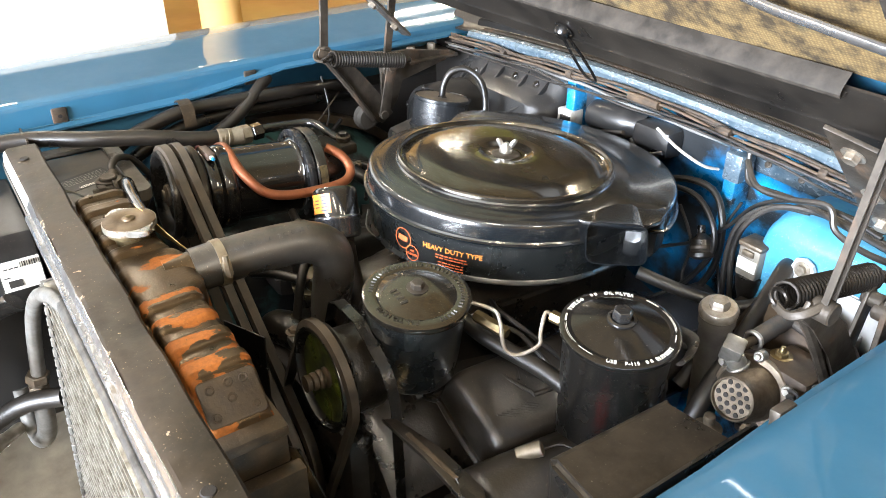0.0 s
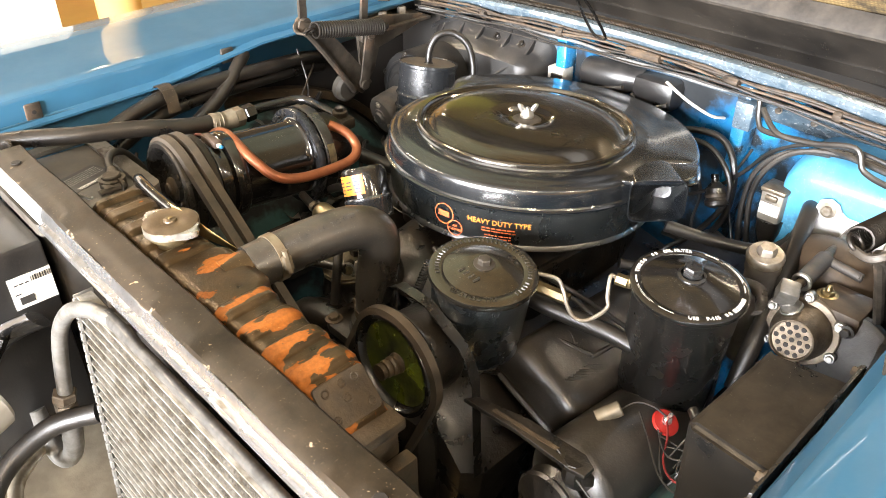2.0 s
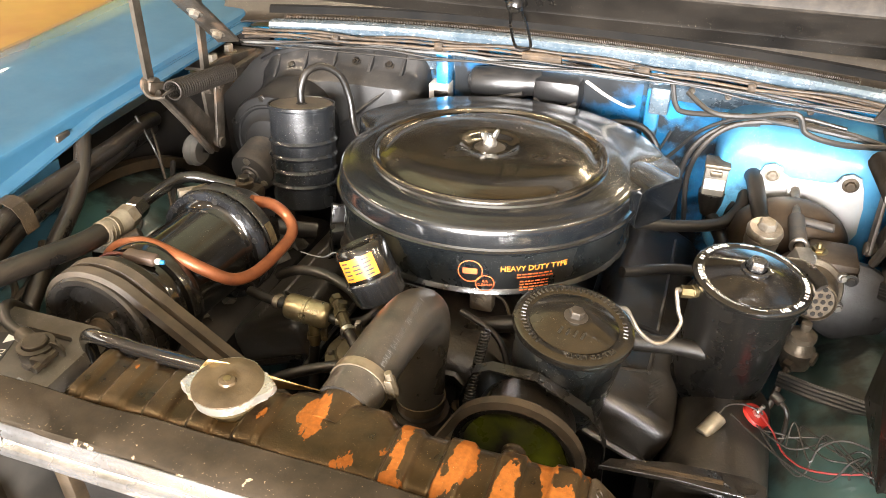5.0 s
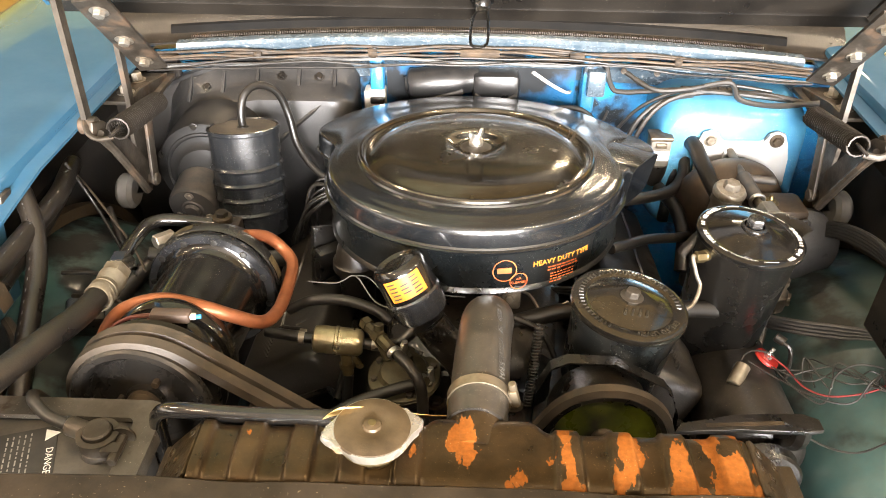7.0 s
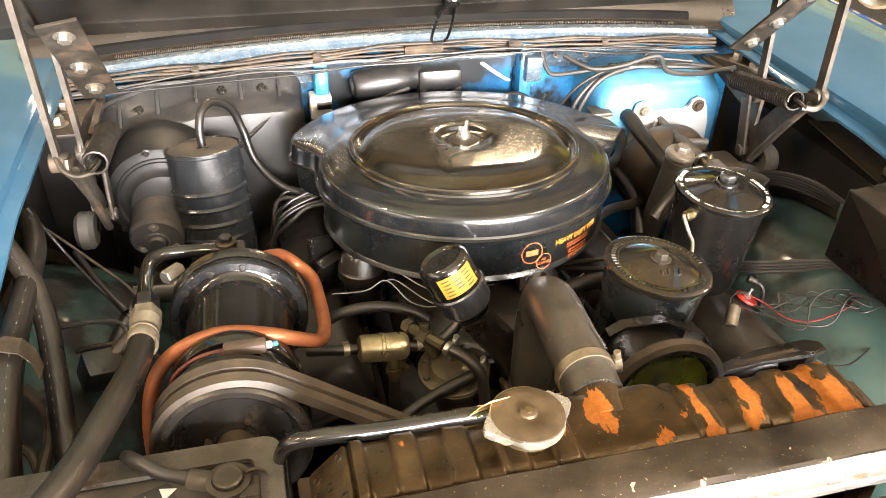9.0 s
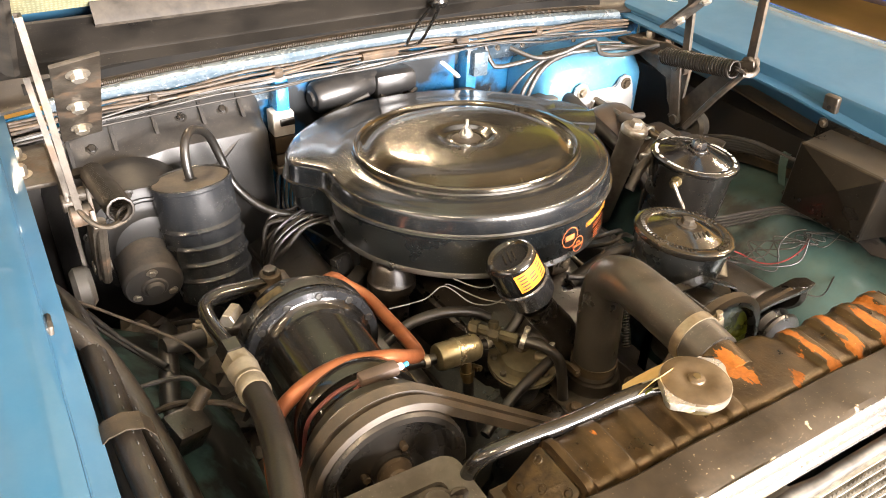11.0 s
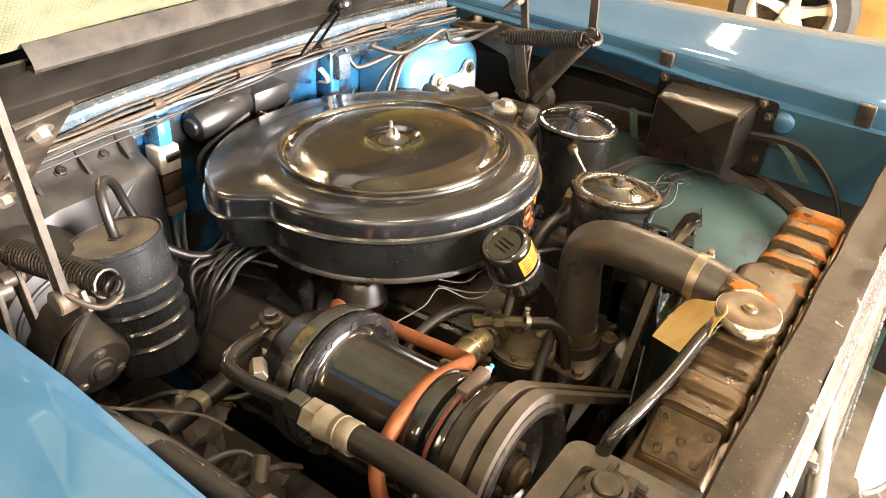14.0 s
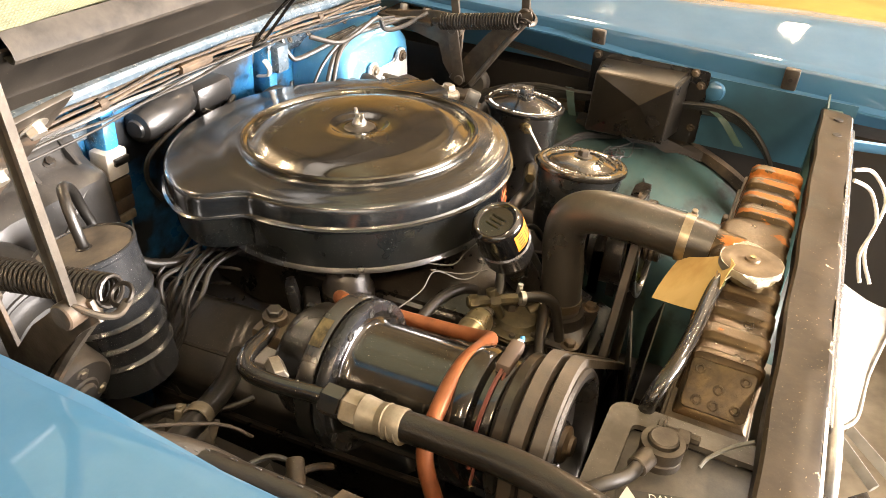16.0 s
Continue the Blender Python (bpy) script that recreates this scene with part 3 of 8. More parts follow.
def parked_car(x, y, turn, paint, label):
    """A low closed car further off; sections along its length."""
    M = pose(x, y, 0, 0, 0, turn)
    t = thing("parked_car", (x, y, 0), label, "car")
    rows = []
    for u, top, hw in ((-1.85, 0.66, 0.74), (-1.75, 0.76, 0.86), (-1.45, 0.84, 0.90), (-0.75, 0.92, 0.91), (0.1, 0.94, 0.92), (1.1, 0.95, 0.92), (1.8, 0.93, 0.88), (2.2, 0.70, 0.78)):
        prof = [(-hw * 0.86, 0.30 + 0.35 * max(0, -u - 1.1)), (-hw, 0.36 + 0.35 * max(0, -u - 1.1)), (-hw, 0.64), (-hw * 0.97, top * 0.9), (-hw * 0.8, top), (0, top + 0.03), (hw * 0.8, top), (hw * 0.97, top * 0.9), (hw, 0.64), (hw, 0.36 + 0.35 * max(0, -u - 1.1)), (hw * 0.86, 0.30 + 0.35 * max(0, -u - 1.1))]
        rows.append([M @ Vector((u, v, z)) for v, z in prof])
    bm = B()
    loft(bm, rows)
    part("body", bm, paint, t)
    rows = []
    for u, top, hw in ((-0.8, 0.93, 0.72), (-0.15, 1.36, 0.6), (0.9, 1.40, 0.6), (1.6, 0.96, 0.7)):
        rows.append([M @ Vector((u, v, z)) for v, z in ((-hw - 0.1, 0.9), (-hw, top), (0, top + 0.03), (hw, top), (hw + 0.1, 0.9))])
    bm = B()
    loft(bm, rows)
    part("cabin", bm, material("dark_glass", (0.01, 0.012, 0.013), None, 0.08, 0.0, 3, 50, 0.0), t)
    for u in (-1.35, 1.35):
        for v in (-0.84, 0.84):
            c = M @ Vector((u, v, 0.33))
            out = M @ Vector((u, v + (0.12 if v > 0 else -0.12), 0.33))
            fr = aim(c, out)
            bm = B()
            lathe(bm, [(0.21, -0.1), (0.29, -0.1), (0.325, -0.07), (0.33, 0.0), (0.325, 0.07), (0.29, 0.1), (0.225, 0.1), (0.21, 0.07), (0.21, -0.1)], fr, 40)
            wheel = part("wheel", bm, tyre_rubber, t, "black tyre on a silver spoked rim")
            bm = B()
            lathe(bm, [(0.21, -0.08), (0.222, 0.1), (0.205, 0.105), (0.185, 0.06), (0.18, -0.08)], fr, 40)
            lathe(bm, [(0, 0.085), (0.045, 0.085), (0.055, 0.07), (0.055, 0.02), (0, 0.02)], fr, 20)
            for k in range(5):
                a = 2 * math.pi * k / 5 + 0.3
                d, e = Vector((math.cos(a), math.sin(a), 0)), Vector((-math.sin(a), math.cos(a), 0))
                loft(bm, [[fr @ (d * r + e * w * sg + Vector((0, 0, z + dz))) for sg, dz in ((-1, 0), (1, 0), (0.7, 0.022), (-0.7, 0.022))] for r, w, z in ((0.04, 0.035, 0.045), (0.12, 0.024, 0.055), (0.195, 0.034, 0.06))])
            part("rim", bm, rim_alloy, wheel)
            bm = B()
            lathe(bm, [(0, -0.03), (0.18, -0.03)], fr, 30)
            part("brake_disc", bm, grimy_black, wheel)
    return t


parked_car(4.42, 1.72, 98, deep_blue, "deep blue parked car with silver spoked rims")

# ---- the old blue car: body round the engine bay ----
car = thing("car", (0, 0.3, 0.0), "old light-blue car with its hood open", "car")
FW = 0.30  # firewall plane


def sag(x):
    return -0.03 * (x / 0.6) ** 2


def fender(s):
    rows = []
    for y in (-1.15, -0.9, -0.7, -0.5, -0.3, -0.1, 0.1, 0.3, 0.5, 0.8, 1.2):
        up = float(np.interp(y, (-0.6, -0.3, 0.1), (0.055, 0.036, 0.024))) if s > 0 else 0.022
        fall = 0.02 * max(0, -y - 0.65) / 0.6
        zz = 0.012 * (y + 0.3)
        h = float(np.interp(y, (-0.7, -0.3, -0.1, 0.4), (0.044, 0.038, 0.022 if s > 0 else 0.014, 0.014)))
        prof = [(0.560, 1.012 - h), (0.576, 1.014 - h), (0.580, 1.0165 - h), (0.577, 1.006), (0.579, 1.013), (0.586, 1.017), (0.60, 1.018), (0.66, 1.018), (0.74, 1.015 + up * 0.6), (0.82, 1.004 + up), (0.89, 0.984 + up), (0.935, 0.955 + up), (0.965, 0.90), (0.982, 0.80), (0.985, 0.6), (0.975, 0.35)]
        rows.append([(0.008 + s * x, y, z + zz - fall) for x, z in prof])
    bm = B()
    sheet(bm, rows, 0.004, (0, 0, -1))
    f = part("fender", bm, blue_paint, car, "glossy light-blue painted fender")
    # hood bumper tabs on the inner wall
    for y in (-0.165, -0.505):
        bm = B()
        m = pose(0.008 + s * 0.5795, y, (0.994 if s > 0 else 0.987) + 0.012 * (y + 0.3), 0, -90 * s - 8 * s, 0)
        prism(bm, round_outline(-0.019 if s > 0 else -0.014, 0.019 if s > 0 else 0.014, -0.0125, 0.0125, 0.003, 2), 0.0, 0.011 if s > 0 else 0.006, m, 0.0025)
        tab = part("tab", bm, hinge_metal, f, "small dusty rubber bumper tab")
        bm = B()
        h = 0.0115 if s > 0 else 0.0065
        lathe(bm, [(0, h), (0.0035, h), (0.0035, h - 0.0015)], m, 10)
        part("screw_hole", bm, deep_dark, f)
    return f


fl, fr_ = fender(-1), fender(1)
# round plug on the rear of the fender tops
for s in (-1, 1):
    bm = B()
    lathe(bm, [(0, 0.006), (0.008, 0.006), (0.010, 0.003), (0.017, 0.002), (0.019, 0.0)], pose(s * 0.69, 0.30, 1.024), 20)
    bump = part("hood_bumper", bm, grimy_brown, fl if s < 0 else fr_, "brown rubber hood bumper")
    bm = B()
    ring(bm, pose(s * 0.69, 0.30, 1.0255), 0.0195, 0.0016, 24, 6)
    part("ring", bm, bright_steel, bump, "thin bright metal ring")

for s in (-1, 1):
    fr = aim((0.008 + s * 0.74, -0.17, 0.34), (0.008 + s * 0.94, -0.17, 0.34))
    bm = B()
    lathe(bm, [(0.19, 0.0), (0.29, 0.0), (0.335, 0.03), (0.34, 0.09), (0.335, 0.15), (0.29, 0.18), (0.19, 0.17), (0.19, 0.0)], fr, 40)
    tyre = part("wheel", bm, tyre_rubber, car, "black tyre under the fender")
    bm = B()
    lathe(bm, [(0, 0.12), (0.06, 0.13), (0.12, 0.11), (0.188, 0.16), (0.19, 0.05), (0, 0.04)], fr, 36)
    part("rim", bm, rim_alloy, tyre)

# inner aprons: an upper blue band, then the wheel house
for s in (-1, 1):
    bm = B()
    rows = []
    for y in np.linspace(-0.62, -0.185, 8):
        rows.append([(s * 0.566, y, 0.972), (s * 0.568, y, 0.955), (s * 0.572, y, 0.90), (s * 0.578, y, 0.84)])
    sheet(bm, rows, 0.003, (s, 0, 0))
    part("inner_band", bm, bpy.data.materials["apron_blue"] if "apron_blue" in bpy.data.materials else material("apron_blue", (0.028, 0.10, 0.15), (0.02, 0.065, 0.10), 0.35, 0.0, 8, 200, 0.1, dust=(0.12, 0.12, 0.11), dust_amount=0.2), car)
    bm = B()
    rows = []
    for y in np.linspace(-0.66, 0.28, 20):
        r = (y + 0.17) / 0.40
        arch = math.sqrt(max(0.0, 1 - min(1, r * r)))
        top = 0.60 + (0.272 if s < 0 else 0.235) * arch
        rows.append([(s * 0.66, y, top + 0.005), (s * 0.60, y, top), (s * 0.52, y, top - 0.02), (s * 0.45, y, top - 0.06), (s * 0.40, y, max(0.45, top - 0.13)), (s * 0.375, y, 0.42), (s * 0.37, y, 0.3)])
    sheet(bm, rows, 0.003, (0, 0, -1))
    house = part("wheel_house", bm, teal_paint if s > 0 else blotched_teal, car, "dusty teal painted wheel house" if s > 0 else "teal painted wheel house with wide black blotches")
    bm = B()
    rise = 0.272 if s < 0 else 0.235
    rows = [[(s * 0.598, -0.17 + 0.40 * q, 0.606 + rise * math.sqrt(1 - q * q)), (s * 0.598, -0.17 + 0.412 * q, 0.622 + rise * math.sqrt(1 - q * q)), (s * 0.612, -0.17 + 0.412 * q, 0.624 + rise * math.sqrt(1 - q * q))] for q in np.linspace(-0.96, 0.96, 31)]
    sheet(bm, rows, 0.003, (s, 0, 0))
    part("rim_flange", bm, grimy_brown, house, "brown rusty rim of the wheel house")
    # added near-black slab keeps the gap beyond the wheel house dark
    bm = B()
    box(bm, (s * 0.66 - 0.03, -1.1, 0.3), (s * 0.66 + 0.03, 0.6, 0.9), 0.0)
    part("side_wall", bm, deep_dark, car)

# firewall with a raised centre and the cowl above it
bm = B()
sheet(bm, [[(x, FW + 0.02, z) for z in (0.35, 0.6, 0.8, 0.96, 1.026 + sag(x))] for x in np.linspace(-0.62, 0.62, 13)], 0.004, (0, 1, 0))
fire = part("firewall", bm, bay_blue, car, "bright blue painted firewall")
# middle panel: a darker blue than the firewall, plus black stain patches
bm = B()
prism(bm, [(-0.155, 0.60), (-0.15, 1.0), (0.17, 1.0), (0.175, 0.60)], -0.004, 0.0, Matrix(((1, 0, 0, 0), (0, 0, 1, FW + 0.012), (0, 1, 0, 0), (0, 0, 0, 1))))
part("recess", bm, recess_dark, fire, "darker blue middle of the firewall with black stains")
# near-black panel over the outer left end of the firewall
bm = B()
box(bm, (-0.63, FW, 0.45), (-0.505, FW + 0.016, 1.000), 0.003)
part("side_panel", bm, deep_dark, fire, "near-black side panel of the firewall")
# seam ribs
for x in (0.19, -0.165):
    bm = B()
    box(bm, (x - 0.012, FW - 0.02, 0.62), (x + 0.012, FW + 0.022, 1.02), 0.006)
    part("rib", bm, bay_blue, fire)
bm = B()
box(bm, (0.185, FW - 0.035, 0.955), (0.215, FW + 0.0, 1.0), 0.004)
part("bracket", bm, worn_blue, fire, "blue bracket with paint worn through")
# upper flange strip with screws, light blue and worn
bm = B()
sheet(bm, [[(x, FW + 0.012, 0.972 + sag(x)), (x, FW + 0.008, 0.992 + sag(x)), (x, FW - 0.002, 1.004 + sag(x)), (x, FW - 0.008, 1.006 + sag(x))] for x in np.linspace(-0.49, 0.54, 12)], 0.003, (0, 0, -1))
part("flange", bm, worn_blue, fire, "blue flange with paint worn to metal")

cowl = car
bm = B()
prof = [(0.300, 1.025), (0.293, 1.029), (0.292, 1.037), (0.296, 1.043), (0.304, 1.045), (0.314, 1.044)]


rows = [[(x, y, z + sag(x)) for y, z in prof] for x in np.linspace(-0.50, 0.54, 25)]
sheet(bm, rows, 0.003, (0, 0.5, -1))
part("cowl_lip", bm, worn_blue, car, "blue cowl lip with paint worn bright")
bm = B()
rows = [[(x, y, z + sag(x)) for y, z in ((0.311, 1.041), (0.330, 1.044), (0.338, 1.052), (0.345, 1.066), (0.356, 1.078), (0.375, 1.088), (0.42, 1.098), (0.62, 1.105))] for x in np.linspace(-0.62, 0.62, 25)]
sheet(bm, rows, 0.004, (0, 0, -1))
cowl_top = part("cowl_top", bm, hood_black, car, "dark cowl panel with a slotted vent")
# slots of the vent: thin upright teeth
bm = B()
for k in range(330):
    x = -0.48 + 0.96 * k / 329
    box(bm, (x - 0.0006, 0.319, 1.0435 + sag(x)), (x + 0.0006, 0.330, 1.0472 + sag(x)), 0)
tagged(part("vent_teeth", bm, hinge_metal, cowl_top, "row of fine vent slots"), kind="stuff")
bm = B()
rows = [[(x, y, z + sag(x)) for y, z in ((0.334, 1.050), (0.337, 1.059), (0.344, 1.062), (0.352, 1.058))] for x in np.linspace(-0.52, 0.52, 23)]
sheet(bm, rows, 0.003, (0, 0, -1))
part("weather_strip", bm, strip_rubber, cowl_top, "black rubber weather strip")

# windscreen and roof close the car behind the cowl
bm = B()
sheet(bm, [[(x, 0.60 + 0.46 * u - 0.10 * (x / 0.6) ** 2 * (1 - 0.4 * u) + 0.02, 1.09 + 0.40 * u + 0.02 * math.sin(math.pi * u)) for x in np.linspace(-0.66, 0.66, 13)] for u in np.linspace(0, 1, 6)], 0.005, (0, 0.7, -0.7))
part("windscreen", bm, material("dark_screen", (0.008, 0.009, 0.009), (0.012, 0.013, 0.013), 0.06, 0.0, 3, 50, 0.0, coat=0.3), car, "dark curved windscreen")
bm = B()
sheet(bm, [[(x, y, 1.49 + 0.05 * math.sin(math.pi * (y - 1.0) / 1.5) - 0.06 * (abs(x) / 0.7) ** 3) for x in np.linspace(-0.70, 0.70, 11)] for y in np.linspace(1.04, 2.4, 8)], 0.004)
part("roof", bm, blue_paint, car, "light-blue roof panel")
for s in (-1, 1):
    bm = B()
    sheet(bm, [[(s * 0.90, y, 0.35), (s * 0.95, y, 0.7), (s * 0.92, y, 0.98), (s * 0.80, y, 1.06), (s * 0.70, y, 1.44 if y > 1.0 else 1.10)] for y in (0.62, 0.8, 1.1, 1.7, 2.4)], 0.004, (-s, 0, 0))
    part("side_panel", bm, blue_paint, car, "light-blue side of the car")

# harness of flat wires along the cowl
for k, (dy, dz, mt) in enumerate(((-0.004, 0.0, harness_tape), (-0.010, 0.003, tan_tape), (0.000, 0.007, harness_tape), (-0.014, -0.004, wire_black), (0.003, -0.008, harness_tape), (-0.008, -0.012, wire_grey), (-0.018, -0.012, wire_black), (-0.006, 0.010, harness_tape))):
    bm = B()
    pts = [(x, 0.289 + dy + 0.004 * math.sin(9 * x + k), 1.019 + sag(x) * 0.9 + dz * 0.9 + 0.003 * math.sin(13 * x + 2 * k) + 0.0015 * math.sin(37 * x + 5 * k)) for x in np.linspace(-0.55, 0.55, 31)]
    tube(bm, pts, 0.0019 + 0.0004 * (k % 3), 7, 3)
    solo("wire", bm, mt, "brown cloth-wrapped wire along the cowl", "wire", "wires of the cowl harness")
for x, w in ((0.006, 0.032), (-0.17, 0.007), (0.165, 0.012), (0.33, 0.006), (-0.36, 0.006)):
    bm = B()
    tube(bm, [(x + q * w, 0.282, 1.020 + 0.9 * sag(x)) for q in (-1, -0.3, 0.3, 1)], 0.0112, 10, 3, radii=[0.0095, 0.0112, 0.0112, 0.0095], flat=0.72)
    solo("harness_clip", bm, tan_tape if w > 0.02 else harness_tape, "brown tape wrap round the cowl wires", "clip", "wraps of the cowl harness")
bm = B()
tube(bm, [(-0.02, 0.272, 1.012), (-0.10, 0.268, 1.006), (-0.20, 0.262, 1.000), (-0.32, 0.262, 0.997), (-0.50, 0.262, 0.990)], 0.0017, 7)
solo("cable", bm, wire_black, "thin dark cable under the cowl harness", "cable")

# ---- open hood ----
hood = thing("hood", (0, 0.125, 1.13), "open hood, black inside with mottled insulation", "hood")
# in the hood's own frame: x across, y up along the panel, z away from the bay


def hp(x, s, d=0.0):
    """A place on the hood: x across, s up along it, d out of the bay."""
    c = 0.70710678
    return Vector((x, 0.125 - c * s + c * d, 1.13 + c * s + c * d))


bm = B()
rows = []
for s in (-0.015, 0.1, 0.4, 0.8, 1.2, 1.38):
    rows.append([hp(x, s, 0.05 - 0.035 * (abs(x) / 0.62) ** 3) for x in np.linspace(-0.62, 0.62, 13)])
sheet(bm, rows, 0.003, (0, 0.707, 0.707))
part("skin", bm, blue_paint, hood, "light-blue outer skin")
bm = B()
rows = [[hp(x, s, d) for s, d in ((-0.012, 0.02), (-0.014, 0.006), (-0.004, 0.0), (0.02, 0.004), (0.024, 0.001), (0.028, 0.004), (0.092, 0.004), (0.100, 0.008))] for x in np.linspace(-0.60, 0.60, 9)]
sheet(bm, rows, 0.003, (0, 0.707, 0.707))
part("rear_channel", bm, hood_black, hood, "black painted hood reinforcement")
bm = B()
for x0, x1 in ((-0.445, 0.445),):
    rows = [[hp(x, s, d) for s, d in ((0.096, 0.004), (0.0985, -0.003), (0.101, -0.005), (0.105, -0.004), (0.108, 0.002), (0.110, 0.018))] for x in np.linspace(x0, x1, 11)]
    sheet(bm, rows, 0.002, (0, 0.707, 0.707))
part("flange", bm, hood_edge, hood, "bare edge of the hood reinforcement")
bm = B()
rows = []
for s in np.linspace(0.10, 1.30, 14):
    rows.append([hp(x, s, 0.022 + 0.006 * math.sin(17 * x + 5 * s) * math.cos(11 * s)) for x in np.linspace(-0.60, 0.60, 15)])
sheet(bm, rows, 0.008, (0, 0.707, 0.707))
part("insulation", bm, insulation, hood, "mottled yellow-green fibre insulation")
for s_ in (-1, 1):
    bm = B()
    tube(bm, [hp(s_ * x, s, d) for x, s, d in ((0.535, 0.02, 0.0), (0.53, 0.2, -0.004), (0.52, 0.6, -0.004), (0.50, 1.25, 0.0))], 0.012, 8, 5, flat=0.6)
    part("side_rail", bm, hood_edge, hood)
bm = B()
tube(bm, [hp(0.300, 0.262, 0.004), hp(0.393, 0.231, -0.002), hp(0.451, 0.216, -0.002), hp(0.530, 0.186, 0.004)], 0.0065, 10, 5, flat=0.7)
part("edge_moulding", bm, lip_metal, hood, "bright worn edge strip across the insulation")
# latch striker and its wire loop
bm = B()
lathe(bm, [(0, 0.010), (0.009, 0.010), (0.012, 0.006), (0.012, 0.0), (0.016, -0.002)], aim(hp(0.003, 0.045, 0.0), hp(0.003, 0.045, -0.1)), 18)
part("striker", bm, black_satin, hood)
bm = B()
tube(bm, [(-0.004, 0.100, 1.150), (-0.010, 0.122, 1.125), (-0.011, 0.152, 1.088), (-0.006, 0.163, 1.076), (0.008, 0.163, 1.076), (0.014, 0.152, 1.088), (0.013, 0.122, 1.125), (0.010, 0.100, 1.150)], 0.0022, 7, 5)
part("wire_loop", bm, black_satin, hood, "black wire loop hanging from the hood")


def hood_lift(s):
    c = 0.010
    t = thing("hood_lift", (c + s * 0.52, 0.12, 0.86), "dusty steel hood lift linkage with a coil spring", "linkage", "hood lift linkages")
    # plate on the hood with three bolts
    bm = B()
    m = Matrix(((s, 0, 0, c + s * 0.487), (0, -0.70710678, 0.70710678, 0.125), (0, 0.70710678, 0.70710678, 1.13), (0, 0, 0, 1)))
    prism(bm, [(-0.024, -0.055), (0.022, -0.07), (0.026, 0.135), (-0.022, 0.150)], -0.060, -0.055, m, 0.001)
    plate = part("plate", bm, hinge_metal, t, "cadmium hinge plate on the hood")
    for u, v in ((0.0, -0.03), (0.002, 0.035), (0.0, 0.115)):
        bm = B()
        hexbolt(bm, m @ pose(u, v, -0.060, 180), 0.008, 0.008)
        part("bolt", bm, steel, plate)
    # plate standing along the car: y and z are its own axes
    pl = Matrix(((0, 0, s, c + s * 0.500), (1, 0, 0, 0), (0, 1, 0, 0), (0, 0, 0, 1)))
    bm = B()
    prism(bm, [(0.045, 0.876), (0.075, 0.862), (0.100, 0.872), (0.125, 0.905), (0.135, 0.945), (0.245, 0.968), (0.260, 0.985), (0.150, 1.005), (0.100, 1.005), (0.085, 0.975), (0.090, 0.92), (0.075, 0.885)], 0.020, 0.026, pl, 0.002)
    base = part("base_bracket", bm, hinge_metal, t)
    bm = B()
    box(bm, (c + s * 0.555 - 0.045, 0.15, 0.974), (c + s * 0.555 + 0.045, 0.27, 0.981), 0.002)
    part("foot", bm, hinge_metal, base)
    for y in (0.236, 0.185):
        bm = B()
        hexbolt(bm, pose(c + s * 0.563, y, 0.981), 0.009, 0.014)
        part("bolt", bm, steel, base)
    # channel arm from the pivot up to the spring hook
    bm = B()
    prism(bm, [(0.060, 0.880), (0.078, 0.866), (0.104, 0.884), (0.085, 0.915), (0.030, 0.985), (-0.020, 1.030), (-0.050, 1.040), (-0.058, 1.022), (-0.030, 1.000), (0.020, 0.945)], 0.006, 0.012, pl, 0.002)
    tube(bm, [(c + s * 0.503, 0.055, 0.880), (c + s * 0.503, 0.000, 0.962), (c + s * 0.503, -0.045, 1.022)], 0.006, 8, 4)
    part("lower_arm", bm, hinge_metal, t)
    bm = B()
    rod(bm, (c + s * 0.520, 0.055, 0.878), (c + s * 0.545, 0.055, 0.878), 0.027, 28, bev=0.006)
    part("roller", bm, material("pale_roller", (0.085, 0.078, 0.068), (0.05, 0.043, 0.035), 0.5, 0.1, 20, 300, 0.1) if s < 0 else bpy.data.materials["pale_roller"], t, "dull grey worn roller")
    bm = B()
    prism(bm, [(0.066, 0.885), (0.076, 0.876), (0.088, 0.880), (0.110, 0.985), (0.104, 0.997), (0.090, 0.993)], -0.004, 0.001, pl, 0.001)
    for y, z in ((0.077, 0.888), (0.099, 0.983)):
        rod(bm, (c + s * 0.492, y, z), (c + s * 0.515, y, z), 0.009, 16)
    part("link", bm, hinge_metal, t)
    for (y0, z0), (y1, z1), x0, x1 in (((-0.036, 1.030), (-0.018, 1.240), 0.520, 0.528), ((0.098, 0.975), (0.126, 1.13), 0.520, 0.530)):
        bm = B()
        loft(bm, [[(c + s * (x + dx), y + dy, z) for dx, dy in ((-0.0035, -0.0075), (0.0035, -0.0075), (0.0035, -0.0055), (-0.001, -0.005), (-0.001, 0.005), (0.0035, 0.0055), (0.0035, 0.0075), (-0.0035, 0.0075))] for x, y, z in ((x0, y0, z0), (x0 * 0.5 + x1 * 0.5, (y0 + y1) / 2, (z0 + z1) / 2), (x1, y1, z1))])
        rod(bm, (c + s * (x0 - 0.012), y0, z0), (c + s * (x0 + 0.010), y0, z0), 0.012, 14)
        part("strap", bm, hinge_metal, t)
    bm = B()
    tube(bm, [(c + s * 0.520, -0.040, 1.038), (c + s * 0.512, -0.058, 1.030), (c + s * 0.498, -0.062, 1.023), (c + s * 0.480, -0.056, 1.024)], 0.0048, 8, 4, flat=0.6)
    part("spring_hook", bm, hinge_metal, t)
    bm = B()
    spring(bm, (c + s * 0.480, -0.040, 1.027), (c + s * 0.486, 0.118, 0.997), 0.0138, 0.0020, 27)
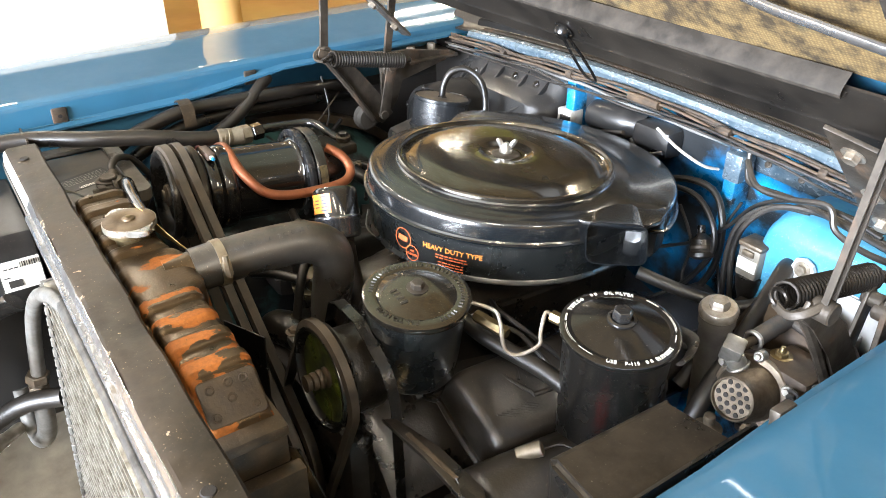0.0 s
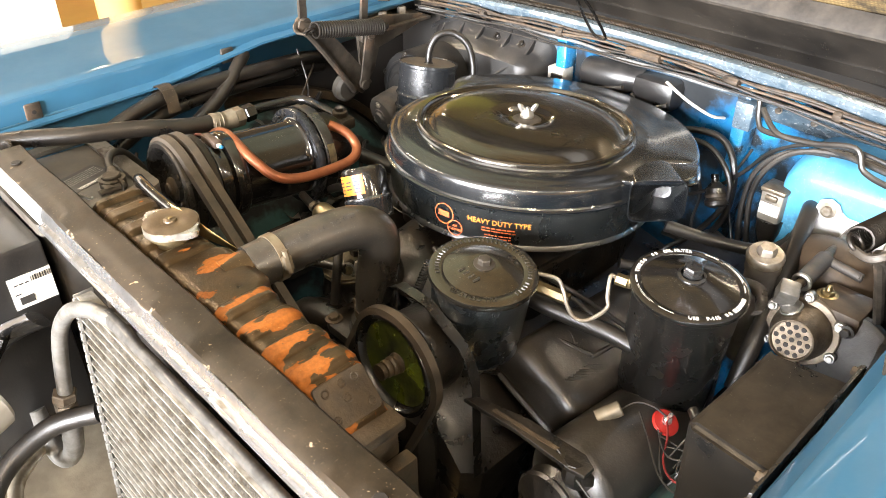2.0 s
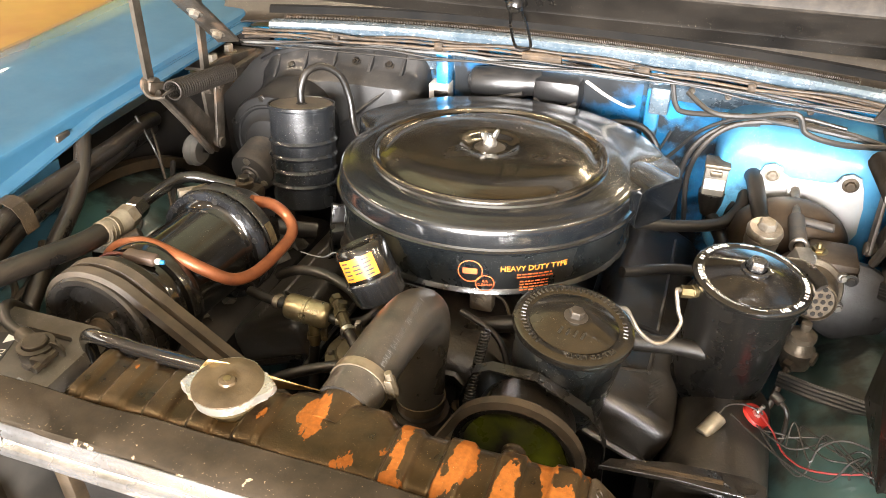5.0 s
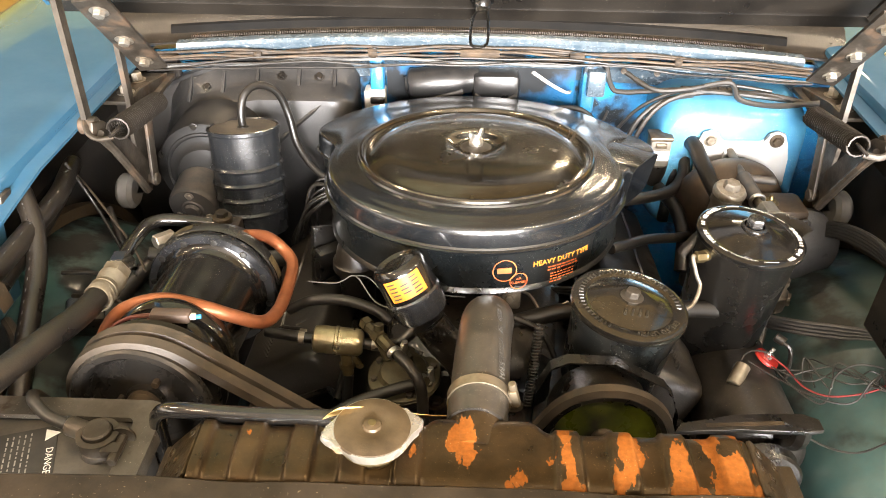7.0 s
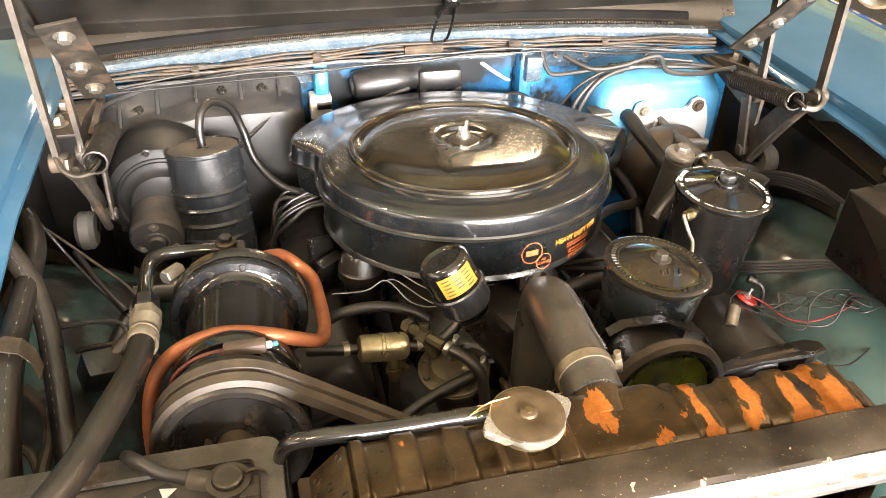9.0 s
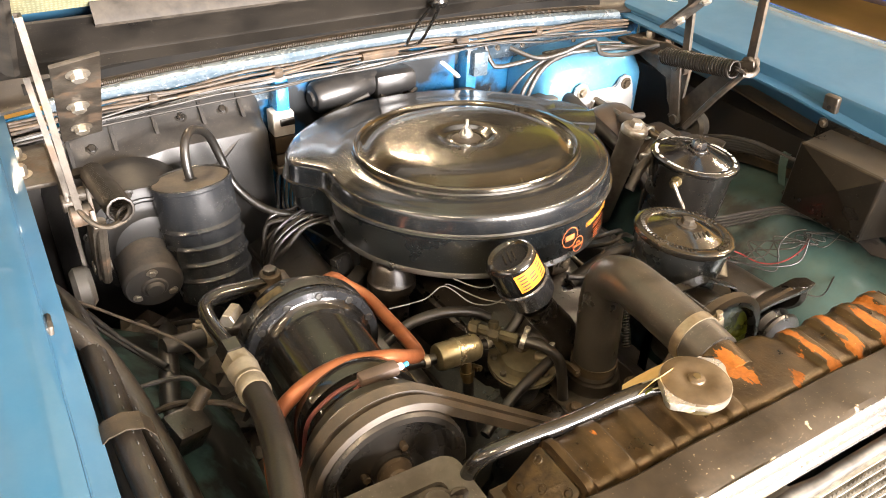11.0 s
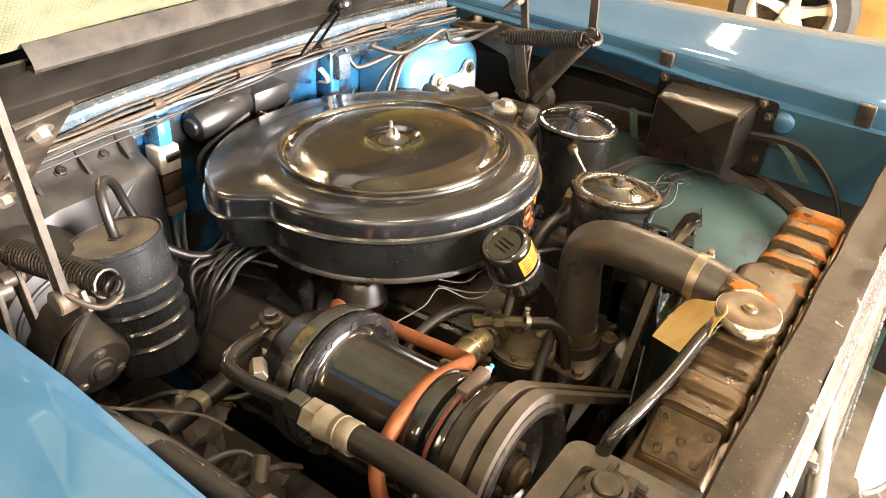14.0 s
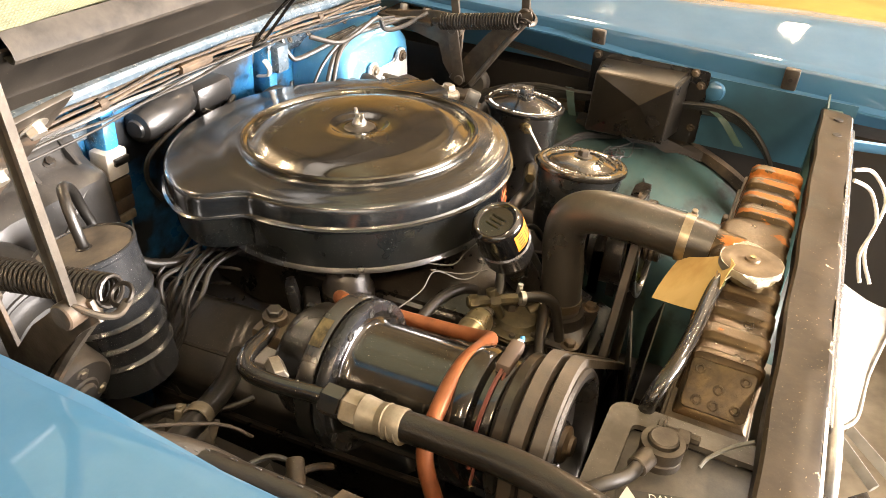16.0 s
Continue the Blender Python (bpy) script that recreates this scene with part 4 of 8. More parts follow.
    ring(bm, aim((c + s * 0.480, -0.050, 1.028), (c + s * 0.49, -0.050, 1.04)), 0.010, 0.0022, 16, 6)
    tube(bm, [(c + s * 0.486, 0.112, 0.997), (c + s * 0.490, 0.132, 0.994), (c + s * 0.505, 0.140, 0.990)], 0.007, 8, 4)
    part("coil_spring", bm, material("spring_steel", (0.035, 0.03, 0.026), (0.02, 0.016, 0.012), 0.35, 0.6, 40, 300, 0.1) if s < 0 else bpy.data.materials["spring_steel"], t, "dark coil spring")
    return t


hood_lift(-1)
hood_lift(1)

# ---- front: support bar, condenser, radiator ----
bar = thing("radiator_support", (0, -0.59, 0.5), "black radiator support bar with a bright worn front face", "support bar")
bm = B()
rows = [[(x, y + 0.0008 * math.sin(40 * x), z + 0.0010 * math.sin(23 * x + 30 * y) + 0.0006 * math.sin(61 * x - 40 * y)) for y, z in ((-0.562, 0.962), (-0.562, 0.984), (-0.565, 0.987), (-0.585, 0.987), (-0.604, 0.986), (-0.6075, 0.983))] for x in np.linspace(-0.455, 0.475, 60)]
sheet(bm, rows, 0.002, (0, 0, -1))
part("top_face", bm, bar_paint, bar, "chipped black paint on the support bar")
bm = B()
rows = [[(x, y + 0.0002 * math.sin(31 * x + 200 * z) + 0.0001 * math.sin(83 * x), z + 0.0002 * math.sin(47 * x)) for y, z in ((-0.608, 0.9835), (-0.6105, 0.980), (-0.612, 0.975), (-0.6125, 0.9715), (-0.6105, 0.9700), (-0.6105, 0.9665), (-0.613, 0.9650), (-0.6165, 0.9640), (-0.6185, 0.9615), (-0.619, 0.957), (-0.617, 0.953), (-0.610, 0.950))] for x in np.linspace(-0.255, 0.475, 60)]
sheet(bm, rows, 0.002, (0, 0.5, 0))
part("front_face", bm, lip_metal, bar, "bright bare metal front face", 22)
bm = B()
rows = [[(x, y, z) for y, z in ((-0.608, 0.9835), (-0.611, 0.978), (-0.613, 0.962), (-0.612, 0.955))] for x in np.linspace(-0.455, -0.257, 6)]
sheet(bm, rows, 0.002, (0, 0.5, 0))
part("front_face", bm, white_paint, bar)
for x in (0.373, -0.40, 0.44):
    bm = B()
    lathe(bm, [(0, 0.0012), (0.006, 0.0012), (0.007, 0.0)], pose(x, -0.588, 0.9868), 14)
    part("hole", bm, deep_dark, bar)
for x in (-0.452, 0.472):
    bm = B()
    s = 1 if x > 0 else -1
    prism(bm, [(0, 0), (s * 0.09, 0.004), (s * 0.09, 0.03), (s * 0.02, 0.03)], -0.003, 0.0, Matrix(((1, 0, 0, x), (0, 0, 1, -0.57), (0, 1, 0, 0.955), (0, 0, 0, 1))))
    px_ = x + (0.065 if s > 0 else 0.0)
    box(bm, (px_ - 0.025, -0.60, 0.3), (px_ + 0.025, -0.565, 0.962), 0.004)
    part("post", bm, teal_paint if s > 0 else bar_paint, bar)

pipe_alu = material("pipe_alu", (0.34, 0.33, 0.31), (0.2, 0.19, 0.17), 0.28, 0.7, 40, 300, 0.2, dent=0.05, dent_scale=60)


def lean(bm):
    """The condenser leans forward towards its foot."""
    for v in bm.verts:
        v.co.y -= 0.08 * (0.94 - v.co.z)
    return bm


cond = thing("condenser", (0.1, -0.64, 0.4), "silver finned cooling condenser in front of the radiator", "condenser")
CT = 0.914  # top of the fin rows
for k in range(25):
    z = CT - 0.0165 * k
    bm = B()
    box(bm, (-0.150, -0.624, z - 0.0013), (0.40, -0.606, z + 0.0013), 0)
    part("flat_tube", lean(bm), condenser_fin, cond)
bm = B()
for k in range(24):
    z1, z0 = CT - 0.0018 - 0.0165 * k, CT - 0.0148 - 0.0165 * k
    top = [bm.verts.new((-0.148 + 0.0030 * i, -0.6225, z1 if i % 2 else z0)) for i in range(182)]
    low = [bm.verts.new((v.co.x, -0.6075, v.co.z)) for v in top]
    for i in range(181):
        bm.faces.new((top[i], top[i + 1], low[i + 1], low[i]))
tagged(part("fin_pack", lean(bm), condenser_fin, cond, "pale aluminium fins"), kind="stuff")
bm = B()
box(bm, (-0.150, -0.6065, 0.48), (0.402, -0.6045, CT), 0)
part("backing", lean(bm), deep_dark, cond)
for x in (-0.153, 0.405):
    bm = B()
    box(bm, (x - 0.0015, -0.627, 0.48), (x + 0.0015, -0.603, CT + 0.003), 0.0005)
    for k in range(24):
        z = CT - 0.00825 - 0.0165 * k
        rod(bm, (x, -0.6245, z + 0.006), (x, -0.6245, z - 0.006), 0.0042, 8)
    tagged(part("end_plate", lean(bm), pipe_alu, cond, "thin end plate with bent tube ends"), kind="stuff")
# crimped header over the fin rows
bm = B()
tube(bm, [(-0.080, -0.616, 0.921), (-0.04, -0.616, 0.9215), (0.0, -0.617, 0.920), (0.04, -0.616, 0.919), (0.25, -0.616, 0.919), (0.402, -0.616, 0.919)], 0.0068, 12, 6, radii=[0.0095, 0.0092, 0.0066, 0.0068, 0.0068, 0.0068])
part("header", bm, material("dull_alu", (0.16, 0.155, 0.145), (0.07, 0.066, 0.06), 0.34, 0.6, 40, 300, 0.2, dent=0.06, dent_scale=60), cond, "dull grey header tube")
bm = B()
tube(bm, [(-0.04, -0.610, 0.919), (-0.08, -0.618, 0.920), (-0.12, -0.625, 0.912), (-0.164, -0.636, 0.890), (-0.197, -0.647, 0.845), (-0.211, -0.657, 0.78), (-0.215, -0.663, 0.73)], 0.0100, 16, 6)
part("inlet_pipe", bm, pipe_alu, cond, "bent aluminium pipe")
bm = B()
rod(bm, (-0.2150, -0.663, 0.742), (-0.2160, -0.665, 0.728), 0.0165, 6)
rod(bm, (-0.2162, -0.665, 0.728), (-0.2166, -0.6655, 0.723), 0.0130, 18)
rod(bm, (-0.2168, -0.666, 0.723), (-0.2185, -0.667, 0.703), 0.0150, 6)
part("pipe_nut", bm, cast_alu, cond, "hex pipe nut")
bm = B()
tube(bm, [(-0.218, -0.667, 0.705), (-0.222, -0.669, 0.670), (-0.238, -0.674, 0.620), (-0.262, -0.683, 0.590), (-0.285, -0.688, 0.592), (-0.298, -0.690, 0.625), (-0.303, -0.690, 0.67)], 0.0140, 14, 5)
part("hose_fitting", bm, pipe_alu, cond)

end_bronze = material("end_bronze", (0.085, 0.056, 0.025), (0.022, 0.015, 0.008), 0.28, 0.5, 60, 300, 0.6, dent=0.12, dent_scale=90)
rad = thing("radiator", (0, -0.52, 0.35), "old radiator with black paint peeling to orange primer", "radiator")
X0, X1 = -0.268, 0.262


def tank_rows():
    rows = []
    for x in np.linspace(X0, X1, 265):
        e = min(1.0, min(x - X0, X1 - x) / 0.036)
        u = (x - X0) / (X1 - X0)
        on = 1.0 if e >= 1.0 else 0.0
        rib = 0.0058 * on / (1 + math.exp(-14 * (math.cos(2 * math.pi * (u * 12 + 0.2)) - 0.05)))
        neck = 1 / (1 + math.exp(-(x + 0.042) / 0.003)) * 1 / (1 + math.exp((x - 0.055) / 0.003))
        yb = -0.489 + 0.014 * neck
        top = 0.938 + 0.037 * e + rib * (1 - neck)
        low = min(0.930, top - 0.008)
        rows.append([(x, -0.556, 0.875), (x, -0.5565 - rib * 0.3, low), (x, -0.5550 - rib * 0.3, top - 0.006), (x, -0.551, top - 0.0012), (x, -0.545, top), (x, yb - 0.016, top + 0.001), (x, yb - 0.008, top - 0.0008), (x, yb - 0.002, top - 0.006), (x, yb + rib * 0.5, low), (x, yb, 0.875)])
    return rows


bm = B()
loft(bm, tank_rows())
tank = part("top_tank", bm, tank_paint, rad, "ribbed tank with peeling black paint over orange", 55)
for x in (X0, X1):
    s = 1 if x > 0 else -1
    slope = math.atan2(0.037, 0.036)
    m = Matrix.Translation((x - s * 0.018, -0.523, 0.9575)) @ Matrix.Rotation(s * slope, 4, "Y")
    bm = B()
    prism(bm, round_outline(-0.023, 0.023, -0.029, 0.029, 0.005, 3), -0.001, 0.003, m, 0.0012)
    plate = part("end_plate", bm, end_bronze if s < 0 else grimy_brown, tank, "worn bronze end plate" if s < 0 else "dark brown end plate")
    for u, v in ((-0.013, -0.018), (-0.014, 0.016), (0.0, 0.0), (-0.015, 0.001), (0.014, -0.02), (0.014, 0.02)):
        bm = B()
        ring(bm, m @ Matrix.Translation((u, v, 0.003)), 0.0036, 0.0012, 14, 6)
        part("rivet", bm, end_bronze if s < 0 else grimy_brown, tank)
bm = B()
box(bm, (X0 - 0.010, -0.5585, 0.918), (X1 + 0.020, -0.484, 0.932), 0.003)
box(bm, (X0 - 0.002, -0.557, 0.866), (X1 + 0.002, -0.480, 0.918), 0.003)
part("header_flange", bm, grimy_brown, rad)
for x in (X0 - 0.012, X1 + 0.006):
    bm = B()
    box(bm, (x - 0.006, -0.56, 0.35), (x + 0.012, -0.47, 0.866), 0.003)
    part("side_frame", bm, grimy_brown, rad)
bm = B()
box(bm, (X0, -0.545, 0.36), (X1, -0.482, 0.864), 0)
part("core", bm, deep_dark, rad)
# filler neck, overflow stub
bm = B()
lathe(bm, [(0.020, 0.968), (0.021, 0.984), (0.028, 0.988), (0.028, 0.993), (0.0, 0.993)], Matrix.Translation((-0.085, -0.520, 0)), 28)
part("filler_neck", bm, brass, rad)
bm = B()
tube(bm, [(-0.088, -0.505, 0.985), (-0.11, -0.496, 0.984), (-0.135, -0.492, 0.982), (-0.20, -0.488, 0.978), (-0.255, -0.482, 0.975), (-0.282, -0.474, 0.962), (-0.290, -0.468, 0.93), (-0.29, -0.466, 0.86)], 0.0075, 10, 6)
part("overflow_pipe", bm, black_gloss, rad, "black overflow pipe")

outline = []
for k in range(48):
    a = 2 * math.pi * k / 48
    r = 0.0320 + 0.0105 * max(0, math.cos(2 * (a - 0.25))) ** 5 - 0.002 * max(0, math.cos(2 * (a - 0.62))) ** 10
    outline.append((r * math.cos(a), r * math.sin(a)))
bm = B()
prism(bm, outline, 0.0, 0.0085, pose(-0.085, -0.520, 0.9945), 0.0028, 3)
cap = part("cap", bm, material("cap_metal", (0.50, 0.48, 0.44), (0.30, 0.27, 0.22), 0.22, 0.75, 30, 260, 0.15, patch=(0.16, 0.11, 0.06), patch_at=0.60, patch_scale=40, patch_soft=0.08, dent=0.05, dent_scale=40), rad, "worn silver radiator cap with two ears")
bm = B()
lathe(bm, [(0.0318, -0.0015), (0.0312, 0.0010), (0.028, 0.0018), (0.016, 0.0032), (0.012, 0.0016), (0.008, 0.002), (0.007, 0.004), (0.003, 0.005), (0, 0.005)], pose(-0.085, -0.520, 1.0025), 30)
part("crown", bm, material("crown_brown", (0.135, 0.095, 0.055), (0.065, 0.043, 0.024), 0.34, 0.45, 30, 260, 0.2, dent=0.06, dent_scale=50), cap, "brown tarnished cap crown")
bm = B()
lathe(bm, [(0, 0.001), (0.0035, 0.001), (0.003, 0.0)], pose(-0.085, -0.520, 1.0075), 12)
part("rivet", bm, brass, cap)
# paper tag on a wire
tag = thing("paper_tag", (-0.085, -0.47, 0.955), "yellowed manila paper tag wired to the cap", "tag")
TA, TB, TC, TD = Vector((-0.073, -0.431, 0.915)), Vector((-0.012, -0.442, 0.945)), Vector((-0.104, -0.510, 1.018)), Vector((-0.147, -0.489, 0.969))
bm = B()
out = (TB - TA).cross(TC - TB).normalized()
rows = []
for i in range(11):
    u = i / 10
    pinch = 1.0 if u < 0.8 else 1.0 - 1.9 * (u - 0.8)
    rows.append([TA.lerp(TD, u).lerp(TB.lerp(TC, u), 0.5 + 0.5 * pinch * v) + out * (0.004 * math.sin(3.2 * u + 0.8 * v) + 0.002 * v * v) for v in (-1, -0.5, 0, 0.5, 1)])
sheet(bm, rows, 0.0006, out)
part("paper", bm, tag_paper, tag)
bm = B()
eye = TD.lerp(TC, 0.5).lerp(TA.lerp(TB, 0.5), 0.08)
ring(bm, aim(eye + out * 0.0045, eye + out), 0.0042, 0.0013, 16, 6)
part("eyelet", bm, green_paint, tag, "small green reinforcing ring")
bm = B()
tube(bm, [tuple(eye + out * 0.004), tuple(eye + Vector((0.012, -0.012, 0.006))), (-0.100, -0.512, 0.992), (-0.085, -0.493, 0.986), tuple(eye - out * 0.004)], 0.0009, 5, 5)
part("wire", bm, bright_steel, tag)

# ---- engine ----
TILT_E = -4.0
engine = thing("engine", (0, -0.05, 0.35), "grimy black V8 engine block", "engine")
bm = B()
rows = []
for y in (-0.33, -0.31, -0.1, 0.15, 0.24):
    w = 0.9 if y == -0.33 else 1.0
    zt = 0.76 - 0.07 * (y + 0.05)
    rows.append([(sx * w, y, z) for sx, z in ((-0.12, 0.40), (-0.2, 0.5), (-0.22, 0.66), (-0.13, zt - 0.02), (-0.05, zt), (0.05, zt), (0.13, zt - 0.02), (0.22, 0.66), (0.2, 0.5), (0.12, 0.40))])
loft(bm, rows)
block = part("block", bm, grimy_black, engine)
bm = B()
rows = []
for y, w, h in ((-0.27, 0.07, 0.83), (-0.24, 0.10, 0.85), (-0.1, 0.12, 0.86), (0.1, 0.12, 0.85), (0.2, 0.09, 0.82)):
    rows.append([(-w, y, 0.74), (-w, y, h - 0.03), (-w * 0.6, y, h), (w * 0.6, y, h), (w, y, h - 0.03), (w, y, 0.74)])
loft(bm, rows)
bmesh.ops.bevel(bm, geom=list(bm.edges), offset=0.006, segments=2, affect="EDGES")
part("intake_manifold", bm, grimy_black, engine)
# carburettor under the air cleaner
bm = B()
box(bm, (-0.06, -0.09, 0.84), (0.06, 0.09, 0.90), 0.01)
lathe(bm, [(0.05, 0.86), (0.066, 0.88), (0.066, 0.905), (0, 0.905)], I4, 30)
for sx in (-1, 1):
    rod(bm, (sx * 0.06, -0.06, 0.87), (sx * 0.085, -0.06, 0.87), 0.012, 12)
    rod(bm, (sx * 0.05, -0.10, 0.86), (sx * 0.05, -0.085, 0.86), 0.015, 12)
part("carburettor", bm, cast_alu, engine, "dusty cast carburettor under the air cleaner")


def valve_cover(s):
    bm = B()
    # local frame: u along the engine, v across, w out of the bank
    c, d = math.cos(radians(24)), math.sin(radians(24))
    O = Vector((s * 0.238, 0.02, 0.757))

    def at(u, v, w):
        return O + Vector((s * (v * c + w * d), u, v * -d + w * c - 0.07 * u))
    rows = []
    for u, k, h in ((-0.260, 0.80, -0.5), (-0.257, 0.84, 0.25), (-0.254, 0.89, 0.68), (-0.249, 0.945, 0.90), (-0.241, 0.98, 0.98), (-0.230, 1.0, 1.0), (-0.205, 1.0, 1.0), (-0.1, 1.0, 1.0), (0.1, 1.0, 1.0), (0.225, 1.0, 1.0), (0.24, 0.93, 0.8), (0.247, 0.8, 0.3)):
        rows.append([at(u, v * k, w * h if w > 0 else w) for v, w in ((-0.065, -0.035), (-0.063, 0.004), (-0.0605, 0.015), (-0.056, 0.0215), (-0.049, 0.0248), (-0.030, 0.0265), (0.0, 0.0270), (0.030, 0.0265), (0.049, 0.0248), (0.056, 0.0215), (0.0605, 0.015), (0.063, 0.004), (0.065, -0.035))])
    loft(bm, rows)
    vc = part("valve_cover", bm, dusty_cover, engine, "dusty black pressed-steel valve cover", 60)
    bm = B()
    pts = [at(u, v, -0.03) for u, v in ((-0.262, -0.05), (-0.262, 0.05), (-0.25, 0.067), (0.24, 0.067), (0.252, 0.05), (0.252, -0.05), (0.24, -0.067), (-0.25, -0.067))]
    tube(bm, pts, 0.005, 6, 3, closed=True)
    part("cover_flange", bm, grimy_black, vc)
    bm = B()
    for k in range(7):
        rod(bm, at(-0.232 + 0.0075 * k, 0.016, 0.0262), at(-0.196 + 0.0075 * k, 0.036, 0.0245), 0.0016, 6)
    tube(bm, [at(-0.195, -0.042, 0.0205), at(-0.185, -0.020, 0.0245), at(-0.170, 0.005, 0.0255), at(-0.150, 0.012, 0.0252), at(0.02, 0.016, 0.0250), at(0.20, 0.018, 0.0248)], 0.0040, 8, 5)
    tube(bm, [at(-0.215, -0.030, 0.0235), at(-0.190, -0.042, 0.0215), at(-0.168, -0.034, 0.0235), at(-0.175, -0.015, 0.0258)], 0.0030, 8, 5)
    tagged(part("raised_script", bm, dusty_cover, vc, "raised ribs of a pressed script"), kind="stuff")
    return vc


valve_cover(1)
valve_cover(-1)

# thermostat housing and front cover
bm = B()
prism(bm, round_outline(-0.055, 0.065, -0.355, -0.265, 0.02), 0.772, 0.786, I4, 0.004)
lathe(bm, [(0.05, 0.72), (0.046, 0.77), (0.036, 0.79), (0.034, 0.80), (0.0, 0.80)], Matrix.Translation((0.010, -0.308, 0)), 28)
outlet = part("water_outlet", bm, grimy_black, engine)
for x, y in ((-0.042, -0.342), (0.052, -0.342), (0.052, -0.278), (-0.042, -0.278)):
    bm = B()
    hexbolt(bm, pose(x, y, 0.786), 0.008, 0.007)
    part("bolt", bm, grimy_brown, outlet)
bm = B()
tube(bm, [(-0.03, -0.31, 0.75), (-0.08, -0.33, 0.76), (-0.12, -0.34, 0.745), (-0.13, -0.345, 0.70), (-0.125, -0.35, 0.62)], 0.027, 14, 6)
part("bypass_pipe", bm, grimy_black, engine)
bm = B()
box(bm, (-0.16, -0.37, 0.45), (0.16, -0.31, 0.74), 0.03)
part("front_cover", bm, grimy_black, engine)

# fan pulley stack and fan behind the radiator
fan = thing("cooling_fan", (0.0, -0.43, 0.68), "dark grimy cooling fan behind the radiator", "fan")
ax = aim((0.0, -0.36, 0.625), (0.0, -0.46, 0.630))
bm = B()
lathe(bm, [(0, 0.0), (0.085, 0.0), (0.09, 0.004), (0.078, 0.012), (0.09, 0.020), (0.078, 0.030), (0.09, 0.038), (0.075, 0.044), (0.03, 0.046), (0, 0.06)], ax, 44)
part("pulley", bm, grimy_black, fan)
bm = B()
lathe(bm, [(0, 0.06), (0.042, 0.06), (0.045, 0.07), (0.02, 0.085), (0, 0.085)], ax, 24)
part("hub", bm, grimy_brown, fan)
for k in range(5):
    a = 2 * math.pi * k / 5 + 0.5
    bm = B()
    d, e = Vector((math.cos(a), math.sin(a), 0)), Vector((-math.sin(a), math.cos(a), 0))
    sheet(bm, [[ax @ (d * r + e * w + Vector((0, 0, 0.066 + 0.25 * w))) for w in (-0.03 - r * 0.08, 0, 0.03 + r * 0.08)] for r in (0.03, 0.1, 0.16, 0.20)], 0.002, (0, 1, 0))
    part("blade", bm, grimy_black, fan)

# ---- air cleaner ----
AM = Matrix.Translation((0, 0, 0.998)) @ Matrix.Rotation(radians(TILT_E), 4, "X")
air = thing("air_cleaner", (0, 0, 0.88), "big round glossy black air cleaner housing, dusty", "air cleaner")
bm = B()
lathe(bm, [(0.0, -0.112), (0.10, -0.112), (0.185, -0.114), (0.197, -0.1135), (0.2005, -0.111), (0.1995, -0.108), (0.1975, -0.105), (0.2005, -0.070), (0.2015, -0.056), (0.2065, -0.0545), (0.207, -0.0525), (0.200, -0.052)], AM, 112)
part("lower_can", bm, black_crackle, air, "black crackle-painted lower can")


# radius of the cover by the angle from the right, in degrees
REACH_AT = ((-180, 0.2028), (14, 0.2028), (17, 0.224), (20, 0.246), (24, 0.251), (60, 0.255), (100, 0.257), (140, 0.258), (152, 0.257), (158, 0.253), (162, 0.240), (166, 0.216), (169, 0.2045), (172, 0.2028), (180, 0.2028))


def reach(deg):
    """How far the cover goes from its middle: wider over the rear half."""
    return float(np.interp((deg + 180) % 360 - 180, *zip(*REACH_AT)))


RN = 288
REACH = [reach(360 * k / RN) for k in range(RN)]
REACH = [sum(REACH[(k + j) % RN] for j in (-2, -1, 0, 1, 2)) / 5 for k in range(RN)]
bm = B()
turns = [(math.cos(2 * math.pi * k / RN), math.sin(2 * math.pi * k / RN)) for k in range(RN)]
loft(bm, [[AM @ Vector((f(R) * c, f(R) * d, z + lift * (R - 0.2028))) for R, (c, d) in zip(REACH, turns)] for f, z, lift in (
    (lambda R: R - 0.003, -0.0525, 0.0), (lambda R: R + 0.0044, -0.0522, 0.0), (lambda R: R + 0.0050, -0.0500, 0.0), (lambda R: R + 0.0017, -0.0485, 0.0), (lambda R: R + 0.0002, -0.0460, 0.0), (lambda R: R, -0.0300, 0.0), (lambda R: R - 0.0010, -0.0250, 0.0), (lambda R: R - 0.0028, -0.0218, 0.0), (lambda R: R - 0.0055, -0.0202, 0.0), (lambda R: R - 0.0088, -0.0193, 0.0), (lambda R: 0.1905 + 0.45 * (R - 0.2028), -0.0186, 0.0), (lambda R: 0.1880 + 0.02 * (R - 0.2028), -0.0180, 0.0), (lambda R: 0.1855, -0.0166, 0.0), (lambda R: 0.1740, -0.0156, 0.0), (lambda R: 0.1650, -0.0150, 0.0), (lambda R: 0.1615, -0.0145, 0.0), (lambda R: 0.1602, -0.0120, 0.0), (lambda R: 0.1500, -0.0180, 0.0))], caps=False)
part("cover_ring", bm, ring_black, air, "glossy black outer ring with widened rear corners", 30)
bm = B()
lathe(bm, [(0.1590, -0.0150), (0.1602, -0.0120), (0.1595, -0.0070), (0.1580, -0.0052), (0.1555, -0.0050), (0.1540, -0.0066), (0.1525, -0.0110), (0.1500, -0.0128), (0.1465, -0.0126), (0.1420, -0.0098), (0.1340, -0.0052), (0.1250, -0.0022), (0.1120, -0.0006), (0.0900, 0.0004), (0.0600, 0.0012), (0.0420, 0.0015), (0.0380, 0.0002), (0.0340, -0.0030), (0.0280, -0.0042), (0.0220, -0.0042), (0.0190, -0.0030), (0.0000, -0.0030)], AM, 112)
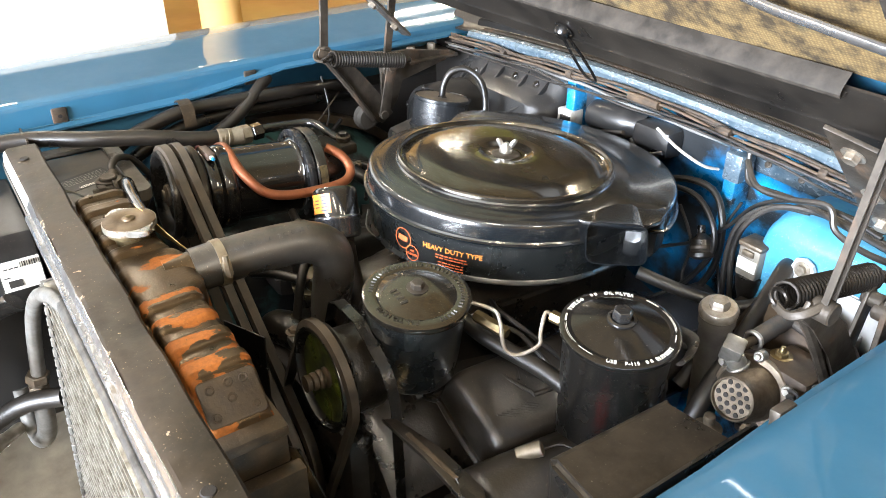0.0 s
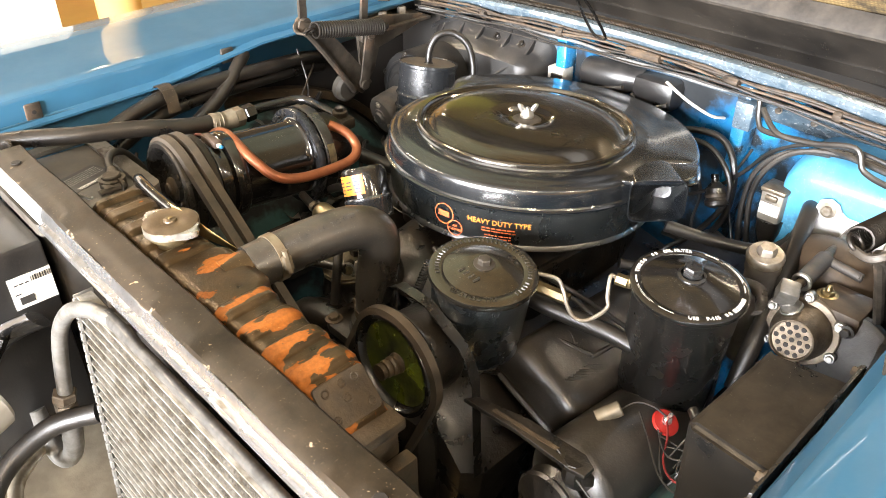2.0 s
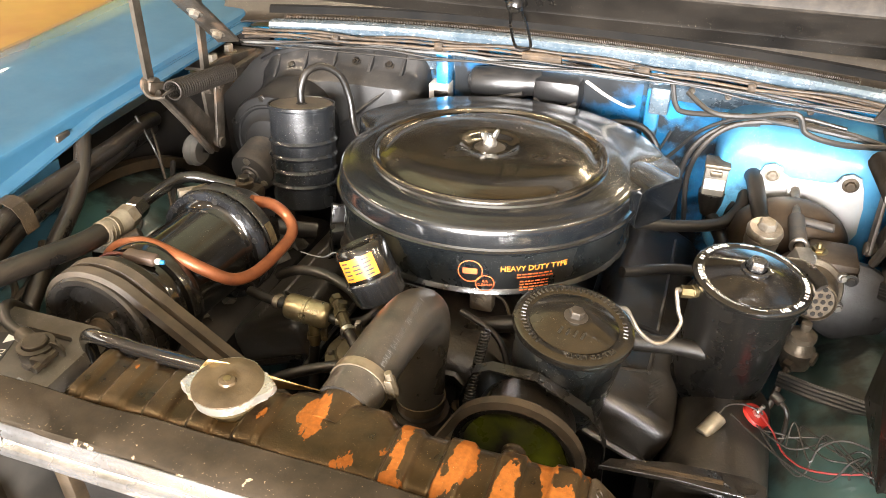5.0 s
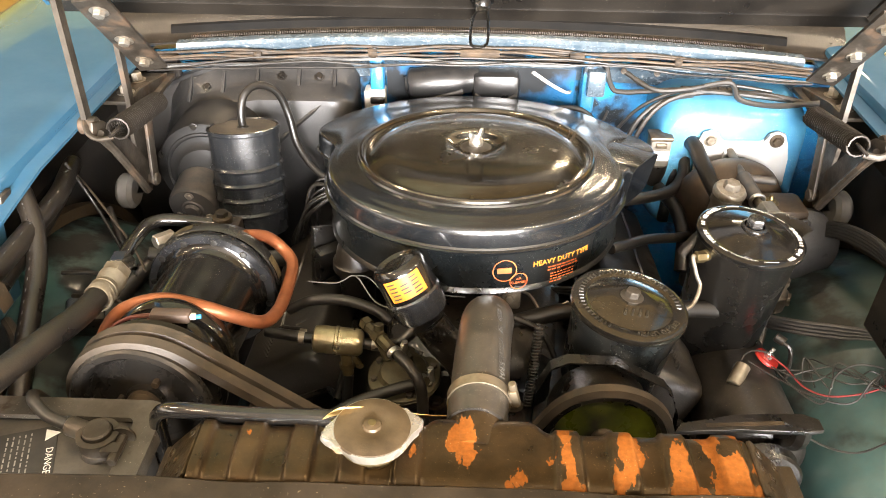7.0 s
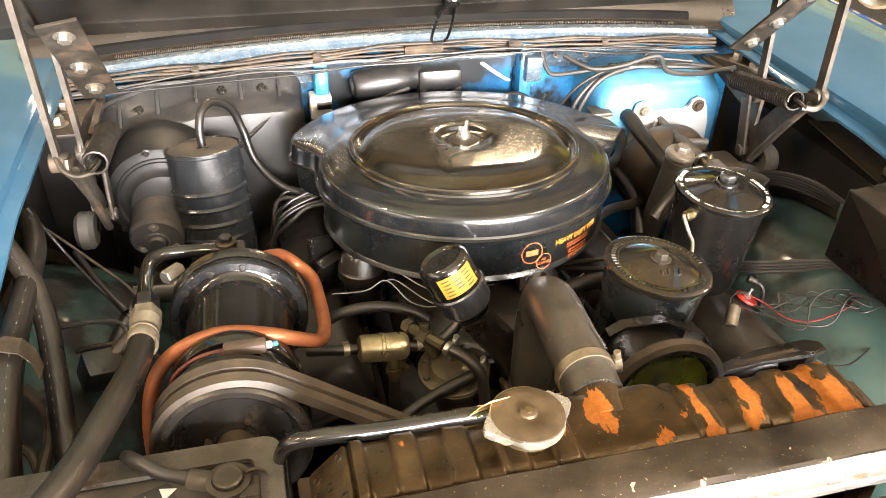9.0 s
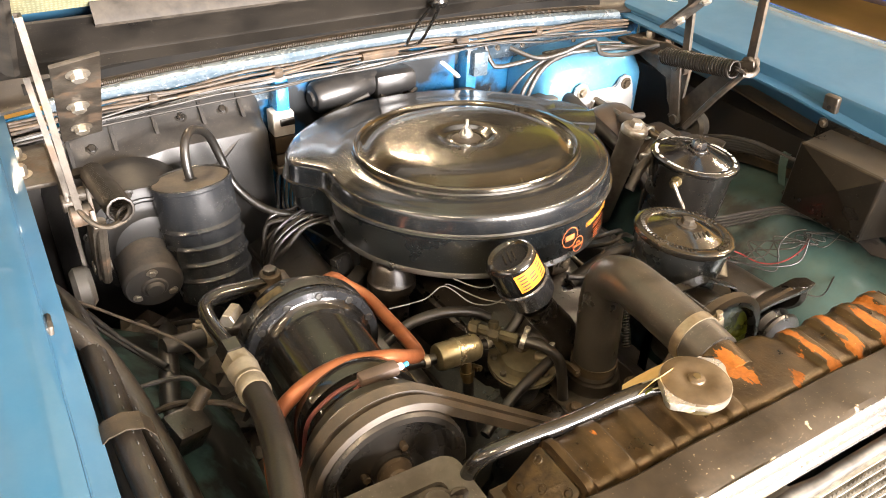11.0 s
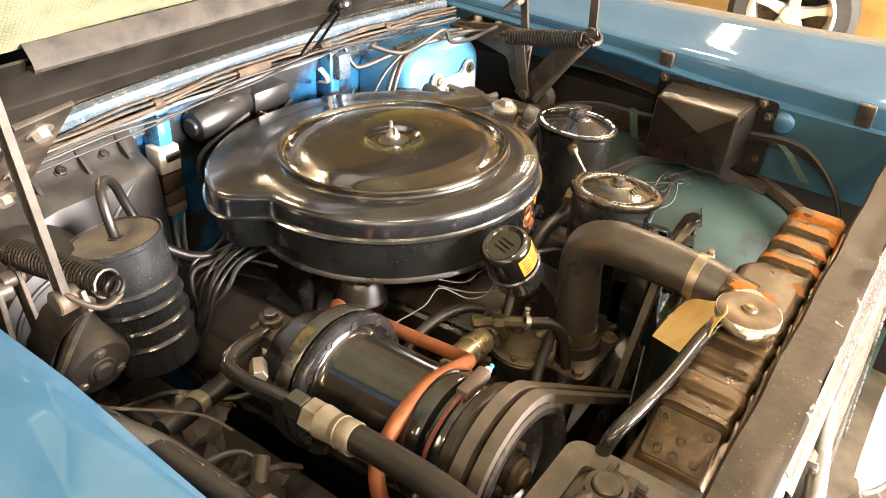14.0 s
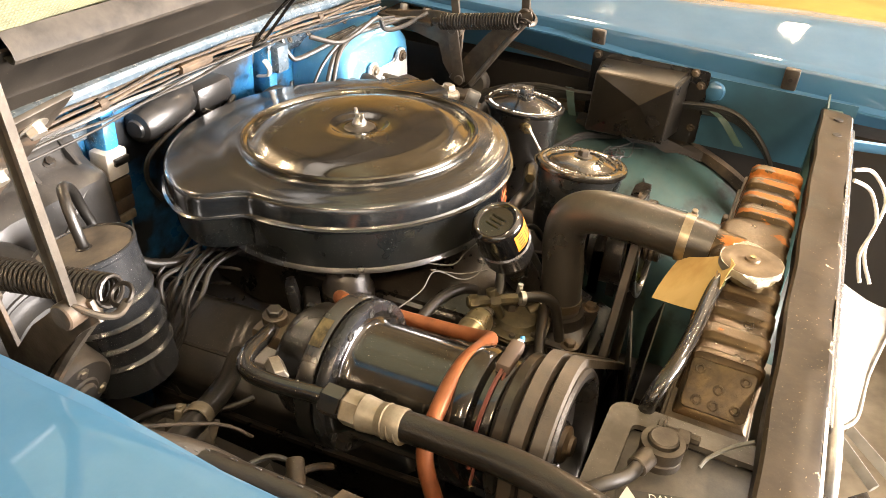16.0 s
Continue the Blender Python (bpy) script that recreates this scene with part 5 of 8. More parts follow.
lid = part("lid", bm, lid_black, air, "dusty glossy black lid with reflections tinted gold", 30)
bm = B()
lathe(bm, [(0.0215, 0.0), (0.020, 0.0012), (0.013, 0.0032), (0.0, 0.0036)], AM @ Matrix.Translation((0, 0, -0.0040)), 28)
part("washer", bm, hinge_metal, lid, "dished steel washer")
bm = B()
lathe(bm, [(0, 0), (0.0095, 0), (0.010, 0.004), (0.0075, 0.008), (0.0055, 0.012), (0, 0.012)], AM @ Matrix.Translation((0, 0, -0.001)), 20)
for k in range(2):
    ww = AM @ Matrix.Rotation(0.9 + math.pi * k, 4, "Z")
    loft(bm, [[ww @ Vector((x + w * math.cos(a), 0.0022 * math.sin(a), z)) for a in np.linspace(0, 2 * math.pi, 13)[:-1]] for x, w, z in ((0.0055, 0.0035, 0.004), (0.0075, 0.0042, 0.009), (0.0100, 0.0048, 0.014), (0.0116, 0.0042, 0.0175), (0.0122, 0.0022, 0.0190))])
rod(bm, AM @ Vector((0, 0, 0.0)), AM @ Vector((0, 0, 0.014)), 0.003, 10)
part("wing_nut", bm, bright_steel, lid, "bright wing nut")

bm = B()
under = [R - 0.006 if R > 0.2035 and 22 < 360 * k / RN < 170 else 0.188 for k, R in enumerate(REACH)]
loft(bm, [[AM @ Vector((r * c, r * d, z)) for r, (c, d) in zip([u - q for u in under], turns)] for q, z in ((0.0, -0.0515), (0.0005, -0.088), (0.003, -0.094), (0.010, -0.097))])
part("shoulder_base", bm, black_crackle, air, "black lower side of the widened rear", 30)

# open snorkel
OPEN = [Vector((0.204, -0.029, 0.983)), Vector((0.250, 0.033, 0.979)), Vector((0.243, 0.050, 0.910)), Vector((0.199, -0.018, 0.916))]


def snork(corners, k, n=5):
    """A rounded outline through the four corners, shrunk by k."""
    c = sum(corners, Vector()) / 4
    pts = []
    for i in range(4):
        p0, p1, p2 = corners[i - 1], corners[i], corners[(i + 1) % 4]
        a, b = p1.lerp(p0, 0.22), p1.lerp(p2, 0.22)
        for j in range(n):
            t = j / (n - 1)
            pts.append(a.lerp(p1, t).lerp(p1.lerp(b, t), t))
    return [c + (p - c) * k for p in pts]


back = Vector((-0.062, 0.060, -0.004))
bm = B()
mid = [p + back * 0.5 for p in OPEN]
far = [p + back * 1.6 for p in OPEN]
loft(bm, [snork(far, 0.85), snork(mid, 0.96), snork(OPEN, 1.0), snork([p - back * 0.10 for p in OPEN], 1.035), snork([p - back * 0.10 for p in OPEN], 0.985), snork(OPEN, 0.955), snork(mid, 0.92), snork(far, 0.84)], caps=True)
roof = [(0.12, 0.06), (0.13, -0.05), (0.186, -0.036), (0.203, -0.030), (0.246, 0.026), (0.2515, 0.036), (0.2505, 0.06), (0.236, 0.090), (0.19, 0.12)]
prism(bm, roof, -0.0260, -0.0196, AM, 0.0022, 3)
part("snorkel", bm, ring_black, air, "open black intake snorkel")


def on_can(radius, mid_angle, z):
    def bend(v):
        a = mid_angle + v.x / radius
        r = radius + v.z
        return AM @ Vector((r * math.sin(a), -r * math.cos(a), z + v.y))
    return bend


LAB = 0.57
merged = letters("HEAVY DUTY TYPE", 0.0100, bend=on_can(0.2006, LAB, -0.078))
part("lettering", merged, label_yellow, air, "orange printed lettering")


def can_bar(bm, x0, x1, y0, y1, b):
    n = 6
    rows = [[b(Vector((x0 + (x1 - x0) * i / n, y, 0.0005))) for y in (y0, y1)] for i in range(n + 1)]
    return sheet(bm, rows)


bm = B()
b = on_can(0.2004, LAB, -0.078)
random.seed(5)
for k, (x, w) in enumerate(((-0.022, 0.026), (-0.022, 0.026), (-0.018, 0.022), (-0.018, 0.022), (-0.018, 0.020), (-0.018, 0.004))):
    y = -0.0060 - 0.0040 * k - (0.002 if k > 1 else 0.0)
    while x < w - 0.004:
        dx = random.uniform(0.0025, 0.0065)
        can_bar(bm, x, min(x + dx, w), y, y + 0.0019, b)
        x += dx + 0.0012
part("fine_print", bm, label_orange, air, "small unreadable orange print")
bm = B()
for cx, cy, r in ((-0.078, -0.001, 0.0150), (-0.060, -0.017, 0.0115)):
    rows = []
    for i in range(33):
        a = 2 * math.pi * i / 32
        rows.append([b(Vector((cx + q * math.cos(a), cy + q * math.sin(a), 0.0006))) for q in (r, r - 0.0012)])
    sheet(bm, rows)
for x0, x1, y0, y1 in ((-0.0870, -0.0695, -0.0050, 0.0030),):
    can_bar(bm, x0, x1, y0, y1, b)
badge = part("round_badge", bm, label_orange, air, "two overlapping orange printed rings")
for text, y in (("AIR", -0.0155), ("CLEANER", -0.0205)):
    part("lettering", letters(text, 0.0046, bend=lambda v: b(Vector((v.x - 0.060, v.y + y, v.z + 0.0004)))), label_orange, badge)

# ---- oil filter ----
FM = Matrix.Translation((0.353, -0.113, 0.940)) @ Vector((0, 0, 1)).rotation_difference(Vector((0.07, -0.035, 0.99))).to_matrix().to_4x4()
oil = thing("oil_filter", (0.357, -0.115, 0.745), "black oil filter canister with white lid lettering", "oil filter")
bm = B()
lathe(bm, [(0, -0.200), (0.050, -0.200), (0.056, -0.192), (0.0625, -0.02), (0.0640, -0.016), (0.0640, -0.010), (0.062, -0.008)], FM, 56)
part("canister", bm, black_satin, oil, "satin black canister")
bm = B()
lathe(bm, [(0.062, -0.0105), (0.0672, -0.0105), (0.0685, -0.008), (0.0680, -0.0045), (0.0655, -0.0030), (0.0560, -0.0025), (0.0550, -0.0030), (0.030, 0.0045), (0.016, 0.0078), (0.0, 0.008)], FM, 56)
olid = part("lid", bm, black_gloss, oil, "shallow cone lid")
bm = B()
lathe(bm, [(0, 0.0), (0.0165, 0.0), (0.0165, 0.002), (0.013, 0.003)], FM @ Matrix.Translation((0, 0, 0.0078)), 24)
lathe(bm, [(0.0, 0.0), (0.0115, 0.0), (0.0118, 0.009), (0.0095, 0.012), (0, 0.012)], FM @ Matrix.Translation((0, 0, 0.0102)), 6)
part("bolt", bm, material("dark_bolt", (0.20, 0.20, 0.20), (0.08, 0.075, 0.07), 0.14, 0.9, 30, 300, 0.1), olid, "dark shiny hex bolt")


def on_ring(m, radius, mid_angle, z, flip=1):
    """Text round a lid, its feet towards the middle."""
    def bend(v):
        a = mid_angle - flip * v.x / radius
        r = radius + flip * v.y
        return m @ Vector((r * math.cos(a), r * math.sin(a), z + v.z))
    return bend


bm = B()
for text, ang, fl in (("TYPE S-6", 194, 1), ("OIL FILTER", 137, 1), ("USE", 306, -1), ("P-115", 327, -1), ("ELEMENT", 367, -1)):
    part("lettering", letters(text, 0.0072, bend=on_ring(FM, 0.0582 if fl > 0 else 0.0633, radians(ang), -0.0022, fl)), label_white, olid, "white lid lettering")
bm = B()
for a0, a1, r0, r1 in ((162, 165, 0.0585, 0.0632), (167, 170, 0.0585, 0.0632), (341, 344, 0.0585, 0.0632), (346, 349, 0.0585, 0.0632), (228, 262, 0.0602, 0.0607), (230, 258, 0.0618, 0.0622), (268, 286, 0.0604, 0.0616), (30, 42, 0.0604, 0.0616), (46, 84, 0.0605, 0.0612), (48, 82, 0.0620, 0.0626), (90, 106, 0.0600, 0.0625), (214, 226, 0.0600, 0.0622)):
    sheet(bm, [[FM @ Vector((r * math.cos(radians(a0 + (a1 - a0) * i / 6)), r * math.sin(radians(a0 + (a1 - a0) * i / 6)), -0.0019)) for r in (r0, r1)] for i in range(7)])
tagged(part("fine_print", bm, label_white, olid, "small unreadable white print"), kind="stuff")
bm = B()
rod(bm, (0.302, -0.130, 0.918), (0.288, -0.141, 0.920), 0.008, 12)
rod(bm, (0.290, -0.142, 0.920), (0.276, -0.147, 0.922), 0.0075, 6)
part("inlet_fitting", bm, brass, oil)
bm = B()
rod(bm, (0.405, -0.150, 0.80), (0.416, -0.158, 0.796), 0.0065, 12)
part("outlet_fitting", bm, grimy_black, oil)
bm = B()
tube(bm, [(0.29, -0.05, 0.86), (0.33, -0.04, 0.90), (0.40, -0.05, 0.925), (0.425, -0.08, 0.93), (0.43, -0.10, 0.93)], 0.008, 8, 5, flat=0.3)
box(bm, (0.31, -0.075, 0.72), (0.39, -0.055, 0.86), 0.006)
part("bracket", bm, grimy_black, oil)
bm = B()
tube(bm, [(0.277, -0.146, 0.922), (0.272, -0.152, 0.925), (0.278, -0.163, 0.905), (0.283, -0.169, 0.892), (0.272, -0.188, 0.879), (0.257, -0.196, 0.878), (0.240, -0.190, 0.884), (0.228, -0.184, 0.897), (0.218, -0.186, 0.911), (0.196, -0.205, 0.918)], 0.0026, 9, 6)
solo("oil_line", bm, steel, "thin bent silver oil line", "pipe")
bm = B()
tube(bm, [(0.415, -0.158, 0.796), (0.424, -0.166, 0.786), (0.426, -0.17, 0.74), (0.42, -0.17, 0.70)], 0.0032, 8, 6)
solo("oil_line", bm, dusty_rubber, "black oil line below the filter", "pipe")

# ---- power steering reservoir ----
SM = Matrix.Translation((0.173, -0.268, 0.945)) @ Vector((0, 0, 1)).rotation_difference(Vector((0.11, 0.0, 0.99))).to_matrix().to_4x4()
res = thing("steering_reservoir", (0.176, -0.265, 0.82), "black power-steering reservoir with an embossed lid", "reservoir")
bm = B()
lathe(bm, [(0, -0.125), (0.048, -0.125), (0.055, -0.115), (0.060, -0.03), (0.0615, -0.014), (0.061, -0.010)], SM, 52)
part("canister", bm, black_crackle, res, "black canister with flaking paint")
bm = B()
lathe(bm, [(0.060, -0.0115), (0.0652, -0.0115), (0.0662, -0.008), (0.0650, -0.0040), (0.062, -0.0026), (0.0600, -0.0024), (0.0500, -0.0024), (0.0480, -0.0034), (0.0460, -0.0026), (0.022, 0.0050), (0.016, 0.0052), (0.0, 0.0052)], SM, 52)
slid = part("lid", bm, lid_black, res, "embossed glossy black lid")
bm = B()
hexbolt(bm, SM @ Matrix.Translation((0, 0, 0.0052)), 0.0085, 0.009)
part("bolt", bm, hinge_metal, slid)
bm = B()
for text, ang, fl in (("FILL TO LEVEL", 300, 1),):
    merge(bm, letters(text, 0.0088, bend=on_ring(SM, 0.0515 if fl > 0 else 0.0585, radians(ang), -0.0020, fl), depth=0.0008))
for ang in (10, 45, 75, 105, 135, 165, 195, 225):
    for k in range(5):
        a = radians(ang - 12 + 6 * k)
        rod(bm, SM @ Vector((0.0525 * math.cos(a), 0.0525 * math.sin(a), -0.0022)), SM @ Vector((0.0575 * math.cos(a), 0.0575 * math.sin(a), -0.0022)), 0.0012, 6)
for k in range(4):
    rod(bm, SM @ Vector((-0.012 + 0.008 * k, -0.030, 0.0022)), SM @ Vector((-0.010 + 0.008 * k, -0.022, 0.0047)), 0.0016, 6)
tagged(part("embossing", bm, material("worn_emboss", (0.05, 0.042, 0.03), (0.015, 0.013, 0.010), 0.2, 0.3, 40, 300, 0.1), slid, "worn raised lid lettering"), kind="stuff")
# pump, pulley and bracket below it
pump = thing("steering_pump", (0.14, -0.36, 0.76), "black belt pulley with a yellow-green painted face", "pump")
PX = aim((0.140, -0.365, 0.843), (0.140, -0.43, 0.8475))
bm = B()
lathe(bm, [(0, -0.05), (0.05, -0.05), (0.055, -0.04), (0.055, 0.0), (0, 0.0)], PX, 36)
part("body", bm, grimy_black, pump)
bm = B()
lathe(bm, [(0.028, 0.002), (0.030, 0.006), (0.058, 0.010), (0.062, 0.004), (0.066, 0.003), (0.0665, 0.006), (0.058, 0.014), (0.0665, 0.022), (0.066, 0.025), (0.061, 0.025), (0.059, 0.019), (0.055, 0.016)], PX, 60)
part("pulley", bm, black_satin, pump)
bm = B()
lathe(bm, [(0.0555, 0.0165), (0.045, 0.013), (0.02, 0.013), (0.0, 0.013)], PX, 48)
part("pulley_face", bm, green_paint, pump, "yellow-green painted pulley face")
bm = B()
for k in range(4):
    lathe(bm, [(0, 0.012 + 0.008 * k), (0.013 - 0.001 * k, 0.012 + 0.008 * k), (0.0135 - 0.001 * k, 0.015 + 0.008 * k), (0.0105, 0.018 + 0.008 * k), (0.0, 0.020 + 0.008 * k)], PX, 20)
part("hub", bm, grimy_brown, pump)
bm = B()
rows = [[(x, y, z) for y in (-0.342, -0.328)] for x, z in ((0.068, 0.80), (0.068, 0.868), (0.082, 0.904), (0.100, 0.914), (0.150, 0.913), (0.207, 0.882), (0.219, 0.866), (0.228, 0.84), (0.234, 0.69))]
sheet(bm, rows, 0.0025, (0, 0, 1))
part("bracket", bm, black_satin, pump, "bent black steel bracket")
bm = B()
spring(bm, (0.066, -0.305, 0.815), (0.076, -0.268, 0.905), 0.0055, 0.0011, 26, 5, 8)
solo("return_spring", bm, black_satin, "thin dark throttle return spring", "spring")


# ---- belts ----
def belt(name, loop, w, label):
    """A rubber belt along a closed loop of (x, z) in a plane y, width w."""
    bm = B()
    pts = [Vector(p) for p in loop]
    secs = []
    n = len(pts)
    for i in range(n):
        d = (pts[(i + 1) % n] - pts[i - 1]).normalized()
        out = d.cross(Vector((0, 1, 0))).normalized()
        a = pts[i]
        secs.append([a + Vector((0, -w / 2, 0)), a + Vector((0, w / 2, 0)), a + Vector((0, w * 0.35, 0)) - out * 0.008, a + Vector((0, -w * 0.35, 0)) - out * 0.008])
    loft(bm, secs, closed=True)
    return solo(name, bm, belt_rubber, label, "belt", "drive belts")


def two_pulley_loop(c1, r1, c2, r2, y1, y2, n=22):
    a = Vector((c1[0], c1[1]))
    b = Vector((c2[0], c2[1]))
    d = b - a
    L = d.length
    th = math.atan2(d.y, d.x)
    ph = math.acos((r1 - r2) / L)
    pts = []
    for k in range(n + 1):
        g = th + ph + (2 * math.pi - 2 * ph) * k / n
        pts.append((a.x + r1 * math.cos(g), y1, a.y + r1 * math.sin(g)))
    for k in range(n + 1):
        g = th - ph + 2 * ph * k / n
        pts.append((b.x + r2 * math.cos(g), y2, b.y + r2 * math.sin(g)))
    return pts


belt("drive_belt", two_pulley_loop((-0.329, 0.905), 0.071, (0.0, 0.628), 0.090, -0.383, -0.383), 0.017, "dusty black rubber belt to the compressor")
belt("drive_belt", two_pulley_loop((-0.329, 0.906), 0.071, (0.0, 0.628), 0.090, -0.402, -0.402), 0.017, "dusty black rubber belt to the compressor")
belt("drive_belt", two_pulley_loop((0.140, 0.845), 0.066, (0.02, 0.60), 0.075, -0.379, -0.379), 0.014, "dusty black rubber belt of the steering pump")

# ---- air-conditioning compressor ----
dark_bolt = material("dark_bolt", (0.06, 0.058, 0.055), (0.02, 0.018, 0.016), 0.25, 0.6, 60, 300, 0.1)
data_brass = material("data_brass", (0.20, 0.15, 0.075), (0.05, 0.04, 0.025), 0.35, 0.6, 90, 300, 0.2)
CM = aim((-0.330, -0.420, 0.907), (-0.317, -0.080, 0.879))
comp = thing("compressor", (-0.325, -0.25, 0.80), "glossy black air-conditioning compressor with a belt pulley", "compressor")
bm = B()
lathe(bm, [(0.0, 0.010), (0.020, 0.010), (0.021, 0.016), (0.030, 0.020), (0.052, 0.022), (0.057, 0.018), (0.060, 0.004), (0.064, 0.0), (0.070, 0.0), (0.0725, 0.003), (0.0725, 0.010), (0.066, 0.018), (0.0725, 0.026), (0.0725, 0.030), (0.066, 0.038), (0.0725, 0.046), (0.0725, 0.054), (0.068, 0.058), (0.03, 0.058)], CM, 72)
part("pulley", bm, material("pulley_grey", (0.046, 0.042, 0.038), (0.020, 0.017, 0.014), 0.20, 0.6, 20, 300, 0.15, dust=DUST, dust_amount=0.2), comp, "dark grey double-groove pulley")
bm = B()
lathe(bm, [(0, 0.0), (0.009, 0.0), (0.010, 0.003), (0.017, 0.006), (0.018, 0.012), (0, 0.012)], CM, 24)
for k in range(3):
    a = 2 * math.pi * k / 3
    rod(bm, CM @ Vector((0.026 * math.cos(a), 0.026 * math.sin(a), 0.012)), CM @ Vector((0.026 * math.cos(a), 0.026 * math.sin(a), 0.022)), 0.004, 8)
part("hub", bm, grimy_brown, comp)
bm = B()
lathe(bm, [(0.03, 0.058), (0.060, 0.060), (0.063, 0.064), (0.063, 0.078), (0.060, 0.081), (0.0665, 0.083), (0.0685, 0.087), (0.0685, 0.100), (0.066, 0.104), (0.0605, 0.107), (0.0605, 0.205), (0.062, 0.212), (0.066, 0.216), (0.074, 0.218)], CM, 64)
part("cylinder", bm, black_gloss, comp, "glossy black cylinder")
bm = B()
lathe(bm, [(0.06, 0.2165), (0.0775, 0.217), (0.079, 0.219), (0.079, 0.229), (0.0775, 0.231), (0.074, 0.232)], CM, 64)
part("front_flange", bm, material("dark_bright", (0.045, 0.047, 0.052), (0.015, 0.015, 0.016), 0.16, 0.55, 26, 300, 0.08, speck=(0.4, 0.38, 0.34), speck_at=0.68), comp, "bright rimmed flange")
bm = B()
lathe(bm, [(0.06, 0.233), (0.078, 0.233), (0.0795, 0.235), (0.0795, 0.250), (0.077, 0.253), (0.066, 0.255), (0.062, 0.262), (0.060, 0.285), (0.052, 0.298), (0.03, 0.305), (0, 0.306)], CM, 64)
part("rear_head", bm, black_satin, comp)
for k in range(12):
    a = 2 * math.pi * (k + 0.3) / 12
    bm = B()
    lathe(bm, [(0.0046, 0.0002), (0.0044, 0.0012), (0.0036, 0.0014), (0.0030, 0.0004), (0.0, 0.0006)], CM @ pose(0.0715 * math.cos(a), 0.0715 * math.sin(a), 0.2168, 180), 14)
    part("bolt", bm, dark_bolt, comp)
bm = B()
for a0 in (52, 150):
    bm = B()
    sheet(bm, [[CM @ Vector((0.0803 * math.cos(radians(a)), 0.0803 * math.sin(radians(a)), h)) for h in (0.236, 0.249)] for a in np.linspace(a0, a0 + 22, 8)])
    part("data_plate", bm, data_brass, comp, "worn dark brass data plate")
# clutch lead and connector
bm = B()
box(bm, (-0.333, -0.352, 0.962), (-0.292, -0.338, 0.974), 0.003)
part("connector", bm, material("brown_plastic", (0.06, 0.04, 0.03), (0.09, 0.06, 0.045), 0.5, 0, 40, 300, 0.1), comp)
bm = B()
box(bm, (-0.293, -0.349, 0.965), (-0.286, -0.342, 0.971), 0.002)
part("connector_tip", bm, white_plastic, comp)
bm = B()
rod(bm, (-0.286, -0.346, 0.968), (-0.281, -0.345, 0.968), 0.0026, 10)
part("blue_plug", bm, material("blue_plug", (0.02, 0.25, 0.55), None, 0.4, 0, 40, 300, 0.05), comp)
bm = B()
tube(bm, [(-0.333, -0.345, 0.968), (-0.36, -0.345, 0.962), (-0.385, -0.345, 0.94), (-0.392, -0.345, 0.90)], 0.0022, 6, 5)
tube(bm, [(-0.333, -0.348, 0.966), (-0.352, -0.349, 0.953), (-0.38, -0.35, 0.93), (-0.40, -0.35, 0.89)], 0.0016, 6, 5)
part("clutch_lead", bm, material("maroon_wire", (0.14, 0.03, 0.025), (0.1, 0.03, 0.02), 0.5, 0, 30, 300, 0.1), comp)
# service fittings
bm = B()
box(bm, (-0.352, -0.125, 0.905), (-0.308, -0.082, 0.925), 0.005)
rod(bm, (-0.331, -0.098, 0.915), (-0.331, -0.098, 0.935), 0.013, 18)
part("service_block", bm, grimy_brown, comp)
bm = B()
rod(bm, (-0.331, -0.098, 0.933), (-0.331, -0.098, 0.941), 0.0085, 6)
part("service_cap", bm, grimy_black, comp)
bm = B()
tube(bm, [(-0.325, -0.095, 0.918), (-0.36, -0.108, 0.930), (-0.395, -0.115, 0.937), (-0.412, -0.124, 0.938), (-0.419, -0.140, 0.938), (-0.420, -0.17, 0.940), (-0.418, -0.20, 0.943), (-0.416, -0.222, 0.943)], 0.0085, 10, 5)
part("discharge_pipe", bm, black_gloss, comp, "black bent refrigerant pipe")
bm = B()
rod(bm, (-0.385, -0.135, 0.926), (-0.402, -0.155, 0.928), 0.009, 6)
part("port_cap", bm, steel, comp)
bm = B()
rod(bm, (-0.4165, -0.212, 0.943), (-0.4155, -0.232, 0.942), 0.0145, 6)
part("black_nut", bm, black_gloss, comp)
bm = B()
rod(bm, (-0.4155, -0.234, 0.942), (-0.4150, -0.252, 0.942), 0.0165, 6)
rod(bm, (-0.4150, -0.250, 0.942), (-0.4150, -0.272, 0.943), 0.0165, 18, 0.0145)
part("hose_nut", bm, beige_plastic, comp, "pale crimped hose nut")
bm = B()
tube(bm, [(-0.415, -0.268, 0.943), (-0.418, -0.330, 0.952), (-0.432, -0.409, 0.968), (-0.456, -0.487, 0.975), (-0.505, -0.580, 0.977), (-0.53, -0.70, 0.96), (-0.53, -0.80, 0.90), (-0.52, -0.84, 0.75)], 0.0135, 14, 7)
rfh = thing("refrigerant_hose", (-0.42, -0.33, 0.93), "thick dusty black refrigerant hose with a crimped end", "hose")
part("tube", bm, dusty_rubber, rfh)
bm = B()
for k in range(3):
    ring(bm, aim((-0.4152, -0.276 - 0.007 * k, 0.9436), (-0.4165, -0.32, 0.951)), 0.0142, 0.0018, 24, 6)
lathe(bm, [(0.0137, -0.002), (0.0150, 0.0), (0.0150, 0.022), (0.0137, 0.024)], aim((-0.415, -0.270, 0.943), (-0.4165, -0.32, 0.951)), 24)
part("crimp_sleeve", bm, beige_plastic, rfh, "pale crimped sleeve")
bm = B()
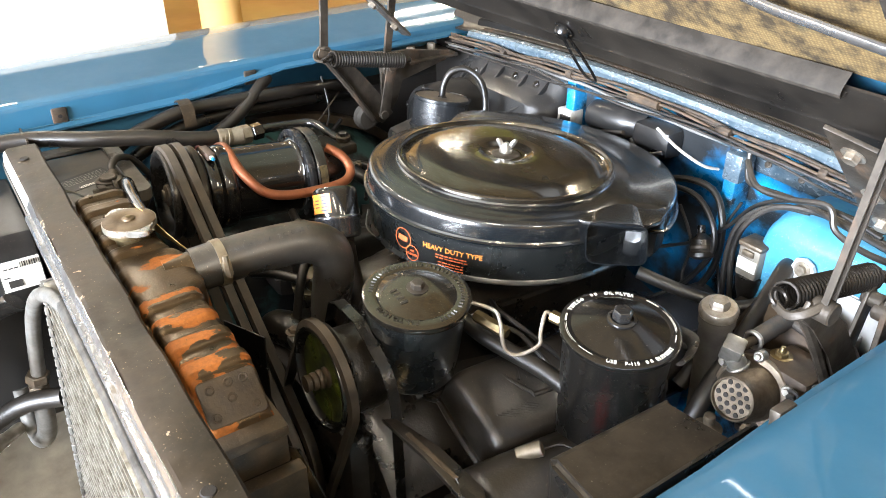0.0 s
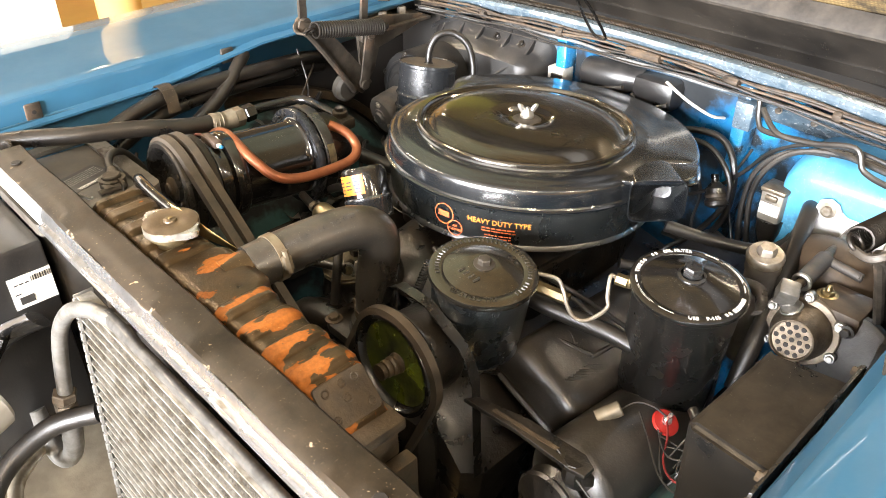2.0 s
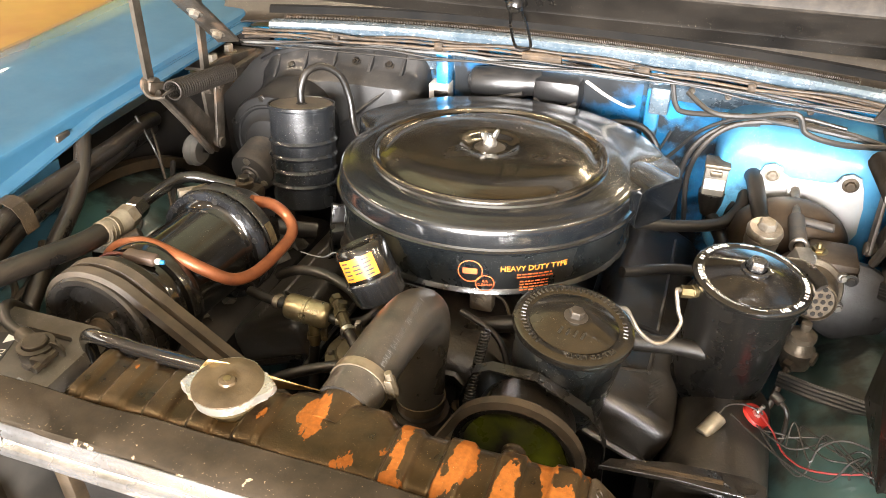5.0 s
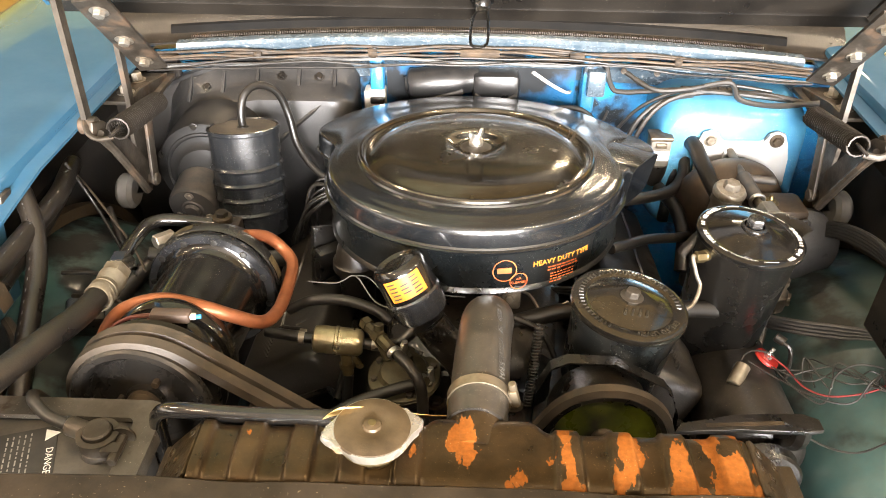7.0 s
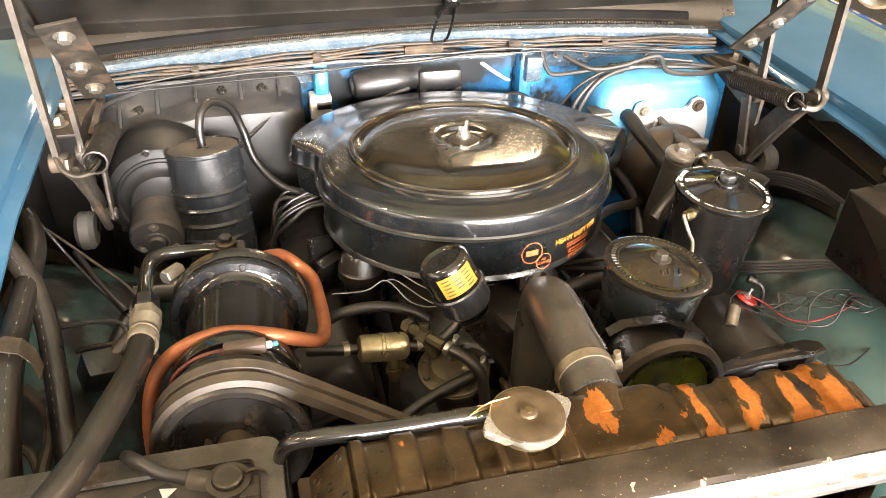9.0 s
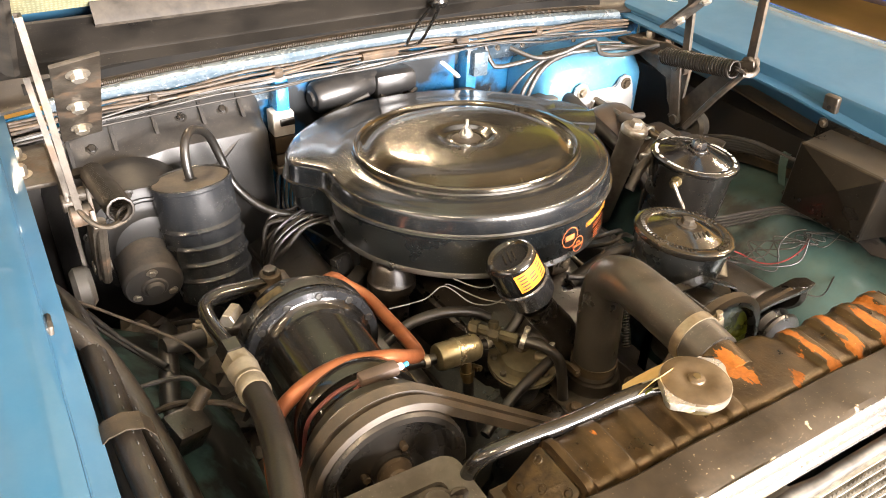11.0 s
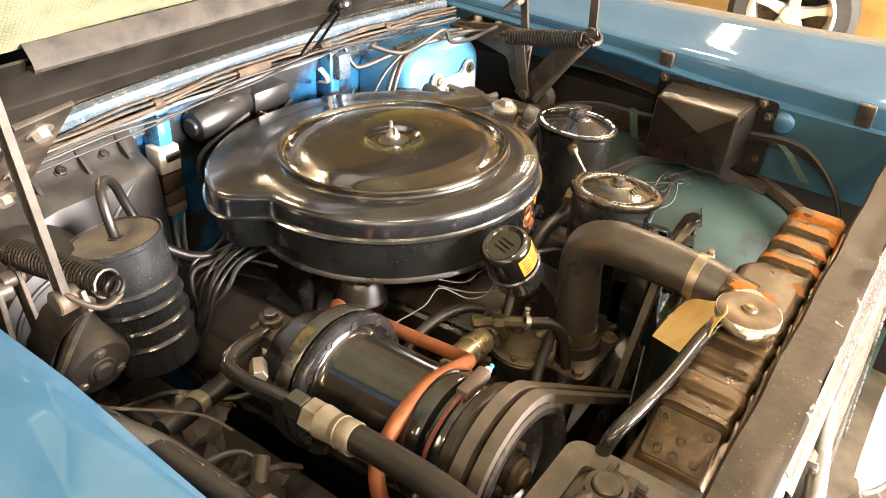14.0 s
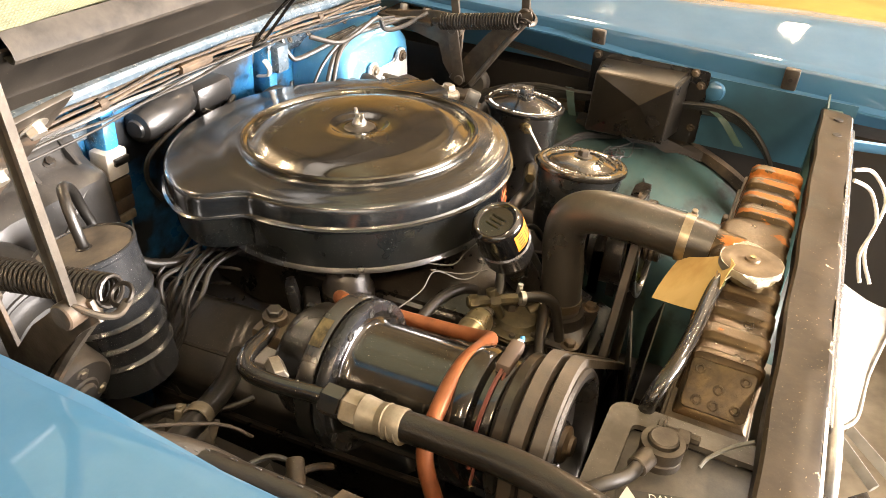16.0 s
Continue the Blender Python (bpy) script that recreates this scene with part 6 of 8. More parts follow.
tube(bm, [(-0.285, -0.155, 0.942), (-0.266, -0.135, 0.928), (-0.248, -0.130, 0.908), (-0.232, -0.150, 0.899), (-0.228, -0.192, 0.898), (-0.228, -0.250, 0.903), (-0.237, -0.288, 0.915), (-0.262, -0.307, 0.938), (-0.290, -0.312, 0.953), (-0.335, -0.308, 0.959), (-0.378, -0.307, 0.945), (-0.406, -0.308, 0.915), (-0.418, -0.325, 0.878), (-0.420, -0.345, 0.83), (-0.42, -0.36, 0.76), (-0.42, -0.38, 0.66)], 0.0078, 14, 6)
solo("copper_pipe", bm, copper_orange, "bent orange-brown copper pipe round the compressor", "pipe")

# ---- oil filler ----
q0, q1 = Vector((-0.045, -0.256, 0.880)), Vector((-0.0905, -0.2385, 0.968))
ofl = thing("oil_filler", (-0.03, -0.262, 0.80), "chrome and black oil filler cap with a yellow label", "oil filler")
OM = aim(q0, q1)
H = (q1 - q0).length
bm = B()
tube(bm, [(0.0, -0.262, 0.80), (-0.012, -0.262, 0.84), (-0.040, -0.257, 0.876), tuple(q0.lerp(q1, 0.15))], 0.021, 16, 5)
part("tube", bm, grimy_black, ofl)
bm = B()
lathe(bm, [(0.022, H - 0.074), (0.029, H - 0.072), (0.0315, H - 0.066), (0.0315, H - 0.050), (0.0335, H - 0.047), (0.0335, H - 0.043), (0.0315, H - 0.041)], OM, 44)
part("collar", bm, material("dark_chrome", (0.25, 0.26, 0.28), (0.15, 0.15, 0.16), 0.12, 0.9, 20, 300, 0.05), ofl, "dark chrome collar")
bm = B()
lathe(bm, [(0.0315, H - 0.042), (0.0312, H - 0.008), (0.0295, H - 0.003), (0.0255, H), (0.0235, H - 0.001), (0.021, H - 0.0035), (0.0, H - 0.0035)], OM, 44)
ocap = part("cap", bm, black_gloss, ofl, "glossy black cap")
ang0 = math.atan2((OM.inverted().to_3x3() @ Vector((0.15, -1, 0.2))).y, (OM.inverted().to_3x3() @ Vector((0.15, -1, 0.2))).x)
bm = B()
sheet(bm, [[OM @ Vector((0.0319 * math.cos(ang0 + a), 0.0319 * math.sin(ang0 + a), h)) for h in (H - 0.036, H - 0.009)] for a in np.linspace(-0.72, 0.72, 14)])
lab = part("label", bm, label_amber, ocap, "amber printed label")
bm = B()
for k in range(5):
    for j in range(3):
        a0 = -0.6 + 0.42 * j + 0.03 * (k % 2)
        if k in (0, 4) and j == 1:
            continue
        sheet(bm, [[OM @ Vector((0.0322 * math.cos(ang0 + a0 + da), 0.0322 * math.sin(ang0 + a0 + da), H - 0.013 - 0.0048 * k + dh)) for dh in (-0.0009, 0.0009)] for da in np.linspace(0, 0.3, 5)])
part("fine_print", bm, label_dark, lab, "small unreadable dark print")
bm = B()
for k in range(-1, 2):
    rod(bm, OM @ Vector((-0.010, 0.006 * k, H - 0.0035)), OM @ Vector((0.010, 0.006 * k, H - 0.0035)), 0.0016, 6)
part("embossing", bm, black_gloss, ocap)

# ---- upper radiator hose ----
rh = thing("radiator_hose", (0.01, -0.38, 0.80), "thick black rubber radiator hose with a metal clamp", "hose")
bm = B()
tube(bm, [(0.001, -0.476, 0.958), (0.004, -0.430, 0.961), (0.008, -0.370, 0.961), (0.012, -0.330, 0.956), (0.015, -0.304, 0.938), (0.014, -0.298, 0.905), (0.011, -0.304, 0.86), (0.010, -0.308, 0.80)], 0.0275, 24, 8)
rhose = part("hose", bm, material("hose_black", (0.016, 0.0145, 0.013), (0.032, 0.028, 0.023), 0.22, 0, 14, 400, 0.2, spec=0.8, dust=(0.2, 0.15, 0.105), dust_amount=0.25, speck=(0.3, 0.26, 0.2), speck_at=0.68), rh)
bm = B()
cm = aim((0.003, -0.444, 0.960), (0.004, -0.40, 0.961))
side = cm.to_3x3().inverted() @ Vector((0.96, 0, 0.24))
clamp(bm, cm @ Matrix.Rotation(math.atan2(side.y, side.x), 4, "Z"), 0.0278, 0.011)
part("clamp", bm, material("clamp_steel", (0.36, 0.30, 0.22), (0.20, 0.155, 0.10), 0.3, 0.8, 40, 300, 0.15), rh, "dull bright worm-drive clamp")
bm = B()
clamp(bm, aim((0.010, -0.307, 0.815), (0.010, -0.307, 0.83)), 0.0278, 0.012)
part("clamp", bm, grimy_brown, rh)
bm = B()
lathe(bm, [(0.0, -0.04), (0.024, -0.04), (0.025, 0.01), (0.022, 0.012)], aim((0.001, -0.468, 0.958), (0.003, -0.44, 0.96)), 24)
part("tank_stub", bm, tank_paint, rh)


def on_hose(v):
    a = radians(48) + v.y / 0.0278
    return Vector((0.0075 + 0.0279 * math.cos(a) + v.z * math.cos(a), -0.385 - v.x * -1.0, 0.9612 + 0.0279 * math.sin(a) + v.z * math.sin(a)))


part("lettering", letters("MADE IN U.S.A.  7IC  0558 T", 0.0088, depth=0.0001, bend=lambda v: on_hose(Vector((v.x, v.y, v.z)))), material("faded_print", (0.10, 0.095, 0.088), (0.03, 0.028, 0.026), 0.5, 0, 90, 300, 0.05), rhose, "faded pale hose print")

# ---- heater side of the firewall ----
heater = thing("heater_box", (-0.36, 0.27, 0.70), "dusty black plastic heater box on the firewall", "heater box")
bm = B()


def hx(x, k):
    """Profile of the heater box at x; k squeezes the end."""
    pts = [(0.318, 1.000), (0.300, 1.000), (0.292, 0.993), (0.282, 0.972), (0.272, 0.966), (0.246, 0.957), (0.238, 0.950), (0.226, 0.88), (0.222, 0.64), (0.24, 0.60), (0.318, 0.60)]
    return [(x, 0.318 + (y - 0.318) * k, 0.84 + (z - 0.84) * (0.5 + 0.5 * k) - (hdrop(x) if z > 0.9 else 0)) for y, z in pts]


def hdrop(x):
    """How far the top of the box sinks towards its outer end."""
    return float(np.interp(x, (-0.54, -0.504, -0.45, -0.405, -0.36), (0.062, 0.040, 0.022, 0.009, 0.0)))


loft(bm, [hx(x, k) for x, k in ((-0.535, 0.55), (-0.525, 0.80), (-0.505, 0.97), (-0.49, 1.0), (-0.45, 1.0), (-0.405, 1.0), (-0.36, 1.0), (-0.245, 1.0), (-0.225, 0.97), (-0.207, 0.82), (-0.198, 0.6))])
hbody = part("case", bm, black_plastic, heater)
bm = B()
rows = [[(x, y, z - hdrop(x)) for y, z in ((0.319, 1.005), (0.300, 1.0055), (0.296, 1.003), (0.296, 0.997), (0.319, 0.995))] for x in np.linspace(-0.528, -0.195, 22)]
loft(bm, rows)
part("rim", bm, black_plastic, heater)
for x in (-0.485, -0.425, -0.365, -0.295, -0.235):
    bm = B()
    prism(bm, [(0.300, 1.002), (0.262, 0.966), (0.290, 0.960), (0.302, 0.96)], -0.0028, 0.0028, Matrix(((0, 0, 1, x), (1, 0, 0, 0), (0, 1, 0, -hdrop(x)), (0, 0, 0, 1))), 0.0006)
    part("gusset", bm, black_plastic, hbody)
for x in (-0.455, -0.325, -0.262):
    bm = B()
    hexbolt(bm, pose(x, 0.284, 0.975 - hdrop(x), 45), 0.006, 0.005)
    part("bolt", bm, grimy_black, hbody)
bm = B()
tube(bm, [(-0.245, 0.243, 0.950), (-0.29, 0.232, 0.915), (-0.335, 0.224, 0.875)], 0.004, 6, 3)
part("crease", bm, black_plastic, hbody)
blow = thing("blower", (-0.433, 0.15, 0.78), "black heater blower with a dusty grey motor", "blower")
bm = B()
lathe(bm, [(0.0, 0.120), (0.036, 0.120), (0.046, 0.124), (0.050, 0.132), (0.058, 0.136), (0.074, 0.138), (0.0815, 0.142), (0.084, 0.150), (0.084, 0.235), (0, 0.235)], Matrix(((1, 0, 0, -0.424), (0, 0, 1, 0), (0, -1, 0, 0.868), (0, 0, 0, 1))), 52)
scroll_black = material("scroll_black", (0.006, 0.006, 0.0063), (0.012, 0.0115, 0.011), 0.42, 0.0, 12, 260, 0.2, dust=(0.2, 0.17, 0.14), dust_amount=0.10, spec=0.35, dent=0.04, dent_scale=18)
part("scroll", bm, scroll_black, blow, "round black blower scroll")
bm = B()
ring(bm, Matrix(((1, 0, 0, -0.424), (0, 0, 1, 0.138), (0, -1, 0, 0.868), (0, 0, 0, 1))), 0.066, 0.004, 44, 8)
part("scroll_rib", bm, scroll_black, blow)
for a in (30, 100, 160, 215, 300):
    bm = B()
    hexbolt(bm, pose(-0.424 + 0.078 * math.cos(radians(a)), 0.141, 0.868 + 0.078 * math.sin(radians(a)), 90), 0.0045, 0.004)
    part("screw", bm, grimy_black, blow)
bm = B()
MM = aim((-0.438, 0.068, 0.834), (-0.433, 0.150, 0.852))
lathe(bm, [(0, -0.001), (0.010, -0.001), (0.012, 0.001), (0.0125, 0.004), (0.016, 0.004), (0.018, 0.006), (0.036, 0.008), (0.0395, 0.012), (0.040, 0.016), (0.0405, 0.075), (0.037, 0.082), (0.03, 0.085)], MM, 44)
mot = part("motor", bm, motor_grey, blow, "dusty grey motor can")
for u, v in ((0.0, 0.026), (0.022, -0.014), (-0.022, -0.014)):
    bm = B()
    hexbolt(bm, MM @ pose(u, v, 0.008, 180), 0.005, 0.004)
    part("screw", bm, steel, mot)
# ribbed vacuum canister
can = thing("canister", (-0.352, 0.105, 0.785), "ribbed black metal canister with a hose on top", "canister")
KM = aim((-0.350, 0.098, 0.786), (-0.357, 0.131, 0.953))
HK = 0.170
prof = [(0, 0), (0.050, 0), (0.053, 0.003), (0.053, 0.012)]
for z in (0.040, 0.064, 0.088, 0.112):
    prof += [(0.0533, z - 0.0042), (0.0552, z - 0.0022), (0.0566, z), (0.0552, z + 0.0022), (0.0533, z + 0.0042)]
prof += [(0.0535, HK - 0.006), (0.0552, HK - 0.004), (0.0552, HK + 0.001), (0.0530, HK + 0.002), (0.0515, HK - 0.001), (0.030, HK - 0.001), (0.028, HK - 0.002), (0.0, HK - 0.002)]
bm = B()
lathe(bm, prof, KM, 56)
part("shell", bm, material("canister_black", (0.012, 0.014, 0.017), (0.026, 0.027, 0.028), 0.16, 0.2, 10, 300, 0.1, dust=(0.25, 0.21, 0.17), dust_amount=0.07, speck=(0.3, 0.28, 0.25), spec=0.8), can)
bm = B()
lathe(bm, [(0.0512, HK - 0.0008), (0.050, HK + 0.0004), (0.030, HK + 0.0002), (0.0, HK - 0.0004)], KM, 48)
part("top", bm, material("dusty_top", (0.06, 0.052, 0.044), (0.15, 0.125, 0.10), 0.5, 0.1, 30, 300, 0.3, dent=0.05), can, "brown dusty canister top")
bm = B()
tube(bm, [KM @ Vector((0, 0, HK - 0.004)), KM @ Vector((0, 0, HK + 0.025)), Vector((-0.352, 0.150, 1.000)), Vector((-0.335, 0.172, 1.004)), Vector((-0.312, 0.188, 0.985)), Vector((-0.298, 0.190, 0.945)), Vector((-0.285, 0.175, 0.90)), Vector((-0.25, 0.15, 0.865)), Vector((-0.20, 0.13, 0.85))], 0.0062, 12, 6)
part("hose", bm, rubber, can, "black rubber hose")
bm = B()
lathe(bm, [(0.007, 0), (0.009, 0.001), (0.009, 0.003), (0.0065, 0.004)], KM @ Matrix.Translation((0, 0, HK - 0.002)), 16)
part("grommet", bm, rubber, can)

# connector stack on the firewall
st = thing("connector_stack", (-0.168, 0.29, 0.84), "stack of white and brown wiring connectors on the firewall", "connector")
for z0, z1, mt in ((0.915, 0.955, white_plastic), (0.885, 0.913, grimy_brown), (0.862, 0.884, harness_tape), (0.846, 0.860, beige_plastic)):
    bm = B()
    box(bm, (-0.187, 0.272, z0), (-0.151, 0.304, z1), 0.003)
    part("connector", bm, mt, st)
bm = B()
box(bm, (-0.176, 0.268, 0.934), (-0.152, 0.275, 0.945), 0.001)
part("slot", bm, grimy_black, st)
for k in range(5):
    bm = B()
    x = -0.182 + 0.008 * k
    tube(bm, [(x, 0.285, 0.85), (x - 0.01, 0.27, 0.80 - 0.01 * k), (x - 0.02 + 0.015 * k, 0.23, 0.78), (x + 0.02 * k, 0.18, 0.76 + 0.01 * k), (x + 0.03 * k, 0.12, 0.78)], 0.0025, 6, 5)
    part("lead", bm, wire_black if k % 2 else wire_grey, st)
# wiper motor
wip = thing("wiper_motor", (-0.04, 0.28, 0.92), "dark grey wiper motor on the firewall", "motor")
bm = B()
WM = aim((-0.118, 0.288, 0.962), (0.0, 0.298, 0.970))
lathe(bm, [(0, 0), (0.012, 0), (0.014, 0.004), (0.022, 0.006), (0.026, 0.012), (0.027, 0.09), (0.022, 0.10), (0.02, 0.125)], WM, 36)
part("motor", bm, black_plastic, wip)
bm = B()
box(bm, (-0.005, 0.270, 0.938), (0.075, 0.318, 0.988), 0.012)
tube(bm, [(0.0, 0.268, 0.955), (0.02, 0.262, 0.945), (0.045, 0.262, 0.945), (0.07, 0.268, 0.955)], 0.004, 7, 4)
part("gear_housing", bm, black_plastic, wip)
bm = B()
tube(bm, [(0.09, 0.22, 1.015), (0.12, 0.235, 0.99), (0.15, 0.262, 0.965), (0.16, 0.29, 0.955)], 0.004, 8, 5, flat=0.6)
solo("washer_tube", bm, white_plastic, "short white plastic tube at the firewall", "tube")
bm = B()
tube(bm, [(-0.02, 0.270, 0.96), (-0.11, 0.27, 0.93), (-0.12, 0.275, 0.89), (-0.10, 0.275, 0.85)], 0.004, 7, 5)
solo("wire", bm, wire_black, "black wire by the wiper motor", "wire")

# ---- brake side of the firewall ----
bc = thing("brake_cover", (0.42, 0.26, 0.75), "bright blue domed cover on the firewall", "cover")
bm = B()
rows = []
for k, (y, g, dz) in enumerate(((0.318, 1.0, 0.0), (0.285, 1.0, 0.0), (0.245, 0.99, -0.001), (0.222, 0.965, -0.004), (0.210, 0.93, -0.009), (0.204, 0.87, -0.016))):
    cx, cz = 0.42, 0.862
    rows.append([(cx + (x - cx) * g, y, cz + (z - cz) * g + dz * (1 if z > cz else 0)) for x, z in round_outline(0.298, 0.545, 0.74, 0.975, 0.045, 6)])
loft(bm, rows)
part("dome", bm, cover_blue, bc)
bm = B()
m = Matrix.Translation((0.386, 0.262, 0.9735)) @ Matrix.Rotation(radians(14), 4, "X")
prism(bm, round_outline(-0.048, 0.048, -0.011, 0.011, 0.003, 2), -0.001, 0.001, m)
plate = part("data_plate", bm, label_dark, bc, "worn silver data plate")
bm = B()
for k in range(4):
    for j in range(6):
        if (k * 5 + j * 3) % 7 == 0:
            continue
        box(bm, (-0.043 + 0.0145 * j, -0.0085 + 0.0048 * k, 0.001), (-0.032 + 0.0145 * j, -0.006 + 0.0048 * k, 0.0013), 0, m)
tagged(part("fine_print", bm, steel, plate, "unreadable stamped lines"), kind="stuff")
bm = B()
m = Matrix(((1, 0, 0, 0), (0, 0, -1, 0.200), (0, 1, 0, 0), (0, 0, 0, 1)))
ol = [(0.362, 0.80), (0.362, 0.915), (0.367, 0.930), (0.380, 0.935), (0.392, 0.930), (0.397, 0.917), (0.405, 0.912), (0.462, 0.912), (0.469, 0.917), (0.473, 0.930), (0.486, 0.935), (0.499, 0.930), (0.505, 0.915), (0.512, 0.885), (0.515, 0.84), (0.50, 0.80)]
prism(bm, ol, 0.0, 0.006, m, 0.002)
box(bm, (0.405, 0.188, 0.80), (0.411, 0.200, 0.90), 0.002)
box(bm, (0.470, 0.180, 0.80), (0.476, 0.200, 0.87), 0.002)
mp = part("mount_plate", bm, material("pale_alu", (0.58, 0.58, 0.57), (0.46, 0.455, 0.44), 0.34, 0.35, 12, 300, 0.15), bc, "pale aluminium mounting plate")
for x in (0.380, 0.486):
    bm = B()
    hexbolt(bm, pose(x, 0.193, 0.919, 90), 0.0075, 0.007)
    part("bolt", bm, steel if x < 0.4 else grimy_brown, mp)
mc = thing("master_cylinder", (0.46, 0.08, 0.78), "dusty cast brake unit with a perforated air inlet", "brake unit")
dome_brown = material("dome_brown", (0.085, 0.056, 0.034), (0.03, 0.022, 0.016), 0.38, 0.35, 16, 300, 0.2, dust=DUST, dust_amount=0.25, dent=0.05, dent_scale=30)
bm = B()
lathe(bm, [(0, 0.0), (0.030, 0.002), (0.056, 0.009), (0.074, 0.022), (0.083, 0.038), (0.086, 0.054), (0.086, 0.070), (0.080, 0.078), (0, 0.08)], aim((0.415, 0.105, 0.808), (0.420, 0.190, 0.822)), 56)
part("booster", bm, dome_brown, mc, "brown dusty booster dome")
VM = aim((0.447, -0.016, 0.851), (0.4375, 0.067, 0.827))
bm = B()
lathe(bm, [(0, 0.055), (0.044, 0.055), (0.046, 0.058), (0.046, 0.084), (0.040, 0.090), (0.036, 0.115), (0, 0.12)], VM, 40)
box(bm, (0.436, 0.042, 0.850), (0.500, 0.104, 0.878), 0.008)
part("body", bm, dome_brown, mc, "dusty cast body")
bm = B()
lathe(bm, [(0.0, 0.004), (0.0230, 0.004), (0.0240, 0.0), (0.0262, 0.001), (0.0267, 0.004), (0.0272, 0.012), (0.0310, 0.022), (0.0345, 0.032), (0.0360, 0.041), (0.0365, 0.046), (0.0435, 0.0465), (0.0450, 0.048), (0.0450, 0.054), (0.0435, 0.0555), (0, 0.0555)], VM, 48)
vb = part("valve_body", bm, cast_alu, mc)
bm = B()
for i in range(-3, 4):
    for j in range(-2, 3):
        u, v = 0.0094 * (i + 0.5 * (j % 2)), 0.0086 * j
        if math.hypot(u, v) < 0.0205:
            lathe(bm, [(0, 0.0032), (0.0030, 0.0032), (0.0033, 0.0040)], VM @ Matrix.Translation((u, v, 0)), 8)
tagged(part("inlet_holes", bm, deep_dark, vb, "round holes of the air inlet"), kind="stuff")
bm = B()
ring(bm, VM @ Matrix.Translation((0, 0, 0.0035)), 0.0250, 0.0016, 40, 8)
part("inlet_rim", bm, pipe_alu, vb, "grey rolled rim of the inlet")
for a in (25, 85, 150, 205, 265, 325):
    e = VM @ Matrix.Rotation(radians(a), 4, "Z") @ Matrix.Translation((0.0455, 0, 0))
    bm = B()
    lathe(bm, [(0, 0.042), (0.0058, 0.0425), (0.0072, 0.046), (0.0074, 0.054), (0.0068, 0.056), (0, 0.056)], e, 16)
    lathe(bm, [(0, 0.0385), (0.0036, 0.0385), (0.0042, 0.040), (0.0042, 0.043)], e, 10)
    part("screw", bm, pipe_alu, mc, "screw in a cast ear")
bm = B()
lathe(bm, [(0, 0.0), (0.050, 0.0), (0.056, 0.004), (0.057, 0.016), (0.052, 0.024), (0, 0.03)], aim((0.497, 0.035, 0.822), (0.500, 0.070, 0.812)), 40)
for k in range(3):
    a = radians(100 + 120 * k)
    hexbolt(bm, aim((0.497 + 0.040 * math.cos(a), 0.034, 0.822 + 0.040 * math.sin(a)), (0.497 + 0.040 * math.cos(a), -0.1, 0.822 + 0.040 * math.sin(a))), 0.006, 0.006)
part("diaphragm_housing", bm, material("grey_housing", (0.05, 0.05, 0.05), (0.025, 0.024, 0.023), 0.4, 0.3, 20, 300, 0.3, dust=DUST, dust_amount=0.2), mc, "dark grey diaphragm housing")
bm = B()
box(bm, (-0.012, -0.012, -0.013), (0.012, 0.012, 0.013), 0.003, pose(0.419, 0.010, 0.895, 20, 10, 25))
rod(bm, (0.421, 0.012, 0.885), (0.431, 0.018, 0.866), 0.0115, 16)
ring(bm, aim((0.427, 0.016, 0.873), (0.431, 0.018, 0.866)), 0.0125, 0.002, 18, 6)
part("elbow_fitting", bm, pipe_alu, mc, "bright elbow fitting")
bm = B()
rod(bm, (0.4190, 0.022, 0.892), (0.4190, 0.056, 0.891), 0.0060, 12)
part("vacuum_pipe", bm, cast_alu, mc)
bm = B()
rod(bm, (0.4170, 0.112, 0.893), (0.4160, 0.195, 0.898), 0.0068, 12)
part("vacuum_pipe", bm, cast_alu, mc)
bm = B()
tube(bm, [(0.4190, 0.050, 0.891), (0.4185, 0.062, 0.8912), (0.4175, 0.100, 0.8925), (0.4170, 0.118, 0.893)], 0.0112, 16, 4)
part("rubber_sleeve", bm, motor_grey, mc, "grey dusty rubber sleeve")
bm = B()
ring(bm, aim((0.4190, 0.050, 0.891), (0.4185, 0.062, 0.8912)), 0.0100, 0.0030, 20, 8)
part("sleeve_clamp", bm, bright_steel, mc)
bm = B()
rod(bm, (0.408, 0.119, 0.893), (0.465, 0.116, 0.888), 0.0062, 12)
ring(bm, aim((0.466, 0.116, 0.888), (0.47, 0.116, 0.8878)), 0.0046, 0.0018, 16, 6)
part("pipe_stub", bm, motor_grey, mc, "open grey pipe stub")
bm = B()
hexbolt(bm, pose(0.447, 0.069, 0.877), 0.0085, 0.006)
rod(bm, (0.447, 0.069, 0.883), (0.447, 0.069, 0.890), 0.0045, 10, 0.003)
part("bleeder", bm, brass, mc)
bm = B()
lathe(bm, [(0.0, 0), (0.019, 0), (0.019, 0.006), (0.021, 0.010), (0.021, 0.026), (0.016, 0.032), (0.0145, 0.040), (0.017, 0.043), (0.017, 0.050), (0.008, 0.054), (0.006, 0.056), (0.006, 0.060), (0.0072, 0.062), (0.0065, 0.068), (0, 0.070)], pose(0.440, -0.040, 0.766), 22)
rod(bm, (0.44, -0.04, 0.785), (0.462, -0.05, 0.785), 0.010, 8)
rod(bm, (0.44, -0.04, 0.782), (0.428, -0.062, 0.772), 0.010, 6)
solo("pipe_junction", bm, cast_alu, "small grimy cast pipe junction", "fitting")
bm = B()
